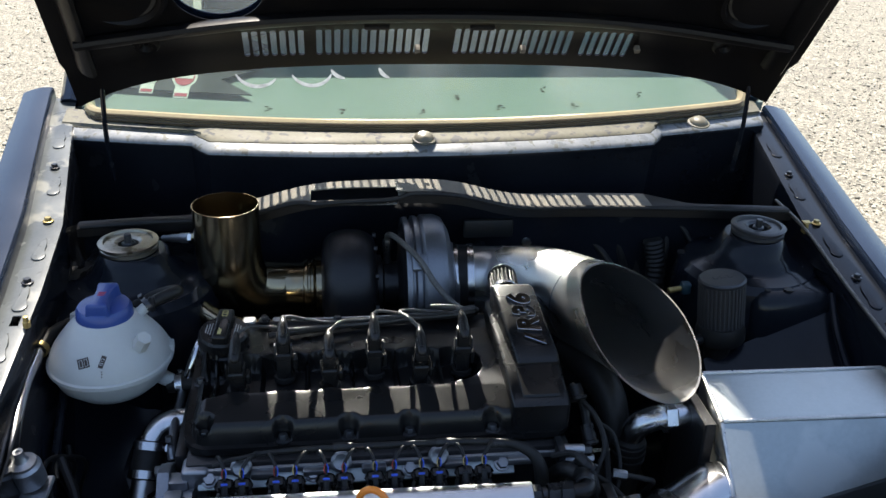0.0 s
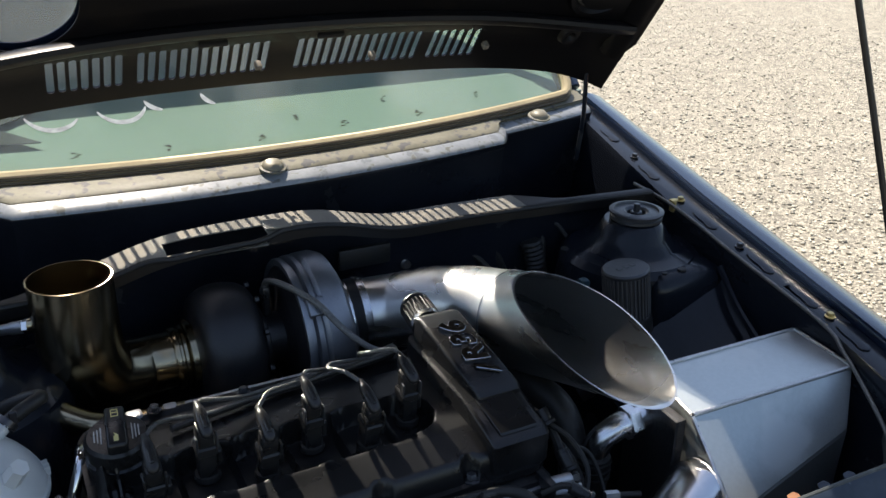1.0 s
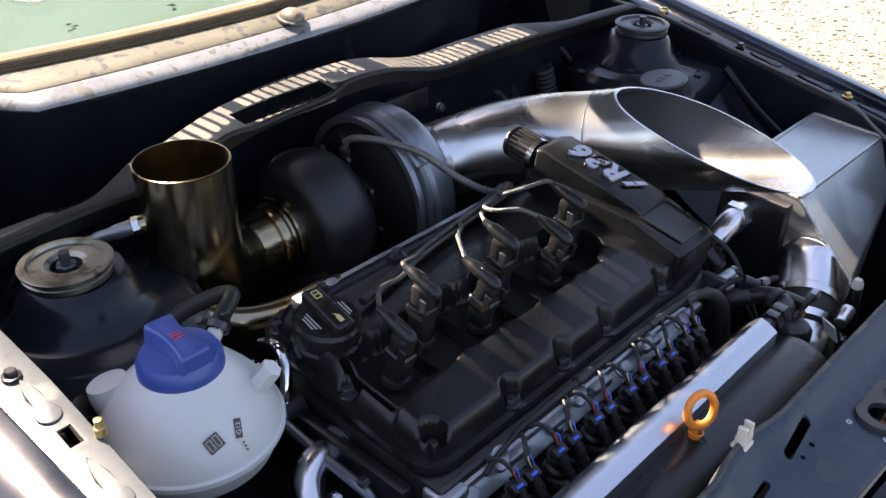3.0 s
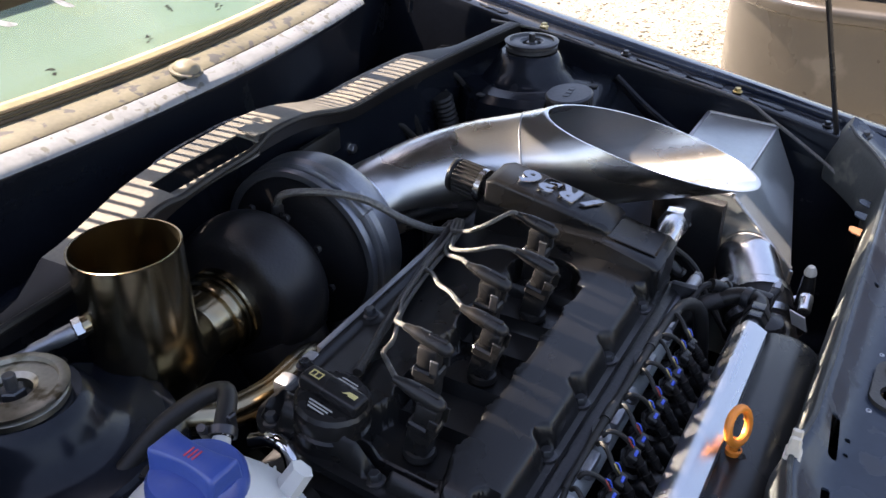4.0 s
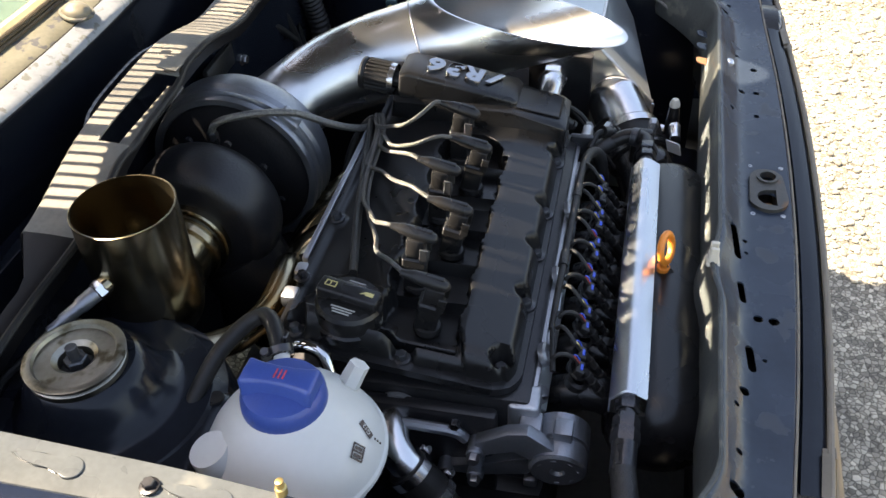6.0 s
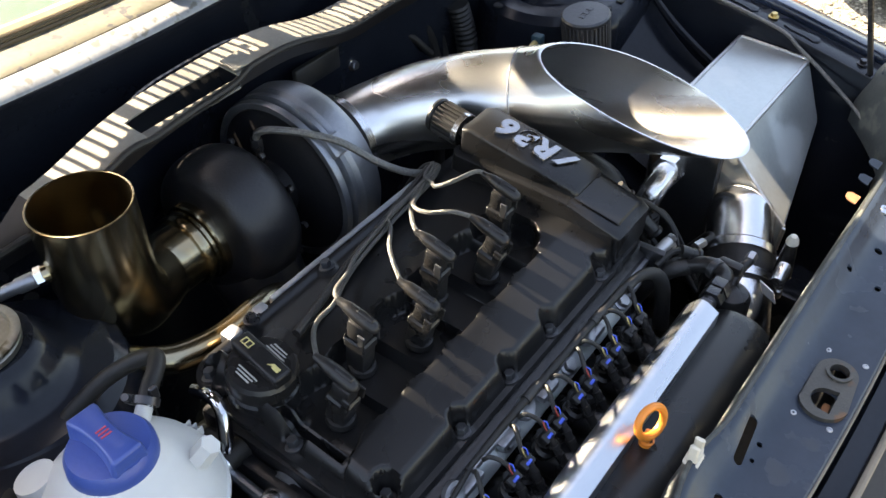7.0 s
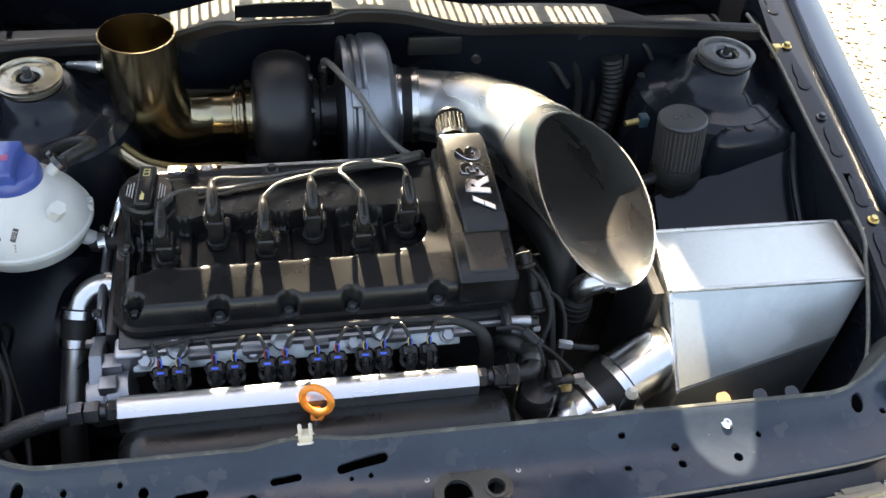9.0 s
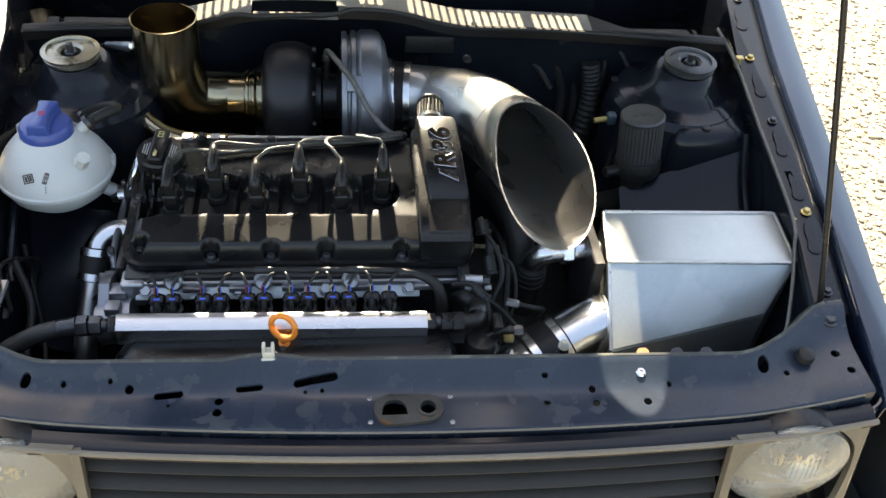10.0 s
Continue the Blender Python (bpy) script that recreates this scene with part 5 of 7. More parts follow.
# ---- coils, wiring and cap on the valve cover ----
def coil(i):
    cx = CYL[i]
    y0 = 1.010 if i % 2 == 0 else 1.036
    top = 0.834 if i % 2 == 0 else 0.842
    c = thing("ignition_coil", "black ignition coil with a rubber connector boot", "ignition coil", "ignition coils")
    m = pose(cx, y0 + 0.014, 0.768, 14 if i % 2 == 0 else 5)
    h = top - 0.768
    bm = block(-0.0098, 0.0098, -0.012, 0.012, 0.0, h * 0.55, 0.003)
    block(-0.0115, 0.0115, -0.0135, 0.0135, h * 0.45, h * 0.62, 0.002, 1, bm)
    block(-0.009, 0.009, -0.0105, 0.0105, h * 0.6, h * 0.95, 0.003, 2, bm)
    part("coil_body", bm, BLACK, c, m=m)
    for s in (-1, 1):
        part("locking_clip", block(s * 0.0112 - 0.0013, s * 0.0112 + 0.0013, -0.015, -0.006, h * 0.58, h * 0.85, 0.0008, 1), DULLZINC if i % 2 else BLACK, c, m=m)
    part("foot_seal", lathe([(0.014, 0), (0.0155, 0.004), (0.014, 0.009), (0.011, 0.01)], 24), RUBBER, c, m=pose(cx, y0 + 0.012, 0.763, 4))
    part("side_latch", block(0.011, 0.018, -0.006, 0.010, 0.012, h * 0.45, 0.002, 1), BLACK, c, m=m)
    bm = tube([(0, -0.018, -0.004), (0, -0.015, -0.0025), (0, -0.008, -0.001), (0, 0.008, 0), (0, 0.019, 0.0005), (0, 0.026, 0.0005), (0, 0.034, 0.0005)], [0.003, 0.0064, 0.0075, 0.0075, 0.0066, 0.0048, 0.0036], 18, 4)
    block(-0.0026, 0.0026, -0.012, 0.008, 0.005, 0.0083, 0.001, 1, bm)
    part("connector_boot", bm, BLACK, c, m=pose(cx, y0 + 0.003, top, 13))
    return Vector((cx, y0 + 0.033, top + 0.008))


ends = [coil(i) for i in range(6)]


def wiring():
    w = thing("coil_wiring", "braided black coil wiring gathered into one loom", "wiring loom")
    trunk = [(-0.26, 1.10, 0.816), (-0.22, 1.119, 0.808), (-0.18, 1.134, 0.800), (-0.14, 1.143, 0.797), (-0.10, 1.148, 0.798), (-0.06, 1.151, 0.799), (-0.02, 1.156, 0.799), (0.010, 1.166, 0.797)]
    ways = [(0, [(-0.322, 1.062, 0.842), (-0.295, 1.084, 0.828)]), (2, [(-0.268, 1.082, 0.845), (-0.248, 1.099, 0.830), (-0.215, 1.115, 0.815)]),
            (4, [(-0.195, 1.068, 0.842), (-0.165, 1.098, 0.826), (-0.13, 1.125, 0.811)]), (5, [(-0.143, 1.082, 0.849), (-0.12, 1.102, 0.834), (-0.09, 1.128, 0.814)]),
            (6, [(-0.103, 1.060, 0.850), (-0.112, 1.088, 0.842), (-0.097, 1.118, 0.828), (-0.06, 1.138, 0.813)]), (6, [(-0.032, 1.078, 0.853), (-0.056, 1.092, 0.848), (-0.064, 1.110, 0.838), (-0.046, 1.130, 0.822)])]
    for i, (e, (k, way)) in enumerate(zip(ends, ways)):
        off = Vector((0, 0.0045 * (i % 3 - 1), 0.004 * (i % 2)))
        part("braided_lead", tube([e, *way, *[Vector(p) + off for p in trunk[k:]]], 0.0026, 8, 8), LEADBRAID, w)
    part("loom", tube([*[Vector(p) + Vector((0, 0.004, -0.006)) for p in trunk[2:]], (0.014, 1.185, 0.785), (0.006, 1.208, 0.75), (-0.02, 1.22, 0.70)], 0.0055, 12, 6), RUBBER, w)
    part("loom_branch", tube([(-0.30, 1.112, 0.797), (-0.2, 1.136, 0.795), (-0.1, 1.156, 0.792), (0.01, 1.178, 0.79)], 0.005, 10, 8), HOSE, w)


wiring()


def oil_cap():
    c = thing("oil_filler_cap", "black oil filler cap with pale symbols and small print", "oil cap")
    at = Matrix.Translation((-0.361, 1.100, 0.789)) @ pose(0, 0, 0, 8)
    part("neck", lathe([(0.036, -0.02), (0.036, 0.004), (0.031, 0.008)], 36), COVER, c, m=at)
    bm = lathe([(0.033, 0.006), (0.0345, 0.010), (0.0345, 0.026), (0.032, 0.03), (0, 0.031)], 44)
    for v in bm.verts:
        if 0.009 < v.co.z < 0.027 and v.co.xy.length > 0.03:
            v.co.xy *= 1.0 + 0.022 * (round(math.atan2(v.co.y, v.co.x) / (2 * math.pi / 44)) % 2)
    cap = part("cap", bm, BLACK, c, m=at)
    m2 = at @ pose(0, 0, 0, 0, 0, 84)
    part("grip_bar", block(-0.033, 0.033, -0.011, 0.011, 0.028, 0.044, 0.004, 3), BLACK, cap, m=m2)
    part("oilcan_symbol", solid([(-0.006, -0.002), (0.003, -0.002), (0.008, 0.003), (0.003, 0.001), (0.002, 0.003), (-0.006, 0.003)], 0.0006), YELLOWPRINT, cap, m=m2 @ pose(-0.02, 0, 0.0440))
    for a, b in (((-0.006, -0.004), (0.006, -0.003)), ((-0.006, 0.003), (0.006, 0.004)), ((-0.006, -0.004), (-0.005, 0.004)), ((0.0, -0.004), (0.001, 0.004)), ((0.005, -0.004), (0.006, 0.004))):
        part("book_symbol", block(a[0], b[0], a[1], b[1], 0, 0.0006, 0), YELLOWPRINT, cap, m=m2 @ pose(0.02, 0, 0.0440))
    for s in (1, -1):
        for k in range(3):
            part("print_bar", block(-0.013 + 0.002 * k, 0.013 - 0.002 * k, -0.0007, 0.0007, 0, 0.0005, 0), PALEPRINT, cap, m=m2 @ pose(0, s * (0.0165 + 0.0035 * k), 0.0311))


oil_cap()


# ---- injectors, loom and plate along the front of the head ----
INJ = [-0.344, -0.323, -0.282, -0.259, -0.221, -0.199, -0.161, -0.137, -0.103, -0.081, -0.048, -0.024]


def injectors():
    lm = thing("injector_loom", "black injector wiring loom lying along the head", "wiring loom")
    part("trunk", tube([(-0.31, 0.893, 0.758), (-0.24, 0.892, 0.762), (-0.12, 0.890, 0.763), (-0.02, 0.888, 0.762), (0.03, 0.880, 0.755), (0.052, 0.868, 0.73), (0.056, 0.86, 0.66)], [0.003, 0.004, 0.0045, 0.005, 0.007, 0.009, 0.010], 12, 8), RUBBER, lm)
    for x, y, z in ((-0.2, 0.8915, 0.7625), (-0.07, 0.889, 0.763), (0.0, 0.885, 0.7595)):
        part("tape_wrap", tube([(x - 0.012, y + 0.0003, z), (x, y, z + 0.0005), (x + 0.012, y - 0.0003, z)], 0.0057, 12, 2), HOSE, lm)
    part("branch", tube([(-0.36, 0.885, 0.748), (-0.34, 0.888, 0.754), (-0.30, 0.893, 0.758)], 0.003, 8, 6), RUBBER, lm)
    for k, x in enumerate(INJ):
        inj = thing("fuel_injector", "black fuel injector with a blue-tabbed plug", "fuel injector", "fuel injectors")
        tip = Vector((x, 0.859, 0.744))
        d = Vector((0, -0.55, -0.83)).normalized()
        part("barrel", tube([tip + d * q for q in (0.004, 0.014, 0.0145, 0.019, 0.0195, 0.025, 0.0255, 0.030, 0.0305, 0.037, 0.0375, 0.043, 0.0435, 0.060)], [0.0048, 0.0048, 0.0056, 0.0056, 0.0048, 0.0048, 0.0056, 0.0056, 0.0048, 0.0048, 0.0056, 0.0056, 0.005, 0.005], 12, 0), BLACK, inj)
        bm = block(-0.0085, 0.0085, -0.0065, 0.0065, -0.012, 0.006, 0.002)
        join(bm, lathe([(0.0125, -0.002), (0.0135, -0.006), (0.012, -0.011), (0.006, -0.011)], 8))
        mm = Matrix.Translation(tip + Vector((0, 0, -0.004))) @ pose(0, 0, 0, 28) @ Matrix.Diagonal((1.0, 0.8, 0.6, 1))
        part("plug", bm, BLACK, inj, m=mm)
        part("lock_tab", block(-0.0042, 0.0042, -0.0035, 0.0005, 0.005, 0.0078, 0.0008, 1), BLUEBIT if k not in (10, 11) else BLACK, inj, "blue locking tab", m=mm)
        side = 0.006 if k % 2 else -0.004
        up = [tip + Vector((0, 0.001, 0.002)), tip + Vector((0.0, 0.007, 0.011)), tip + Vector((side, 0.015, 0.019)), tip + Vector((side * 2, 0.023, 0.021)), Vector((x + side * 2.5, 0.887, 0.759))]
        part("lead", tube(up, 0.0024, 8, 6), RUBBER, inj)
        for q, mat in ((-0.0018, REDBIT if k in (0, 2, 4, 5, 7) else BRASS), (0.0018, BLUEBIT)):
            part("core_wire", tube([tip + Vector((q, 0, 0.006)), tip + Vector((q * 1.4, 0.003, 0.012)), tip + Vector((q * 0.3, 0.006, 0.015))], 0.0008, 6, 4), mat, inj)
        # lower seat with its clip
        part("seat", lathe([(0.012, 0), (0.012, 0.008), (0.008, 0.01)], 12), BLACK, inj, m=Matrix.Translation(tip + Vector((0, 0.004, -0.03))) @ pose(0, 0, 0, 24))
    pl = thing("injector_plate", "bare aluminium plate bolted to the cylinder head", "metal plate")
    bm = block(-0.382, 0.024, -0.016, 0.016, -0.004, 0.004, 0.002)
    mm = pose(0, 0.902, 0.716, 38)
    part("plate", bm, ALUSHEET, pl, m=mm)
    for x in (-0.367, -0.238, -0.1135, 0.008):
        part("bolt", bolt_mesh(0.008, 0.009, 1.35), BOLT, pl, m=mm @ pose(x, -0.003, 0.004))
    for x in (-0.327, -0.202, -0.077):
        part("core_plug", lathe([(0, 0), (0.017, 0), (0.017, 0.006), (0.013, 0.008), (0.006, 0.006), (0, 0.005)], 28), CAST, pl, m=pose(x, 0.899, 0.735, 62) @ Matrix.Diagonal((0.78, 0.78, 1, 1)))
    # gasket edge of the head under the cover
    part("gasket_flange", block(-0.396, 0.10, 0.8985, 0.915, 0.722, 0.731, 0.002), CAST, engine)
    part("head_corner", block(-0.402, -0.368, 0.893, 0.926, 0.690, 0.734, 0.005, 3), CAST, engine, "bare cast corner of the head")
    for x in (-0.30, -0.235, -0.16, -0.06, 0.03):
        part("flange_tab", block(x - 0.016, x + 0.016, 0.889, 0.900, 0.719, 0.729, 0.003), CAST, engine)


injectors()


def dipstick():
    d = thing("dipstick", "orange loop dipstick handle in a black tube", "dipstick")
    c = Vector((-0.168, 0.778, 0.768))
    ring = [c + Vector((0.0168 * 0.94 * math.cos(a), -0.0168 * 0.34 * math.cos(a) + 0.004 * math.sin(a), 0.0175 * math.sin(a))) for a in np.linspace(0, 2 * math.pi, 25)]
    bm = tube(ring, 0.0042, 10, 0, caps=False)
    part("handle_ring", bm, ORANGE, d)
    part("handle_neck", join(block(-0.005, 0.005, -0.004, 0.004, -0.030, -0.016, 0.002), lathe([(0, -0.035), (0.0078, -0.035), (0.0078, -0.028), (0.005, -0.027)], 14)), ORANGE, d, m=Matrix.Translation(c))
    part("guide_tube", tube([c + Vector((0, -0.002, -0.030)), c + Vector((-0.004, -0.016, -0.042)), c + Vector((-0.014, -0.034, -0.058)), c + Vector((-0.022, -0.044, -0.085)), c + Vector((-0.03, -0.047, -0.16))], 0.0048, 10, 6), BLACK, d)
    k = thing("white_clip", "off-white plastic clip on the lock panel's rear edge", "clip")
    bm = block(-0.008, 0.008, -0.006, 0.006, -0.008, 0.004, 0.002)
    for s in (-1, 1):
        block(s * 0.006 - 0.0022, s * 0.006 + 0.0022, -0.005, 0.005, 0.002, 0.017, 0.0015, 1, bm)
    block(-0.011, 0.011, -0.008, 0.008, -0.012, -0.007, 0.002, 1, bm)
    part("clip", bm, WHITE, k, m=pose(-0.184, 0.727, 0.7785) @ Matrix.Diagonal((0.95, 0.95, 0.9, 1)))


dipstick()


# ---- hoses and pipework ----
def rail_hoses():
    h = thing("fuel_hose", "black braided fuel hose with anodised ends", "fuel hose")
    a = Vector((-0.423, 0.807, 0.7465))
    part("hose_end", join(hexagon(a, a + Vector((-0.016, 0, -0.002)), 0.0145), tube([a + Vector((-0.014, 0, 0)), a + Vector((-0.045, 0.0, -0.008))], 0.0125, 14, 2)), BLACKBOLT, h)
    part("hose", tube([a + Vector((-0.04, 0, -0.006)), (-0.50, 0.80, 0.732), (-0.545, 0.785, 0.705), (-0.575, 0.768, 0.64), (-0.56, 0.76, 0.52)], 0.0125, 14, 8), HOSE, h)
    b = Vector((0.062, 0.8075, 0.740))
    g = thing("fuel_fitting", "black and brass fuel line elbow", "hose fitting")
    part("nut", hexagon(b, b + Vector((0.016, 0, 0)), 0.0145), BLACKBOLT, g)
    part("elbow", tube([b + Vector((0.014, 0, 0)), b + Vector((0.034, 0.004, 0)), b + Vector((0.042, 0.026, -0.002)), b + Vector((0.038, 0.05, -0.012))], 0.0105, 14, 6), BLACK, g)
    part("collar", lathe([(0.011, 0), (0.013, 0.001), (0.013, 0.009), (0.011, 0.01)], 20, True), DULLZINC, g, m=aim(b + Vector((0.036, 0.012, 0)), b + Vector((0.042, 0.03, 0))))
    part("hose", tube([b + Vector((0.038, 0.048, -0.012)), (0.085, 0.875, 0.72), (0.075, 0.90, 0.68), (0.06, 0.93, 0.60)], 0.011, 12, 8), HOSE, g)


rail_hoses()


def throttle_side():
    p = thing("charge_pipe", "polished aluminium pipe with black hose and clamps", "metal pipe")
    P = [(-0.400, 1.042, 0.702), (-0.425, 1.041, 0.706), (-0.447, 1.034, 0.702), (-0.459, 1.019, 0.690), (-0.463, 1.003, 0.674)]
    part("bent_pipe", tube(P, 0.0185, 24, 8), POLISHED, p)
    part("flange", lathe([(0.018, 0), (0.027, 0.001), (0.027, 0.008), (0.018, 0.009)], 24, True), CAST, p, m=aim((-0.402, 1.042, 0.702), (-0.43, 1.041, 0.706)))
    c0, c1 = Vector((-0.4605, 1.020, 0.689)), Vector((-0.468, 0.986, 0.650))
    part("hose", tube([c0, c0.lerp(c1, 0.5), c1], 0.0222, 24, 3), RUBBER, p)
    d = (c1 - c0).normalized()
    for t in (0.14, 0.86):
        clamp(c0.lerp(c1, t), d, 0.0222, 0.011, p)
    part("lower_pipe", tube([c1 - d * 0.01, c1 + d * 0.04, (-0.481, 0.915, 0.57), (-0.485, 0.885, 0.52)], 0.0175, 24, 6), STEEL, p)
    b = thing("belt_tensioner", "grey cast tensioner arm with a round housing", "engine bracket")
    side_on = Matrix(((0, 0, -1, 0), (1, 0, 0, 0), (0, 1, 0, 0), (0, 0, 0, 1)))      # outline y, z, pulled towards -x
    arm = solid([(0.868, 0.715), (0.905, 0.742), (0.925, 0.738), (0.958, 0.716), (0.964, 0.700), (0.950, 0.696), (0.918, 0.716), (0.900, 0.70), (0.880, 0.69)], 0.016, 0.003, 2)
    part("upper_arm", arm, CASTGREY, b, m=Matrix.Translation((-0.416, -0.004, -0.012)) @ side_on)
    low = solid([(0.885, 0.690), (0.905, 0.700), (0.955, 0.672), (0.996, 0.664), (0.998, 0.652), (0.955, 0.656), (0.905, 0.668)], 0.012, 0.003, 2)
    part("lower_arm", low, CASTGREY, b, m=Matrix.Translation((-0.414, -0.004, -0.012)) @ side_on)
    part("rib", solid([(0.948, 0.70), (0.956, 0.70), (0.962, 0.66), (0.952, 0.66)], 0.014, 0.002, 1), CASTGREY, b, m=Matrix.Translation((-0.414, -0.004, -0.012)) @ side_on)
    for y, z in ((0.954, 0.691), (0.954, 0.655), (0.988, 0.647)):
        part("boss", pipe_between((-0.411, y, z), (-0.438, y, z), 0.009, 16), CASTGREY, b)
        part("bolt", hexagon((-0.438, y, z), (-0.446, y, z), 0.0065), BOLT, b)
    at = Vector((-0.434, 0.869, 0.680))
    hous = [(0, 0.003), (0.005, 0.0035), (0.008, 0.0), (0.026, 0.0), (0.0295, 0.003), (0.030, 0.022), (0.0285, 0.0235), (0.0285, 0.0255), (0.031, 0.027), (0.0315, 0.052), (0, 0.052)]
    part("housing", lathe(hous, 48), CASTGREY, b, m=aim(at, at + Vector((1, 0.05, 0.12))))
    for k in range(7):
        a = radians(30 + 48 * k)
        part("cast_mark", block(-0.0025, 0.0025, -0.0008, 0.0008, -0.0006, 0.0006, 0), CASTGREY, b, m=aim(at, at + Vector((1, 0.05, 0.12))) @ pose(0.021 * math.cos(a), 0.021 * math.sin(a), -0.0002, 0, 0, math.degrees(a) + 90))
    part("square_lug", block(-0.419, -0.393, 0.889, 0.912, 0.700, 0.722, 0.003), CASTGREY, b)
    part("lug_hole", pipe_between((-0.4195, 0.9005, 0.711), (-0.417, 0.9005, 0.711), 0.0048, 14), RUBBER, b)
    part("stop_lug", block(-0.419, -0.397, 0.857, 0.877, 0.706, 0.723, 0.003), CASTGREY, b)
    part("tooth", block(-0.428, -0.413, 0.890, 0.904, 0.638, 0.650, 0.002), CASTGREY, b)
    part("front_casting", block(-0.416, -0.400, 0.935, 1.15, 0.60, 0.728, 0.005), CASTIRON, engine)
    part("casting_lip", tube([(-0.425, 1.13, 0.722), (-0.427, 1.04, 0.716), (-0.426, 0.98, 0.712), (-0.424, 0.965, 0.70)], 0.006, 10, 6), CASTGREY, engine)
    for y, z in ((1.10, 0.728), (1.075, 0.655), (0.975, 0.725)):
        part("casting_bolt", hexagon((-0.424, y, z), (-0.432, y, z), 0.006), BLACKBOLT, engine)


throttle_side()


def tank_hoses():
    h = thing("coolant_hose", "black rubber coolant hose with spring clips", "coolant hose")
    part("upper_hose", tube([(-0.470, 1.126, 0.843), (-0.455, 1.134, 0.850), (-0.437, 1.146, 0.853), (-0.429, 1.159, 0.850), (-0.439, 1.176, 0.842), (-0.466, 1.195, 0.826), (-0.502, 1.209, 0.800), (-0.530, 1.214, 0.783), (-0.560, 1.205, 0.786), (-0.588, 1.178, 0.793), (-0.606, 1.140, 0.798), (-0.613, 1.09, 0.796)], 0.0083, 12, 8), RUBBER, h)
    clamp((-0.466, 1.1275, 0.846), (0.75, 0.4, 0.5), 0.0095, 0.007, h, mat=BLACKBOLT)
    part("clip_ear", block(-0.463, -0.455, 1.120, 1.1245, 0.846, 0.862, 0.001, 1), BLACKBOLT, h)
    clamp((-0.612, 1.100, 0.797), (0.1, 0.9, 0.05), 0.0095, 0.008, h, mat=BRASS)
    part("metal_line", tube([(-0.613, 1.09, 0.796), (-0.614, 1.02, 0.785), (-0.608, 0.94, 0.760), (-0.60, 0.85, 0.70)], 0.0088, 12, 6), POLISHED, h)
    g = thing("heater_pipe", "bright metal coolant pipe joined to the tank", "coolant pipe")
    part("hose", tube([(-0.442, 1.1035, 0.7265), (-0.40, 1.100, 0.730)], 0.013, 14, 2), RUBBER, g)
    part("stub_hose", tube([(-0.446, 1.104, 0.726), (-0.435, 1.103, 0.727), (-0.415, 1.102, 0.729)], 0.0125, 14, 3), RUBBER, g)
    clamp((-0.430, 1.103, 0.7275), (1, 0, 0.1), 0.0125, 0.01, g)
    part("pipe", tube([(-0.42, 1.102, 0.729), (-0.413, 1.106, 0.752), (-0.402, 1.118, 0.776), (-0.398, 1.140, 0.779), (-0.396, 1.165, 0.765)], 0.0075, 12, 8), CHROME, g)


tank_hoses()


def lettering(text, size, mat, parent, m, label):
    """Flat printed characters, centred on m."""
    cu = bpy.data.curves.new("print", "FONT")
    cu.body, cu.size, cu.extrude = text, size, 0.0002
    cu.align_x, cu.align_y = "CENTER", "CENTER"
    t = new("print", cu)
    bpy.context.view_layer.update()
    me = bpy.data.meshes.new_from_object(t.evaluated_get(bpy.context.evaluated_depsgraph_get()))
    bpy.data.objects.remove(t)
    me.materials.clear()
    me.materials.append(mat)
    t = new("print", me)
    t.parent, t.matrix_basis = parent, m
    tagged(t, label)


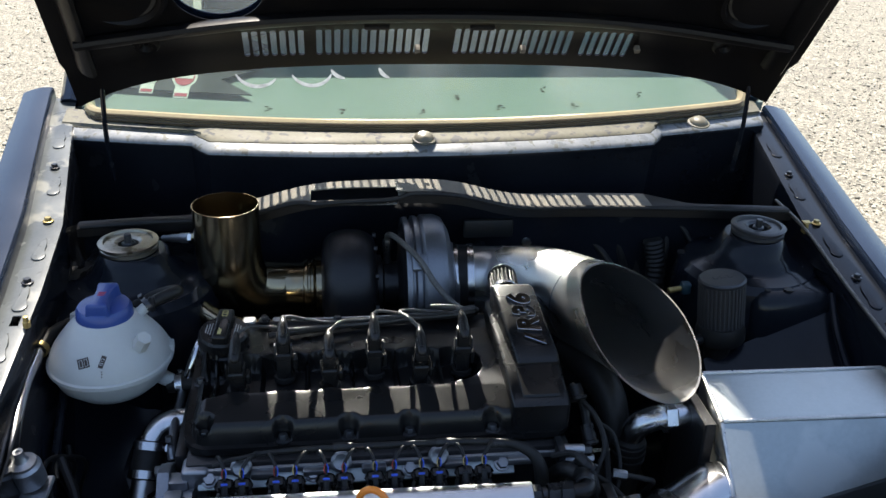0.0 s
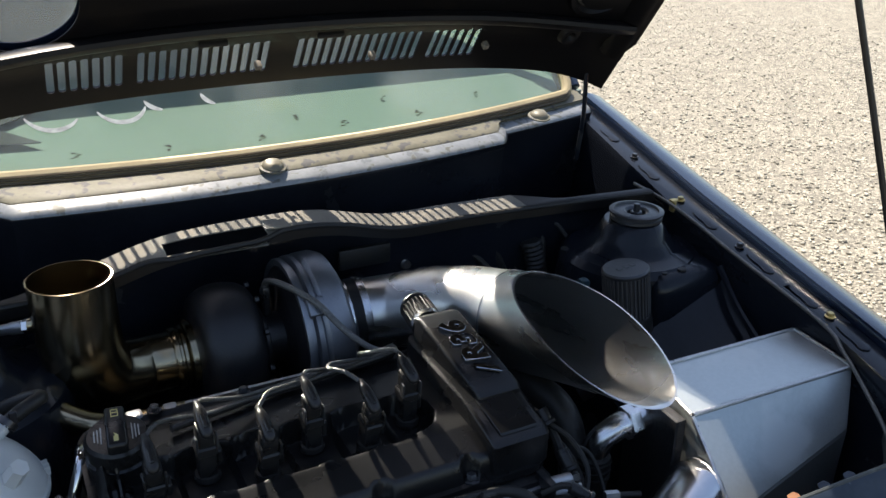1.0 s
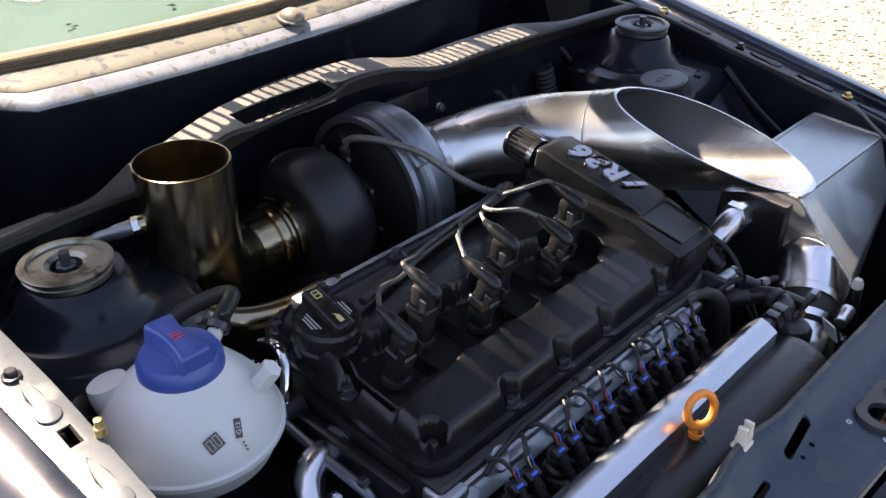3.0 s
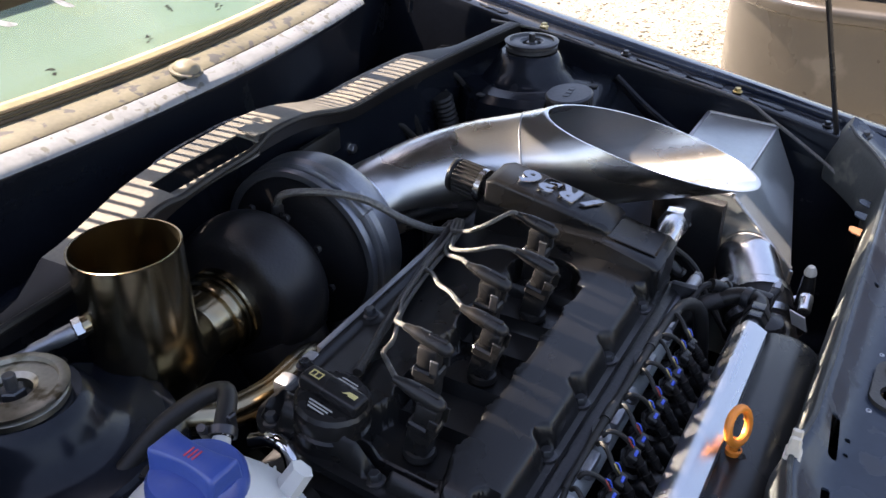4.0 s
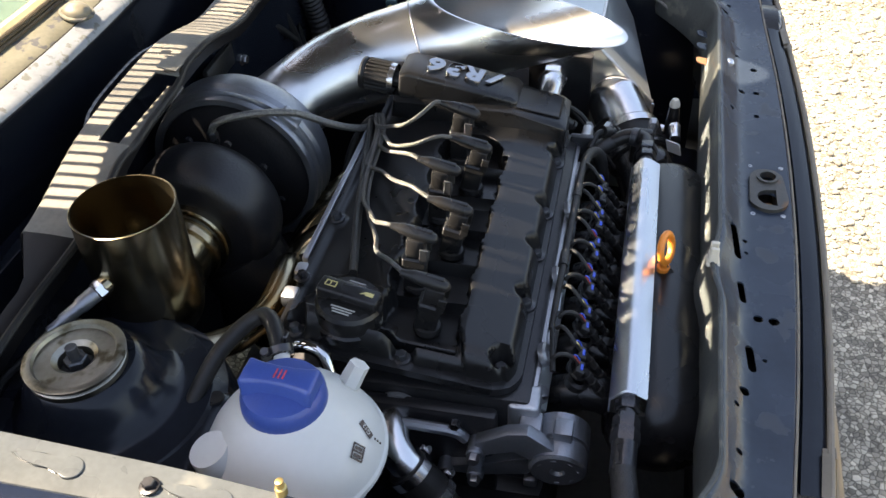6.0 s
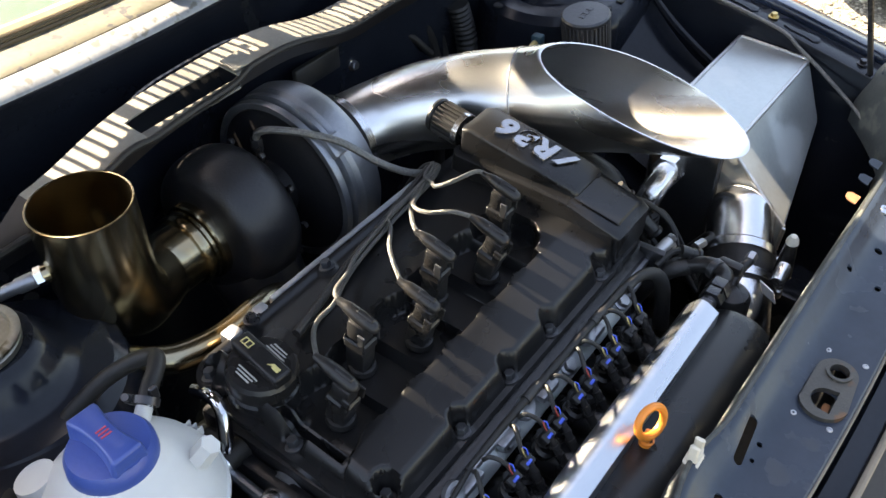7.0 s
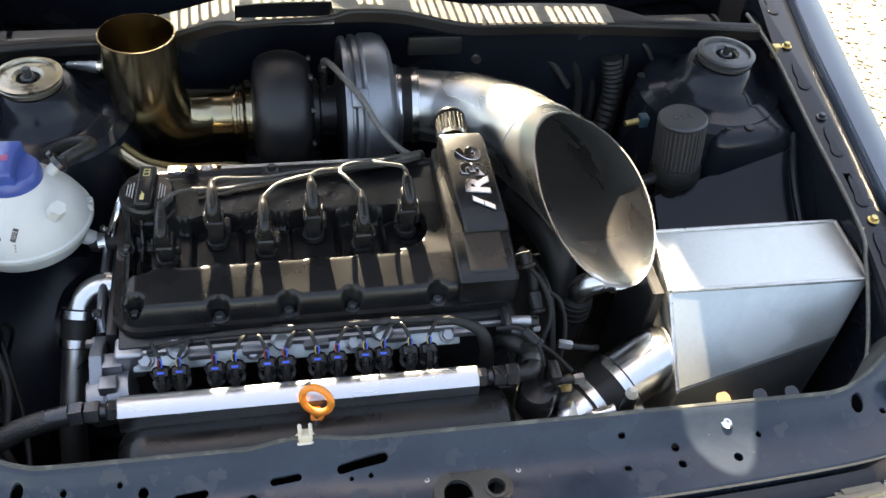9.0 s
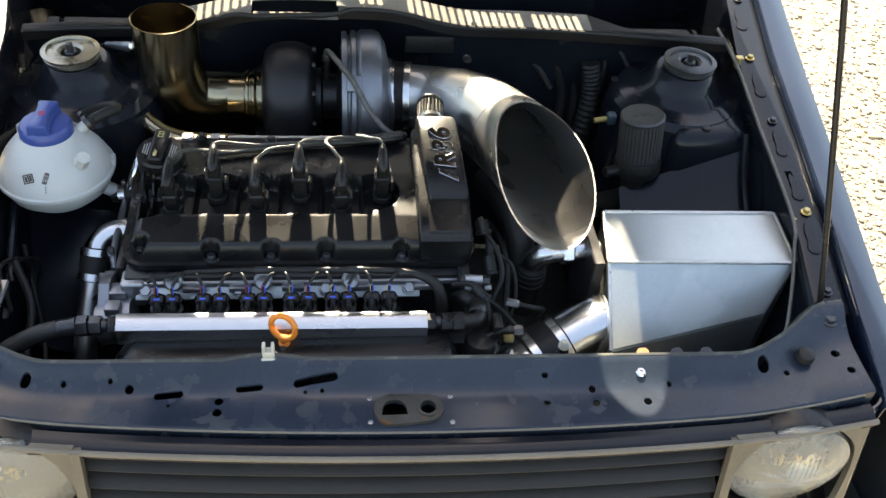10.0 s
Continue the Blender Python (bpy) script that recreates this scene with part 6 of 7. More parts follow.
def tank_details():
    t = bpy.data.objects["expansion_tank"]
    c = Vector((-0.520, 1.104, 0.779))

    def on(az, el, r=0.0):
        """A flat spot on the bulge: azimuth from the front, and height."""
        prof = [(0.0136, 0.0801), (0.0243, 0.0747), (0.0349, 0.0674), (0.0475, 0.057), (0.059, 0.0453)]
        rad = float(np.interp(el, [p[0] for p in prof], [p[1] for p in prof])) + 0.0006
        a = radians(az)
        p = c + Vector((math.sin(a) * rad, -math.cos(a) * rad, el))
        nrm = Vector((math.sin(a), -math.cos(a), 0.75)).normalized()
        x = Vector((math.cos(a), math.sin(a), 0))
        y = nrm.cross(x)
        return Matrix(((x.x, y.x, nrm.x, p.x), (x.y, y.y, nrm.y, p.y), (x.z, y.z, nrm.z, p.z), (0, 0, 0, 1)))
    m = on(-9.3, 0.0335) @ pose(0, 0, 0, 0, 0, 18) @ Matrix.Diagonal((1.35, 1.35, 1, 1))
    for x0, x1, y0, y1 in ((-0.011, 0, -0.005, -0.004), (-0.011, 0, 0.004, 0.005), (-0.011, -0.010, -0.005, 0.005), (-0.0058, -0.0048, -0.005, 0.005), (-0.001, 0, -0.005, 0.005), (-0.009, -0.007, -0.003, 0.003), (-0.004, -0.002, -0.003, 0.003)):
        part("book_print", block(x0, x1, y0, y1, 0, 0.0006, 0), PRINT, t, m=m)
    m2 = on(5, 0.033) @ pose(0, 0, 0, 0, 0, 68)
    part("grade_print", block(-0.0085, 0.0085, -0.0032, 0.0032, 0, 0.0006, 0), PRINT, t, m=m2)
    lettering("G12", 0.0062, TANK, t, m2 @ Matrix.Translation((0, 0, 0.0006)), "white printed grade")
    m3 = on(4, 0.022)
    for k in range(3):
        part("dot_print", block(-0.0008, 0.0008, -0.0008 - 0.0035 * k, 0.0008 - 0.0035 * k, 0, 0.0008, 0), PRINT, t, m=m3)
    cap = bpy.data.objects["screw_cap"]
    for k in range(3):
        part("warning_print", block(-0.005, 0.005, -0.006 + 0.004 * k, -0.0045 + 0.004 * k, 0, 0.0006, 0), REDPRINT, cap, m=Matrix.Translation(c + Vector((0, 0, 0.100))) @ pose(0, 0, 0, 0, 0, -3))
    body = bpy.data.objects["tank_body"]
    for k in range(3):
        part("rib", block(0.074, 0.087, -0.001, 0.001, 0.002, 0.013, 0.0006, 1), TANK, body, m=Matrix.Translation(c) @ pose(0, 0, 0, 0, 0, 2 + 5 * k))


tank_details()


def cooler_pipes():
    p = thing("cooler_outlet_pipe", "polished aluminium outlet with black coupler and clamps", "metal pipe")
    P = [(0.302, 0.8585, 0.6755), (0.290, 0.858, 0.675), (0.265, 0.847, 0.668), (0.233, 0.833, 0.657)]
    part("outlet", tube(P, 0.0435, 36, 6), POLISHED, p)
    q = Vector(P[-1])
    d = (q - Vector(P[-2])).normalized()
    part("coupler", tube([q - d * 0.006, q + d * 0.025, q + d * 0.055], 0.0465, 36, 2), RUBBER, p)
    for t in (0.003, 0.046):
        clamp(q + d * t, d, 0.0465, 0.012, p)
    part("inlet", tube([q + d * 0.05, q + d * 0.085, q + d * 0.12 + Vector((0, 0, -0.015))], 0.0435, 36, 4), POLISHED, p)
    part("weld_seam", lathe([(0.0435, -0.003), (0.0448, -0.001), (0.0448, 0.001), (0.0435, 0.003)], 40, True), WELD, p, m=aim((0.2995, 0.858, 0.675), (0.2, 0.858, 0.675)))
    s = thing("pressure_sensor", "white-capped black pressure sensor", "sensor")
    u = Vector((0.216, 0.771, 0.711))
    part("cap", lathe([(0.0065, 0), (0.008, 0.002), (0.0075, 0.007), (0.0045, 0.013), (0, 0.014)], 12), WHITE, s, m=Matrix.Translation(u + Vector((0, 0, 0.012))))
    part("body", tube([u + Vector((0, 0, 0.014)), u, u + Vector((0, 0, -0.04))], [0.007, 0.009, 0.012], 14, 2), BLACK, s)
    part("chrome_base", lathe([(0.007, 0), (0.009, 0.002), (0.009, 0.012), (0.008, 0.014), (0.008, 0.03), (0, 0.03)], 20), POLISHED, s, m=aim((0.200, 0.768, 0.700), (0.15, 0.764, 0.692)))
    lb = thing("paper_label", "small white label tag beside the plenum", "label")
    part("tag", block(-0.011, 0.011, -0.0008, 0.0008, -0.014, 0.014, 0), STICKER, lb, m=pose(0.146, 0.768, 0.697, -24, 0, 62))
    v = thing("diverter_valve", "black diverter valve beside the plenum", "valve")
    part("body", lathe([(0.012, -0.04), (0.024, -0.03), (0.024, -0.004), (0.02, 0.002), (0.01, 0.005), (0, 0.006)], 24), BLACK, v, m=pose(0.105, 0.80, 0.71))
    part("bracket", block(0.12, 0.135, 0.80, 0.83, 0.68, 0.735, 0.004), BLACK, v)
    part("nipple", tube([(0.115, 0.805, 0.712), (0.135, 0.803, 0.725), (0.15, 0.80, 0.728)], 0.006, 12, 4), BLACK, v)
    part("hose_screw", hexagon((0.15, 0.80, 0.728), (0.162, 0.80, 0.73), 0.007), BOLT, v)
    part("brass_plug", hexagon((0.142, 0.812, 0.70), (0.152, 0.808, 0.704), 0.008), BRASS, v)
    # small elbow into the cooler's end tank
    e = thing("vent_elbow", "polished metal elbow with a ribbed black hose", "metal pipe")
    E = [(0.305, 0.960, 0.731), (0.27, 0.959, 0.733), (0.236, 0.958, 0.732), (0.213, 0.961, 0.716), (0.207, 0.966, 0.690)]
    part("elbow", tube(E, 0.0175, 20, 8), POLISHED, e)
    hexagon_nut = hexagon((0.247, 0.9585, 0.733), (0.265, 0.959, 0.733), 0.0225)
    part("union_nut", hexagon_nut, POLISHED, e)
    bm = tube([(0.2075, 0.966, 0.692), (0.207, 0.967, 0.66), (0.203, 0.965, 0.60)], 0.0225, 20, 3)
    for k in range(3):
        z = 0.684 - 0.011 * k
        join(bm, lathe([(0.0225, -0.003), (0.025, -0.002), (0.025, 0.002), (0.0225, 0.003)], 24, True), pose(0.2073, 0.9665, z))
    part("ribbed_hose", bm, RUBBER, e)
    # narrow end tank of the cooler facing the engine
    ic = bpy.data.objects["intercooler"]
    bm = solid([(0.0, 0.0), (0.10, 0.0), (0.10, 0.235), (0.0, 0.235)], 0.016, 0.002, 1)
    part("end_tank", bm, DARKMETAL, ic, m=Matrix(((0, 0, -1, 0.2995), (1, 0, 0, 0.900), (0, 1, 0, 0.525), (0, 0, 0, 1))))


cooler_pipes()


def filter_right():
    f = thing("crankcase_filter", "grey pleated cone air filter with a dull metal top", "air filter")
    c = Vector((0.424, 1.181, 0.746))
    lean = pose(0, 0, 0, -4, -6)
    bm = lathe([(0.0, 0.0), (0.0345, 0.0), (0.034, 0.076), (0, 0.076)], 40)
    for k in range(34):
        a = k * 2 * math.pi / 34
        join(bm, block(0.0335, 0.0375, -0.0015, 0.0015, 0.004, 0.076, 0.0008, 1), pose(0, 0, 0, 0, 0, math.degrees(a)))
    part("pleats", bm, FILTER, f, m=Matrix.Translation(c) @ lean)
    part("top_cap", lathe([(0, 0.0755), (0.0365, 0.0755), (0.0375, 0.0775), (0.0375, 0.081), (0.035, 0.0838), (0, 0.0842)], 40), DULLZINC, f, m=Matrix.Translation(c) @ lean)
    for k in range(3):
        part("moulded_mark", block(-0.016 + 0.012 * k, -0.007 + 0.012 * k, -0.005, 0.005, 0.0835, 0.0848, 0.001, 1), DULLZINC, f, m=Matrix.Translation(c) @ lean)
    part("base_boot", lathe([(0, -0.03), (0.036, -0.03), (0.04, -0.024), (0.04, -0.008), (0.037, 0.002), (0.033, 0.004)], 36), RUBBER, f, m=Matrix.Translation(c) @ lean)
    part("neck", tube([c + Vector((0, 0, -0.028)), c + Vector((0.0, 0.0, -0.09)), c + Vector((-0.06, 0.03, -0.14))], 0.022, 16, 5), RUBBER, f)
    part("side_pipe", tube([c + Vector((-0.036, -0.012, -0.02)), c + Vector((-0.06, -0.02, -0.02))], 0.009, 12, 2), BLACK, f)


filter_right()


def rear_lines():
    h = thing("brake_and_heater_lines", "black hoses and lines hanging on the bulkhead", "hoses")
    ways = [([(0.30, 1.43, 0.84), (0.315, 1.42, 0.79), (0.335, 1.41, 0.72), (0.33, 1.40, 0.62), (0.30, 1.38, 0.5)], 0.009),
            ([(0.325, 1.435, 0.84), (0.345, 1.42, 0.79), (0.362, 1.41, 0.70), (0.355, 1.40, 0.6)], 0.007),
            ([(0.12, 1.43, 0.79), (0.2, 1.425, 0.80), (0.27, 1.42, 0.785), (0.31, 1.40, 0.74)], 0.006),
            ([(0.40, 1.42, 0.84), (0.405, 1.40, 0.78), (0.395, 1.385, 0.70)], 0.005),
            ([(0.40, 1.42, 0.84), (0.43, 1.40, 0.82), (0.45, 1.385, 0.79)], 0.004),
            ([(0.05, 1.42, 0.69), (0.15, 1.41, 0.70), (0.25, 1.39, 0.69), (0.36, 1.37, 0.66)], 0.012)]
    for pts, r in ways:
        part("hose", tube(pts, r, 10, 8), RUBBER, h)
    v = thing("ribbed_hose", "black convoluted heater hose", "hose")
    pts = spline([(0.375, 1.395, 0.80), (0.385, 1.385, 0.74), (0.375, 1.37, 0.66), (0.35, 1.35, 0.58)], 14)
    part("hose", tube(pts, [0.019 if k % 2 else 0.0165 for k in range(len(pts))], 14, 0), RUBBER, v)
    b = thing("bulkhead_bolt", "zinc bolt in the bulkhead", "bolt")
    part("head", bolt_mesh(0.007, 0.01, 1.4), BOLT, b, m=pose(0.148, 1.424, 0.79, 90))
    s = thing("bulkhead_pad", "black oval sound pad on the bulkhead", "sound pad")
    part("pad", block(0.03, 0.12, 1.418, 1.428, 0.80, 0.835, 0.004), RUBBER, s)
    m = thing("vacuum_connector", "blue-grey vacuum connector on a bracket", "connector")
    part("body", block(0.377, 0.393, 1.240, 1.258, 0.768, 0.788, 0.004), TEAL, m)
    part("stem", pipe_between((0.377, 1.249, 0.777), (0.354, 1.246, 0.775), 0.005), BRASS, m)


rear_lines()


def manifold():
    m = thing("exhaust_manifold", "heat-tinted tubular exhaust manifold", "exhaust manifold")
    part("collector", tube([(-0.412, 1.25, 0.768), (-0.398, 1.236, 0.763), (-0.37, 1.218, 0.756), (-0.32, 1.206, 0.752), (-0.25, 1.212, 0.745), (-0.2, 1.24, 0.70)], 0.016, 18, 8), HEAT, m)
    for i in range(6):
        x = CYL[i]
        part("runner", tube([(x, 1.165, 0.70), (x + 0.01, 1.205, 0.705), (x * 0.6 - 0.08, 1.24, 0.68), (-0.18, 1.262, 0.64)], 0.021, 14, 6), HEAT, m)
    e = thing("lifting_eye", "bright cast lifting eye behind the valve cover", "metal bracket")
    part("eye", block(-0.342, -0.322, 1.166, 1.184, 0.772, 0.790, 0.004), CAST, e)
    part("tab", block(-0.298, -0.280, 1.168, 1.184, 0.772, 0.788, 0.004), CAST, e)
    part("bolt", bolt_mesh(0.006, 0.008), BLACKBOLT, e, m=pose(-0.309, 1.168, 0.79))
    part("long_rail", block(-0.27, 0.0, 1.176, 1.184, 0.772, 0.784, 0.002), CAST, e)


manifold()


# ---- small fittings on the lock panel ----
def lock_details():
    l = thing("bonnet_lock_plate", "worn oval bonnet lock plate with rusty edges", "lock plate")
    k = 24
    oval = []
    for s in range(2 * k):
        a = 2 * math.pi * s / (2 * k)
        r = 0.024 if math.cos(a) < 0 else 0.021
        oval.append(((0.021 if math.cos(a) > 0 else -0.021) + r * math.cos(a), r * math.sin(a)))
    ob = part("plate", solid(oval, 0.006, 0.0022, 2), WORN, l, m=pose(-0.008, 0.6545, 0.7445, 0, 0, 1))
    half = [(0.0155 * math.cos(a), 0.0155 * math.sin(a)) for a in np.linspace(0.25, math.pi - 0.25, 10)] + [(-0.0165, -0.008), (0.0165, -0.008)]
    cut(ob, [join(None, solid(half, 0.06), pose(-0.027, 0.6525, 0.72)), join(None, lathe([(0, -0.03), (0.010, -0.03), (0.010, 0.03), (0, 0.03)], 20), pose(0.015, 0.6535, 0.745))])
    part("latch_rim", lathe([(0.010, 0.004), (0.0135, 0.005), (0.0135, 0.0085), (0.010, 0.0085)], 24, True), WORN, l, m=pose(0.015, 0.6535, 0.7445))
    part("catch", block(-0.035, -0.015, 0.6465, 0.6545, 0.728, 0.734, 0.002), RUST, l)
    for x, y in ((-0.0575, 0.674), (0.045, 0.6735), (0.0445, 0.6345), (-0.0575, 0.638)):
        r = thing("rivet", "small bright rivet in the lock panel", "rivet", "lock plate rivets")
        part("head", lathe([(0.0045, 0), (0.004, 0.001), (0.002, 0.0013), (0.0018, 0.0004), (0, 0.0004)], 16), CAST, r, m=pose(x, y, 0.7455) @ Matrix.Diagonal((0.75, 0.75, 0.9, 1)))
    b = thing("panel_bolt", "bright socket bolt on the lock panel", "bolt")
    part("head", lathe([(0.009, 0), (0.009, 0.004), (0.0065, 0.0065), (0.003, 0.0065), (0.003, 0.004), (0, 0.004)], 18), CHROME, b, m=pose(0.2995, 0.6955, 0.7565, 14) @ Matrix.Diagonal((0.8, 0.8, 0.8, 1)))
    b = thing("panel_bolt", "dark hexagon bolt at the panel's corner", "bolt")
    part("head", bolt_mesh(0.0075, 0.008, 1.5), DULLZINC, b, m=pose(0.585, 0.762, 0.7765))
    d = thing("rubber_buffer", "round black rubber bonnet buffer", "rubber buffer", "bonnet buffers")
    part("buffer", lathe([(0.0165, 0), (0.0165, 0.008), (0.014, 0.014), (0.007, 0.017), (0, 0.0175)], 24), RUBBER, d, m=pose(0.531, 0.709, 0.7635, 8) @ Matrix.Diagonal((0.75, 0.75, 0.75, 1)))
    copy_thing(d, Matrix.Translation((-1.06, 0.01, 0)))
    for x, mat in ((0.315, RUST), (0.363, SLAM), (0.405, SLAM)):
        t = thing("loose_tab", "bent metal tab behind the lock panel", "metal tab", "tabs behind the lock panel")
        bm = solid([(-0.014, 0), (0.014, 0), (0.012, 0.018), (0.006, 0.024), (-0.008, 0.022), (-0.013, 0.014)], 0.002, 0.0006, 1)
        part("tab", bm, mat, t, m=pose(x, slam_rear(x) + 0.016, 0.746 + lift(x), 12, 0, -4) @ Matrix.Diagonal((0.7, 0.7, 1, 1)))


lock_details()


# ---- cables and the stay ----
def stay_and_cables():
    s = thing("bonnet_stay", "thin black steel bonnet stay", "bonnet stay")
    part("rod", tube([(0.597, 0.797, 0.742), (0.511, 0.889, 1.15), (0.366, 1.046, 1.813)], 0.0042, 10, 4), BLACK, s)
    part("foot", block(0.588, 0.606, 0.788, 0.806, 0.735, 0.752, 0.003), BLACK, s)
    c = thing("release_cable", "thin black bonnet release cable along the wing", "cable")
    part("cable", tube([(0.612, 1.42, 0.862), (0.612, 1.31, 0.856), (0.608, 1.15, 0.828), (0.602, 0.963, 0.797), (0.592, 0.91, 0.777), (0.574, 0.85, 0.750), (0.550, 0.79, 0.722), (0.52, 0.755, 0.70)], 0.003, 8, 8), BRAID, c)
    for x, y, z in ((0.614, 0.963, 0.789), (0.624, 1.320, 0.857)):
        k = thing("cable_clip", "yellow zinc cable clip on the inner wing", "clip", "cable clips")
        bm = block(-0.004, 0.004, -0.006, 0.006, -0.012, 0.008, 0.0015, 1)
        block(-0.006, 0.008, -0.006, 0.006, 0.007, 0.010, 0.001, 1, bm)
        part("clip", bm, BRASS, k, m=pose(x - 0.004, y, z - 0.004))
    w = thing("lamp_wiring", "black wiring behind the headlight", "wiring")
    part("lead", tube([(-0.56, 0.86, 0.66), (-0.53, 0.83, 0.62), (-0.53, 0.79, 0.54)], 0.005, 8, 6), RUBBER, w)
    part("lead", tube([(-0.57, 0.98, 0.70), (-0.545, 0.93, 0.655), (-0.55, 0.85, 0.60)], 0.006, 8, 6), RUBBER, w)
    vf = thing("wing_fitting", "bright ribbed metal fitting on a plate by the wing", "metal fitting")
    part("stem", lathe([(0.020, -0.03), (0.020, -0.004), (0.0165, 0.0), (0.0165, 0.004), (0.009, 0.007), (0.006, 0.012), (0.006, 0.022), (0.003, 0.022), (0.003, 0.018), (0, 0.018)], 24), CAST, vf, m=pose(-0.588, 0.905, 0.752, 8, -6))
    part("plate", block(-0.612, -0.560, 0.868, 0.925, 0.712, 0.718, 0.002, 1), CAST, vf)
    part("bolt", bolt_mesh(0.0065, 0.007, 1.4), BOLT, vf, m=pose(-0.606, 0.887, 0.718))


stay_and_cables()


# ---- closing the bay ----
def bay_closure():
    part("undertray", block(-0.62, 0.62, 0.60, 1.46, 0.255, 0.27, 0.002), UNDER, car)
    part("front_panel", block(-0.60, 0.60, 0.66, 0.672, 0.27, 0.70, 0.002), UNDER, car)
    r = thing("radiator", "black radiator with fine fins behind the grille", "radiator")
    part("core", block(-0.40, 0.25, 0.676, 0.70, 0.32, 0.655, 0.003), BLACK, r)
    for side in (-1, 1):
        part("end_tank", block((0.25 if side > 0 else -0.435), (0.285 if side > 0 else -0.40), 0.673, 0.703, 0.31, 0.66, 0.006), BLACK, r)
        part("chassis_leg", block(side * 0.45 - 0.045, side * 0.45 + 0.045, 0.70, 1.44, 0.38, 0.47, 0.01), BAY, car)
        bm = bmesh.new()
        arch = [(1.25 + 0.34 * math.cos(a), 0.30 + 0.34 * math.sin(a)) for a in np.linspace(0.15, math.pi - 0.15, 20)]
        rows = [[bm.verts.new((side * x, y, z)) for y, z in arch] for x in (0.38, 0.42, 0.64)]
        for p, q in zip(rows, rows[1:]):
            for j in range(19):
                bm.faces.new((p[j], p[j + 1], q[j + 1], q[j]))
        bm.faces.new(rows[0])
        part("wheelhouse", thick(bm, 0.003), BAY, car)
        part("lamp_bucket", lathe([(0.091, 0), (0.088, -0.05), (0.065, -0.095), (0.03, -0.11), (0, -0.11)], 28), BLACK, car, m=pose(side * 0.497, 0.625, 0.655, 84))


bay_closure()


# ---- wiring and fittings at the engine's timing end ----
def end_wiring():
    w = thing("sensor_wiring", "black sensor wiring with plugs beside the engine", "wiring loom")
    ways = [([(0.118, 0.985, 0.775), (0.128, 0.965, 0.765), (0.132, 0.94, 0.74), (0.128, 0.92, 0.70), (0.115, 0.90, 0.64)], 0.006),
            ([(0.125, 0.955, 0.772), (0.14, 0.93, 0.76), (0.146, 0.90, 0.735), (0.13, 0.875, 0.70), (0.135, 0.85, 0.66)], 0.0035),
            ([(0.146, 0.93, 0.75), (0.165, 0.92, 0.735), (0.17, 0.895, 0.70), (0.155, 0.86, 0.66)], 0.003),
            ([(0.07, 0.885, 0.735), (0.095, 0.875, 0.745), (0.115, 0.855, 0.735), (0.12, 0.83, 0.715)], 0.004),
            ([(0.08, 0.89, 0.71), (0.11, 0.88, 0.715), (0.14, 0.865, 0.705), (0.165, 0.84, 0.69)], 0.0035),
            ([(0.15, 1.06, 0.70), (0.16, 1.00, 0.715), (0.165, 0.95, 0.70), (0.16, 0.90, 0.66)], 0.005)]
    for pts, r in ways:
        part("lead", tube(pts, r, 8, 8), RUBBER, w)
    for at, to, r in (((0.118, 0.97, 0.785), (0.122, 0.955, 0.77), 0.010), ((0.13, 0.935, 0.745), (0.133, 0.915, 0.725), 0.009), ((0.10, 0.87, 0.745), (0.118, 0.852, 0.733), 0.008)):
        part("plug", tube([at, to], r, 12, 2), BLACK, w)
        part("plug_collar", lathe([(r, 0), (r * 1.25, 0.001), (r * 1.25, 0.005), (r, 0.006)], 14, True), BLACK, w, m=aim(to, at))
    f = thing("vacuum_valve", "small bright metal valve beside the valve cover", "valve")
    a = Vector((0.085, 0.893, 0.738))
    part("body", pipe_between(a, a + Vector((0.03, -0.002, 0)), 0.0075, 18), CAST, f)
    part("body", pipe_between(a + Vector((0.004, -0.001, -0.017)), a + Vector((0.03, -0.003, -0.017)), 0.0075, 18), CAST, f)
    part("tip", hexagon(a + Vector((0.034, -0.003, -0.014)), a + Vector((0.044, -0.003, -0.013)), 0.006), BOLT, f)
    part("nut", hexagon(a + Vector((0.03, -0.002, 0)), a + Vector((0.04, -0.002, 0)), 0.007), BLACKBOLT, f)
    part("bracket", block(a.x - 0.006, a.x + 0.004, a.y - 0.012, a.y + 0.02, a.z - 0.02, a.z + 0.008, 0.002), DULLZINC, f)
    g = thing("small_fitting", "small steel hose fitting in a thin line", "hose fitting")
    part("nut", hexagon((0.150, 0.868, 0.715), (0.168, 0.864, 0.713), 0.0065), BOLT, g)
    part("line", tube([(0.166, 0.8645, 0.713), (0.19, 0.862, 0.708), (0.21, 0.875, 0.69), (0.21, 0.90, 0.65)], 0.0038, 10, 6), RUBBER, g)
    d = thing("air_duct", "dusty black duct lying under the intake horn", "air duct")
    part("duct", tube([(0.155, 1.13, 0.735), (0.175, 1.07, 0.742), (0.19, 1.02, 0.725), (0.195, 0.99, 0.67)], [0.03, 0.032, 0.03, 0.028], 18, 6, flat=0.8), RUBBER, d)


end_wiring()


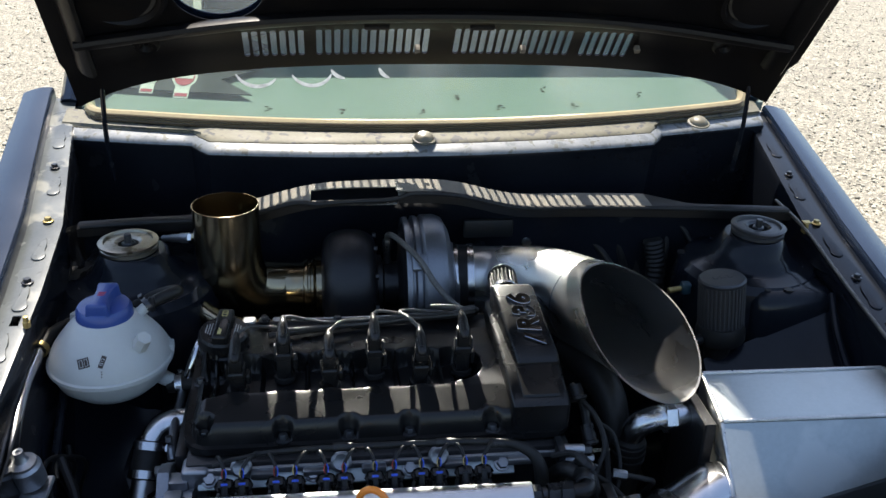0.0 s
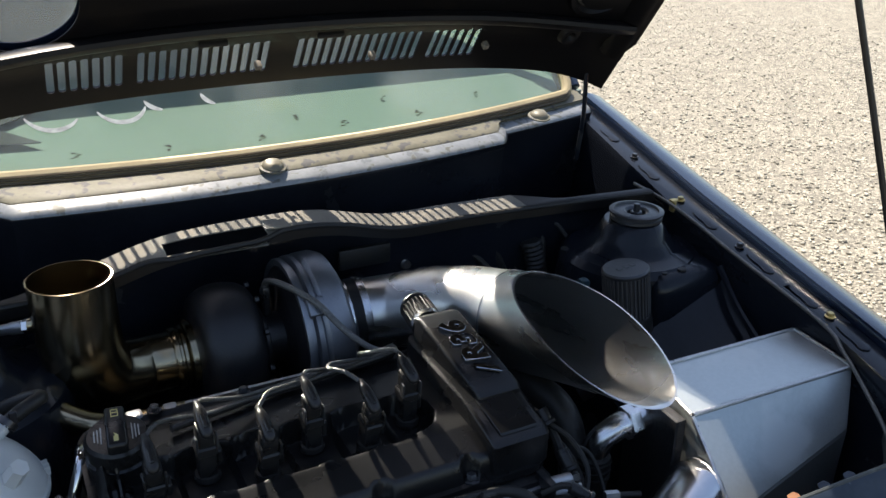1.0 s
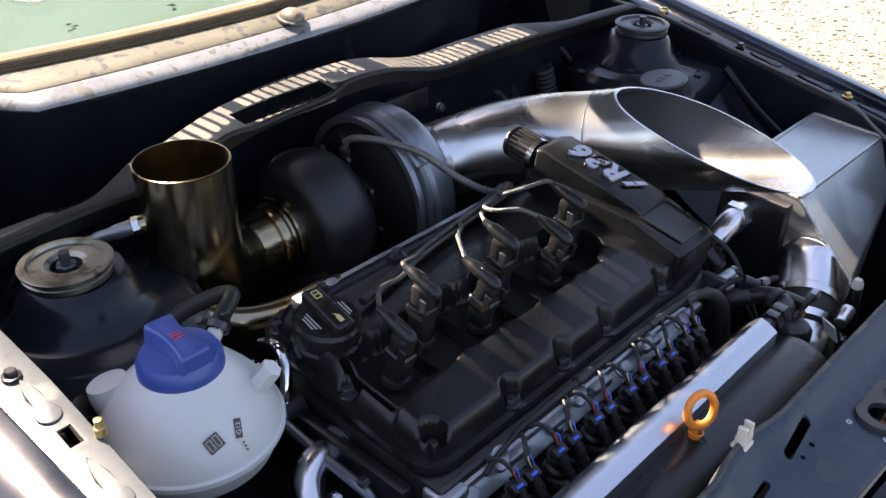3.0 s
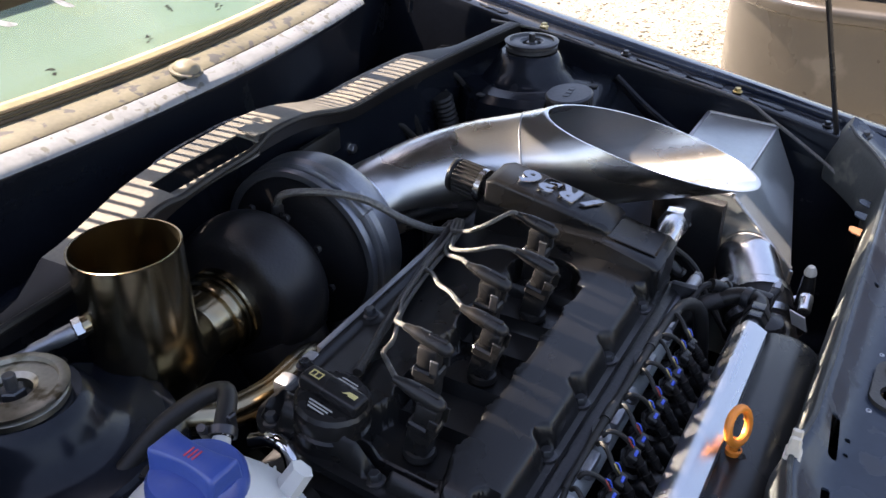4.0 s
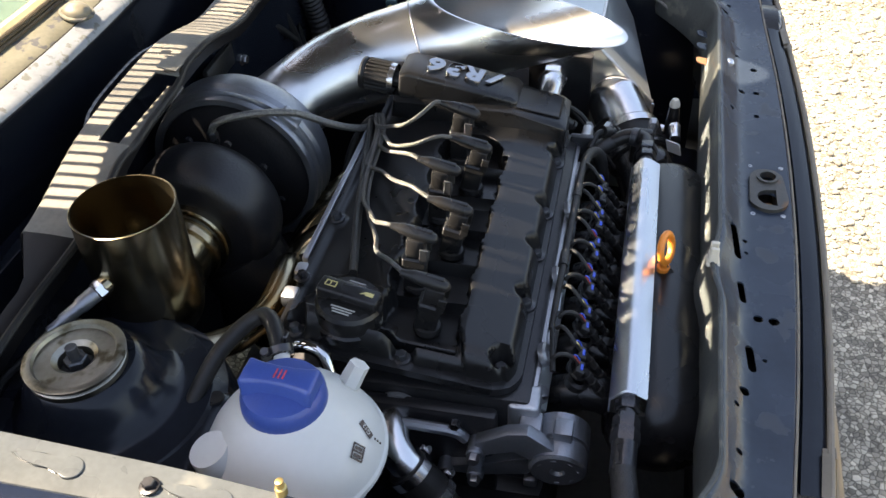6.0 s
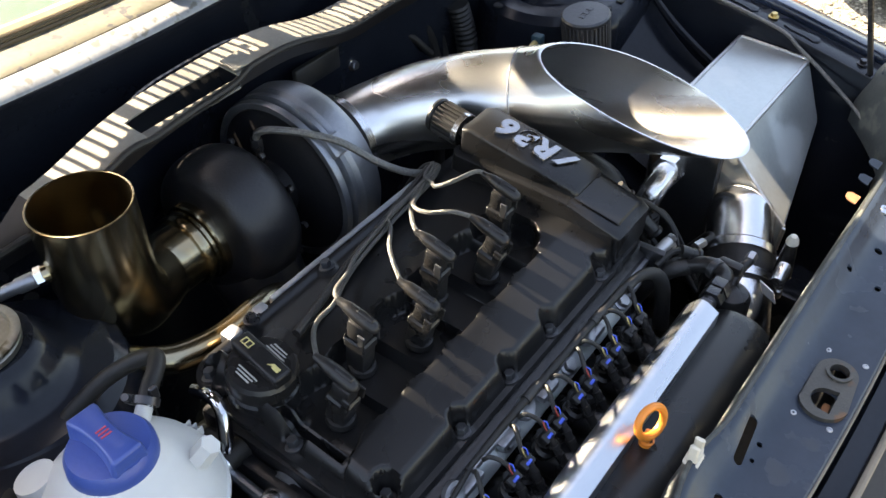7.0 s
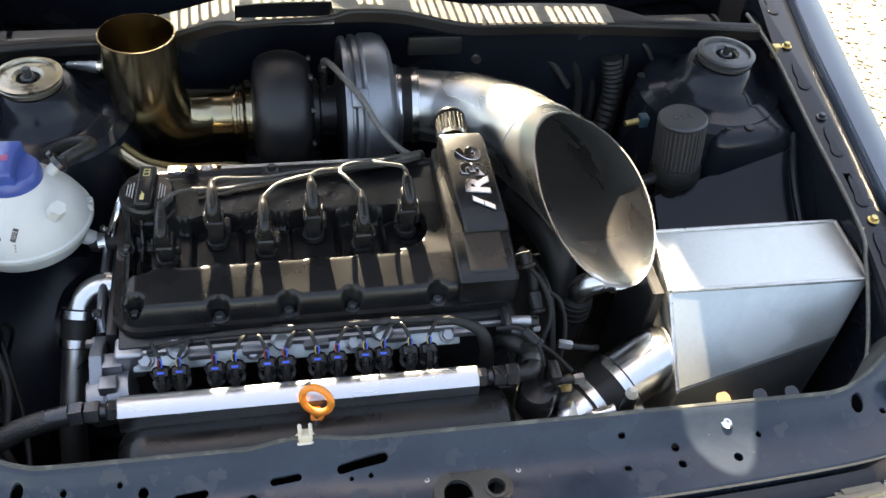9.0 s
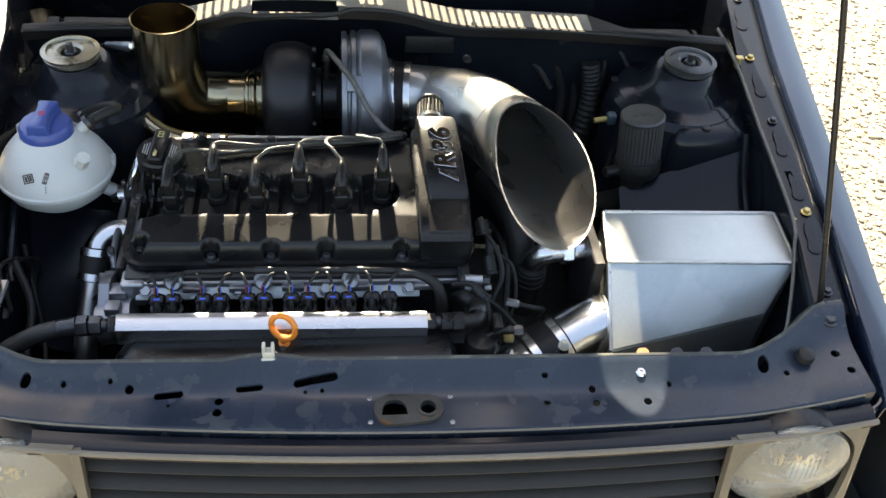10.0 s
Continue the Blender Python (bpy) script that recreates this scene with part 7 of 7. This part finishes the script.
def wing_wiring():
    w = thing("wing_wiring", "loose black wires hanging on the inner wing", "wiring")
    ring = [Vector((-0.575 + 0.01 * math.sin(3 * a), 0.96 + 0.06 * math.cos(a), 0.63 + 0.075 * math.sin(a))) for a in np.linspace(-2.2, 2.6, 16)]
    part("looped_wire", tube(ring, 0.0035, 8, 3), RUBBER, w)
    part("looped_wire", tube([p + Vector((0.012, 0.01, -0.008)) for p in ring[2:14]], 0.0028, 8, 3), RUBBER, w)
    part("long_wire", tube([(-0.585, 1.06, 0.66), (-0.565, 1.0, 0.61), (-0.54, 0.92, 0.58), (-0.53, 0.84, 0.56), (-0.55, 0.77, 0.58)], 0.004, 8, 8), RUBBER, w)
    part("screw", hexagon((-0.57, 0.90, 0.60), (-0.558, 0.90, 0.603), 0.0045), BOLT, w)


wing_wiring()


# ---- the rest of the car ----
def wheel(m, rim_mat, spokes=10, r=0.29, w=0.18, group="car wheels", label="dusty alloy road wheel with black tyre"):
    """Axle along x, outer face at +x; m places it."""
    wh = thing("wheel", label, "wheel", group)
    wh.matrix_basis = m
    ax = aim((0, 0, 0), (1, 0, 0))
    rr = r * 0.66
    ty = part("tyre", lathe([(rr, -w / 2 + 0.01), (rr + 0.02, -w / 2), (r - 0.02, -w / 2), (r, -w / 2 + 0.02), (r, w / 2 - 0.02), (r - 0.02, w / 2), (rr + 0.02, w / 2), (rr, w / 2 - 0.01)], 56, True), TYRE, wh, m=ax)
    for k in range(56):
        a = k * 360 / 56
        part("tread_block", block(-w * 0.42, w * 0.42, -0.010, 0.010, r - 0.004, r + 0.004, 0.002, 1), TYRE, ty, m=pose(0, 0, 0, a)) if k % 1 == 0 and rim_mat is DIRTYALLOY else None
    rim = part("rim", lathe([(rr - 0.016, -w / 2 + 0.02), (rr + 0.002, -w / 2 + 0.01), (rr + 0.002, w / 2 - 0.012), (rr - 0.006, w / 2 - 0.006), (rr - 0.018, w / 2 - 0.012), (rr - 0.022, w / 2 - 0.03), (rr - 0.022, -w / 2 + 0.02)], 48, True), rim_mat, wh, m=ax)
    part("hub", lathe([(rr * 0.66, w / 2 - 0.045), (rr * 0.64, w / 2 - 0.024), (rr * 0.40, w / 2 - 0.018), (rr * 0.36, w / 2 - 0.03), (rr * 0.22, w / 2 - 0.03), (rr * 0.2, w / 2 - 0.012), (0, w / 2 - 0.01)], 40), rim_mat, rim, m=ax)
    part("backing", lathe([(0, 0), (rr - 0.02, 0), (rr - 0.02, -0.01), (0, -0.01)], 32), BLACK, wh, m=ax)
    sp = None
    for k in range(spokes):
        bm = block(w / 2 - 0.04, w / 2 - 0.02, -rr * 0.115, rr * 0.115, rr * 0.58, rr - 0.010, 0.006, 2)
        for v in bm.verts:
            f = (v.co.z - rr * 0.58) / (rr * 0.4)
            v.co.y *= 0.72 + 1.1 * (f - 0.5) ** 2
        part("spoke", bm, rim_mat, rim, m=pose(0, 0, 0, k * 360 / spokes))
    for k in range(4):
        a = radians(45 + 90 * k)
        part("wheel_bolt", hexagon((w / 2 - 0.02, 0.045 * math.cos(a), 0.045 * math.sin(a)), (w / 2 - 0.006, 0.045 * math.cos(a), 0.045 * math.sin(a)), 0.009), BOLT, rim)
    return wh


def cabin():
    y0, y1 = 1.79, 4.15
    for side in (-1, 1):
        prof = [(0.72, 0.925), (0.765, 0.90), (0.795, 0.86), (0.83, 0.70), (0.835, 0.55), (0.825, 0.40), (0.80, 0.24), (0.72, 0.22)]

        def at(u, v, side=side, prof=prof):
            k = v * (len(prof) - 1)
            i = min(len(prof) - 2, int(k))
            x = prof[i][0] + (prof[i + 1][0] - prof[i][0]) * (k - i)
            z = prof[i][1] + (prof[i + 1][1] - prof[i][1]) * (k - i)
            y = y0 + (y1 - y0) * u
            d = math.hypot(y - 3.72, z - 0.30)
            taper = 0.05 * max(0, (u - 0.75) / 0.25) ** 2
            return Vector((side * (x - taper - (0.06 if d < 0.33 else 0)), y, z))
        part("body_side", thick(grid(60, 24, at), 0.003), PAINT, car)
        part("a_pillar", tube([(side * 0.70, 1.765, 0.95), (side * 0.682, 1.89, 1.09), (side * 0.632, 2.14, 1.365)], 0.024, 10, 5), PAINT, car)
        part("b_pillar", tube([(side * 0.73, 2.95, 0.93), (side * 0.64, 2.95, 1.37)], 0.035, 10, 2), PAINT, car)
        part("c_pillar", tube([(side * 0.755, 3.75, 0.93), (side * 0.63, 3.60, 1.36)], 0.11, 12, 2, flat=0.5), PAINT, car)
        sg = part("side_glass", thick(grid(10, 3, lambda u, v, side=side: Vector((side * (0.725 - 0.09 * v), 1.86 + 1.86 * u + 0.24 * v * (1 - u) - 0.13 * v * u, 0.94 + 0.42 * v))), 0.004), GLASS, car)
        sg.visible_shadow = False
    part("roof", thick(grid(16, 16, lambda u, v: Vector(((2 * u - 1) * 0.66, 2.10 + 1.58 * v, 1.375 + 0.045 * (1 - (2 * u - 1) ** 2) - 0.03 * (2 * v - 1) ** 2))), 0.02), PAINT, car)
    part("tailgate", thick(grid(12, 8, lambda u, v: Vector(((2 * u - 1) * (0.66 + 0.1 * v), 3.68 + 0.45 * v ** 0.6, 1.36 - 1.05 * v))), 0.02), PAINT, car)
    part("cabin_floor", block(-0.72, 0.72, 1.56, 4.05, 0.24, 0.30, 0.01), INTERIOR, car)
    part("footwell_wall", block(-0.62, 0.62, 1.50, 1.53, 0.26, 0.80, 0.004), BAY, car)
    part("front_bumper", tube([(-0.80, 0.95, 0.38), (-0.75, 0.68, 0.38), (-0.6, 0.60, 0.38), (0, 0.565, 0.38), (0.6, 0.60, 0.38), (0.75, 0.68, 0.38), (0.80, 0.95, 0.38)], 0.075, 14, 6, flat=0.7), BUMPER, car)
    for x in (-0.36, 0.36):
        s = thing("driver_chair", "dark cloth front seat in the cabin", "car seat", "front seats")
        part("seat_cushion", block(x - 0.24, x + 0.24, 2.45, 2.95, 0.30, 0.52, 0.05, 3), INTERIOR, s)
        part("backrest", block(x - 0.23, x + 0.23, -0.06, 0.06, 0.0, 0.62, 0.05, 3), INTERIOR, s, m=pose(0, 2.95, 0.48, -15))
    for x, y, a in ((-0.70, 1.25, 180), (0.70, 1.25, 0), (-0.70, 3.72, 180), (0.70, 3.72, 0)):
        wheel(pose(x, y, 0.29, 0, 0, a), POLISHED, 5, label="silver road wheel of the navy car")


cabin()


# ---- stickers on the screen ----
def stickers():
    for x, y, z, s in ((-0.478, 1.713, 1.004, 0.72), (-0.545, 1.732, 1.006, 0.66)):
        st = thing("window_sticker", "white and red rosette sticker on the windscreen", "sticker", "windscreen stickers")
        m = pose(x, y, z, 40, 0, -12) @ Matrix.Diagonal((s, s, 1, 1))
        part("tail", block(-0.020, 0.020, -0.045, 0.0, 0, 0.0008, 0), STICKER, st, m=m)
        part("red_band", block(-0.017, 0.017, -0.040, -0.030, 0.001, 0.0015, 0), REDPRINT, st, m=m)
        part("rosette", lathe([(0, 0.0012), (0.034, 0.0012), (0.034, 0), (0, 0)], 28), STICKER, st, m=m @ pose(0, 0.022, 0))
        part("red_disc", lathe([(0, 0.002), (0.028, 0.002), (0.028, 0.0012), (0, 0.0012)], 28), REDPRINT, st, m=m @ pose(0, 0.022, 0))
        part("white_bar", block(-0.024, 0.024, 0.016, 0.028, 0.002, 0.0026, 0), STICKER, st, m=m)


stickers()


# ---- the neighbour's car ----
def neighbour():
    n = thing("parked_car", "dusty grey-brown car parked on the gravel alongside", "car")
    X = 2.40
    n.matrix_basis = Matrix.Translation((-0.10, 0.06, 0))

    def skin(y):
        """How far the near flank stands in at the rounded nose."""
        t = max(0.0, (y - 0.92) / 0.46)
        return X + 0.55 * (1 - math.sqrt(max(0.0, 1 - min(1, t) ** 2.4)))
    prof = [(0.10, 0.11), (0.03, 0.13), (0.008, 0.22), (0.0, 0.36), (-0.01, 0.47), (-0.012, 0.475)]
    strip = [(-0.012, 0.475), (-0.030, 0.482), (-0.036, 0.50), (-0.034, 0.522), (-0.024, 0.531), (0.0, 0.536), (0.03, 0.541), (0.06, 0.546)]
    upper = [(0.058, 0.545), (0.045, 0.58), (0.045, 0.68), (0.07, 0.76), (0.16, 0.80)]

    def band(pr, ya, yb, nu=36):
        def at(u, v):
            k = v * (len(pr) - 1)
            i = min(len(pr) - 2, int(k))
            f = k - i
            y = ya + (yb - ya) * u
            dx, z = pr[i][0] + (pr[i + 1][0] - pr[i][0]) * f, pr[i][1] + (pr[i + 1][1] - pr[i][1]) * f
            return Vector((skin(y) + dx, y, z))
        return thick(grid(nu, 12, at), 0.006)
    part("front_bumper", band(prof, 0.62, 1.379), GREYBUMPER, n, "dusty grey bumper cover")
    part("rub_strip", band(strip, 0.62, 1.379), GREYBUMPER, n)
    part("front_wing", band(upper, -0.05, 1.33), BRONZE, n)
    part("indicator_lamp", band([(0.048, 0.553), (0.038, 0.59), (0.037, 0.67)], 1.16, 1.325, 14), ORANGE, n, "orange corner indicator")
    door = [(0.05, 0.22), (0.0, 0.32), (-0.005, 0.55), (0.01, 0.72), (0.07, 0.80)]
    part("flank", band(door, -2.2, -0.08), BRONZE, n)
    part("front_face", thick(grid(12, 8, lambda u, v: Vector((2.95 + 1.1 * u, 1.33 + 0.05 * math.sin(u * math.pi), 0.14 + 0.6 * v))), 0.01), GREYBUMPER, n)
    part("bonnet", thick(grid(12, 12, lambda u, v: Vector((2.55 + 1.5 * u, 0.2 + 1.11 * v, 0.80 + 0.04 * math.sin(u * math.pi) - 0.08 * v * v))), 0.01), BRONZE, n)
    part("cabin", thick(grid(12, 12, lambda u, v: Vector((2.50 + 1.6 * u, 0.2 - 2.4 * v, 0.80 + 0.55 * min(1, 4 * min(v, 1 - v)) * min(1, 6 * min(u, 1 - u))))), 0.01), BRONZE, n)
    part("tail_panel", thick(grid(12, 8, lambda u, v: Vector((2.42 + 1.66 * u, -2.2 - 0.06 * math.sin(u * math.pi), 0.2 + 0.62 * v))), 0.01), BRONZE, n)
    part("far_flank", block(4.05, 4.10, -2.2, 1.40, 0.22, 0.80, 0.02), BRONZE, n)
    part("underside", block(2.75, 4.05, -2.2, 1.05, 0.20, 0.24, 0.01), BLACK, n)
    part("arch_liner", block(2.62, 2.66, -0.10, 0.66, 0.2, 0.75, 0.01), BLACK, n)
    arch = [(0.275 + 0.37 * math.cos(a), 0.30 + 0.37 * math.sin(a)) for a in np.linspace(-0.2, math.pi + 0.2, 20)]
    part("arch_lip", tube([(X + 0.0, y, z) for y, z in arch], 0.012, 8, 2), BRONZE, n)
    wheel(pose(2.40, 0.335, 0.305, 0, 0, 180), DIRTYALLOY, 15, 0.305, 0.19, "neighbour's wheels", "dirty cream alloy wheel with many slots")
    wheel(pose(2.40, -2.04, 0.305, 0, 0, 180), DIRTYALLOY, 15, 0.305, 0.19, "neighbour's wheels", "dirty cream alloy wheel with many slots")
    wheel(pose(3.85, 0.335, 0.305, 0, 0, 0), DIRTYALLOY, 15, 0.305, 0.19, "neighbour's wheels", "dirty cream alloy wheel with many slots")
    wheel(pose(3.85, -2.04, 0.305, 0, 0, 0), DIRTYALLOY, 15, 0.305, 0.19, "neighbour's wheels", "dirty cream alloy wheel with many slots")


neighbour()


# ---- loose gravel ----
def gravel():
    rng = np.random.default_rng(7)
    g = (1 + 5 ** 0.5) / 2
    base = np.array([(-1, g, 0), (1, g, 0), (-1, -g, 0), (1, -g, 0), (0, -1, g), (0, 1, g), (0, -1, -g), (0, 1, -g), (g, 0, -1), (g, 0, 1), (-g, 0, -1), (-g, 0, 1)]) / 1.9
    tri = np.array([(0, 11, 5), (0, 5, 1), (0, 1, 7), (0, 7, 10), (0, 10, 11), (1, 5, 9), (5, 11, 4), (11, 10, 2), (10, 7, 6), (7, 1, 8), (3, 9, 4), (3, 4, 2), (3, 2, 6), (3, 6, 8), (3, 8, 9), (4, 9, 5), (2, 4, 11), (6, 2, 10), (8, 6, 7), (9, 8, 1)])
    spots = []
    # denser near the car, thinning out with distance
    for x0, x1, y0, y1, n, cx, cy in ((0.7, 6.5, -1.2, 9.0, 52000, 0.8, 1.2), (-6.0, -0.75, 0.4, 8.0, 22000, -0.8, 1.8)):
        p = rng.uniform((x0, y0), (x1, y1), (n * 5, 2))
        d = np.hypot(p[:, 0] - cx, p[:, 1] - cy)
        p = p[rng.uniform(0, 1, len(p)) < np.minimum(1, (0.9 / (d + 0.35)) ** 1.5)][:n]
        s = rng.uniform(0.0042, 0.0095, len(p)) * rng.choice([0.7, 1.0, 1.0, 1.35], len(p))
        spots.append(np.c_[p, s])
    sp = np.concatenate(spots)
    n = len(sp)
    jit = base[None] * (1 + rng.uniform(-0.22, 0.22, (n, 12, 1)))
    jit *= sp[:, 2][:, None, None] * rng.uniform((0.7, 0.7, 0.45), (1.25, 1.25, 0.8), (n, 3))[:, None, :]
    a = rng.uniform(0, 2 * np.pi, n)
    c, s = np.cos(a)[:, None], np.sin(a)[:, None]
    v = np.stack([jit[:, :, 0] * c - jit[:, :, 1] * s, jit[:, :, 0] * s + jit[:, :, 1] * c, jit[:, :, 2]], -1)
    v[:, :, 0] += sp[:, 0][:, None]
    v[:, :, 1] += sp[:, 1][:, None]
    v[:, :, 2] += (sp[:, 2] * 0.35)[:, None]
    f = (tri[None] + 12 * np.arange(n)[:, None, None]).reshape(-1)
    me = bpy.data.meshes.new("gravel")
    me.vertices.add(n * 12)
    me.vertices.foreach_set("co", v.reshape(-1))
    me.loops.add(len(f))
    me.loops.foreach_set("vertex_index", f)
    me.polygons.add(len(f) // 3)
    me.polygons.foreach_set("loop_start", np.arange(0, len(f), 3))
    me.update(calc_edges=True)
    me.shade_smooth()
    me.materials.append(STONE)
    tagged(new("gravel", me), "loose pale grey and tan gravel stones", "gravel", kind="stuff")


gravel()
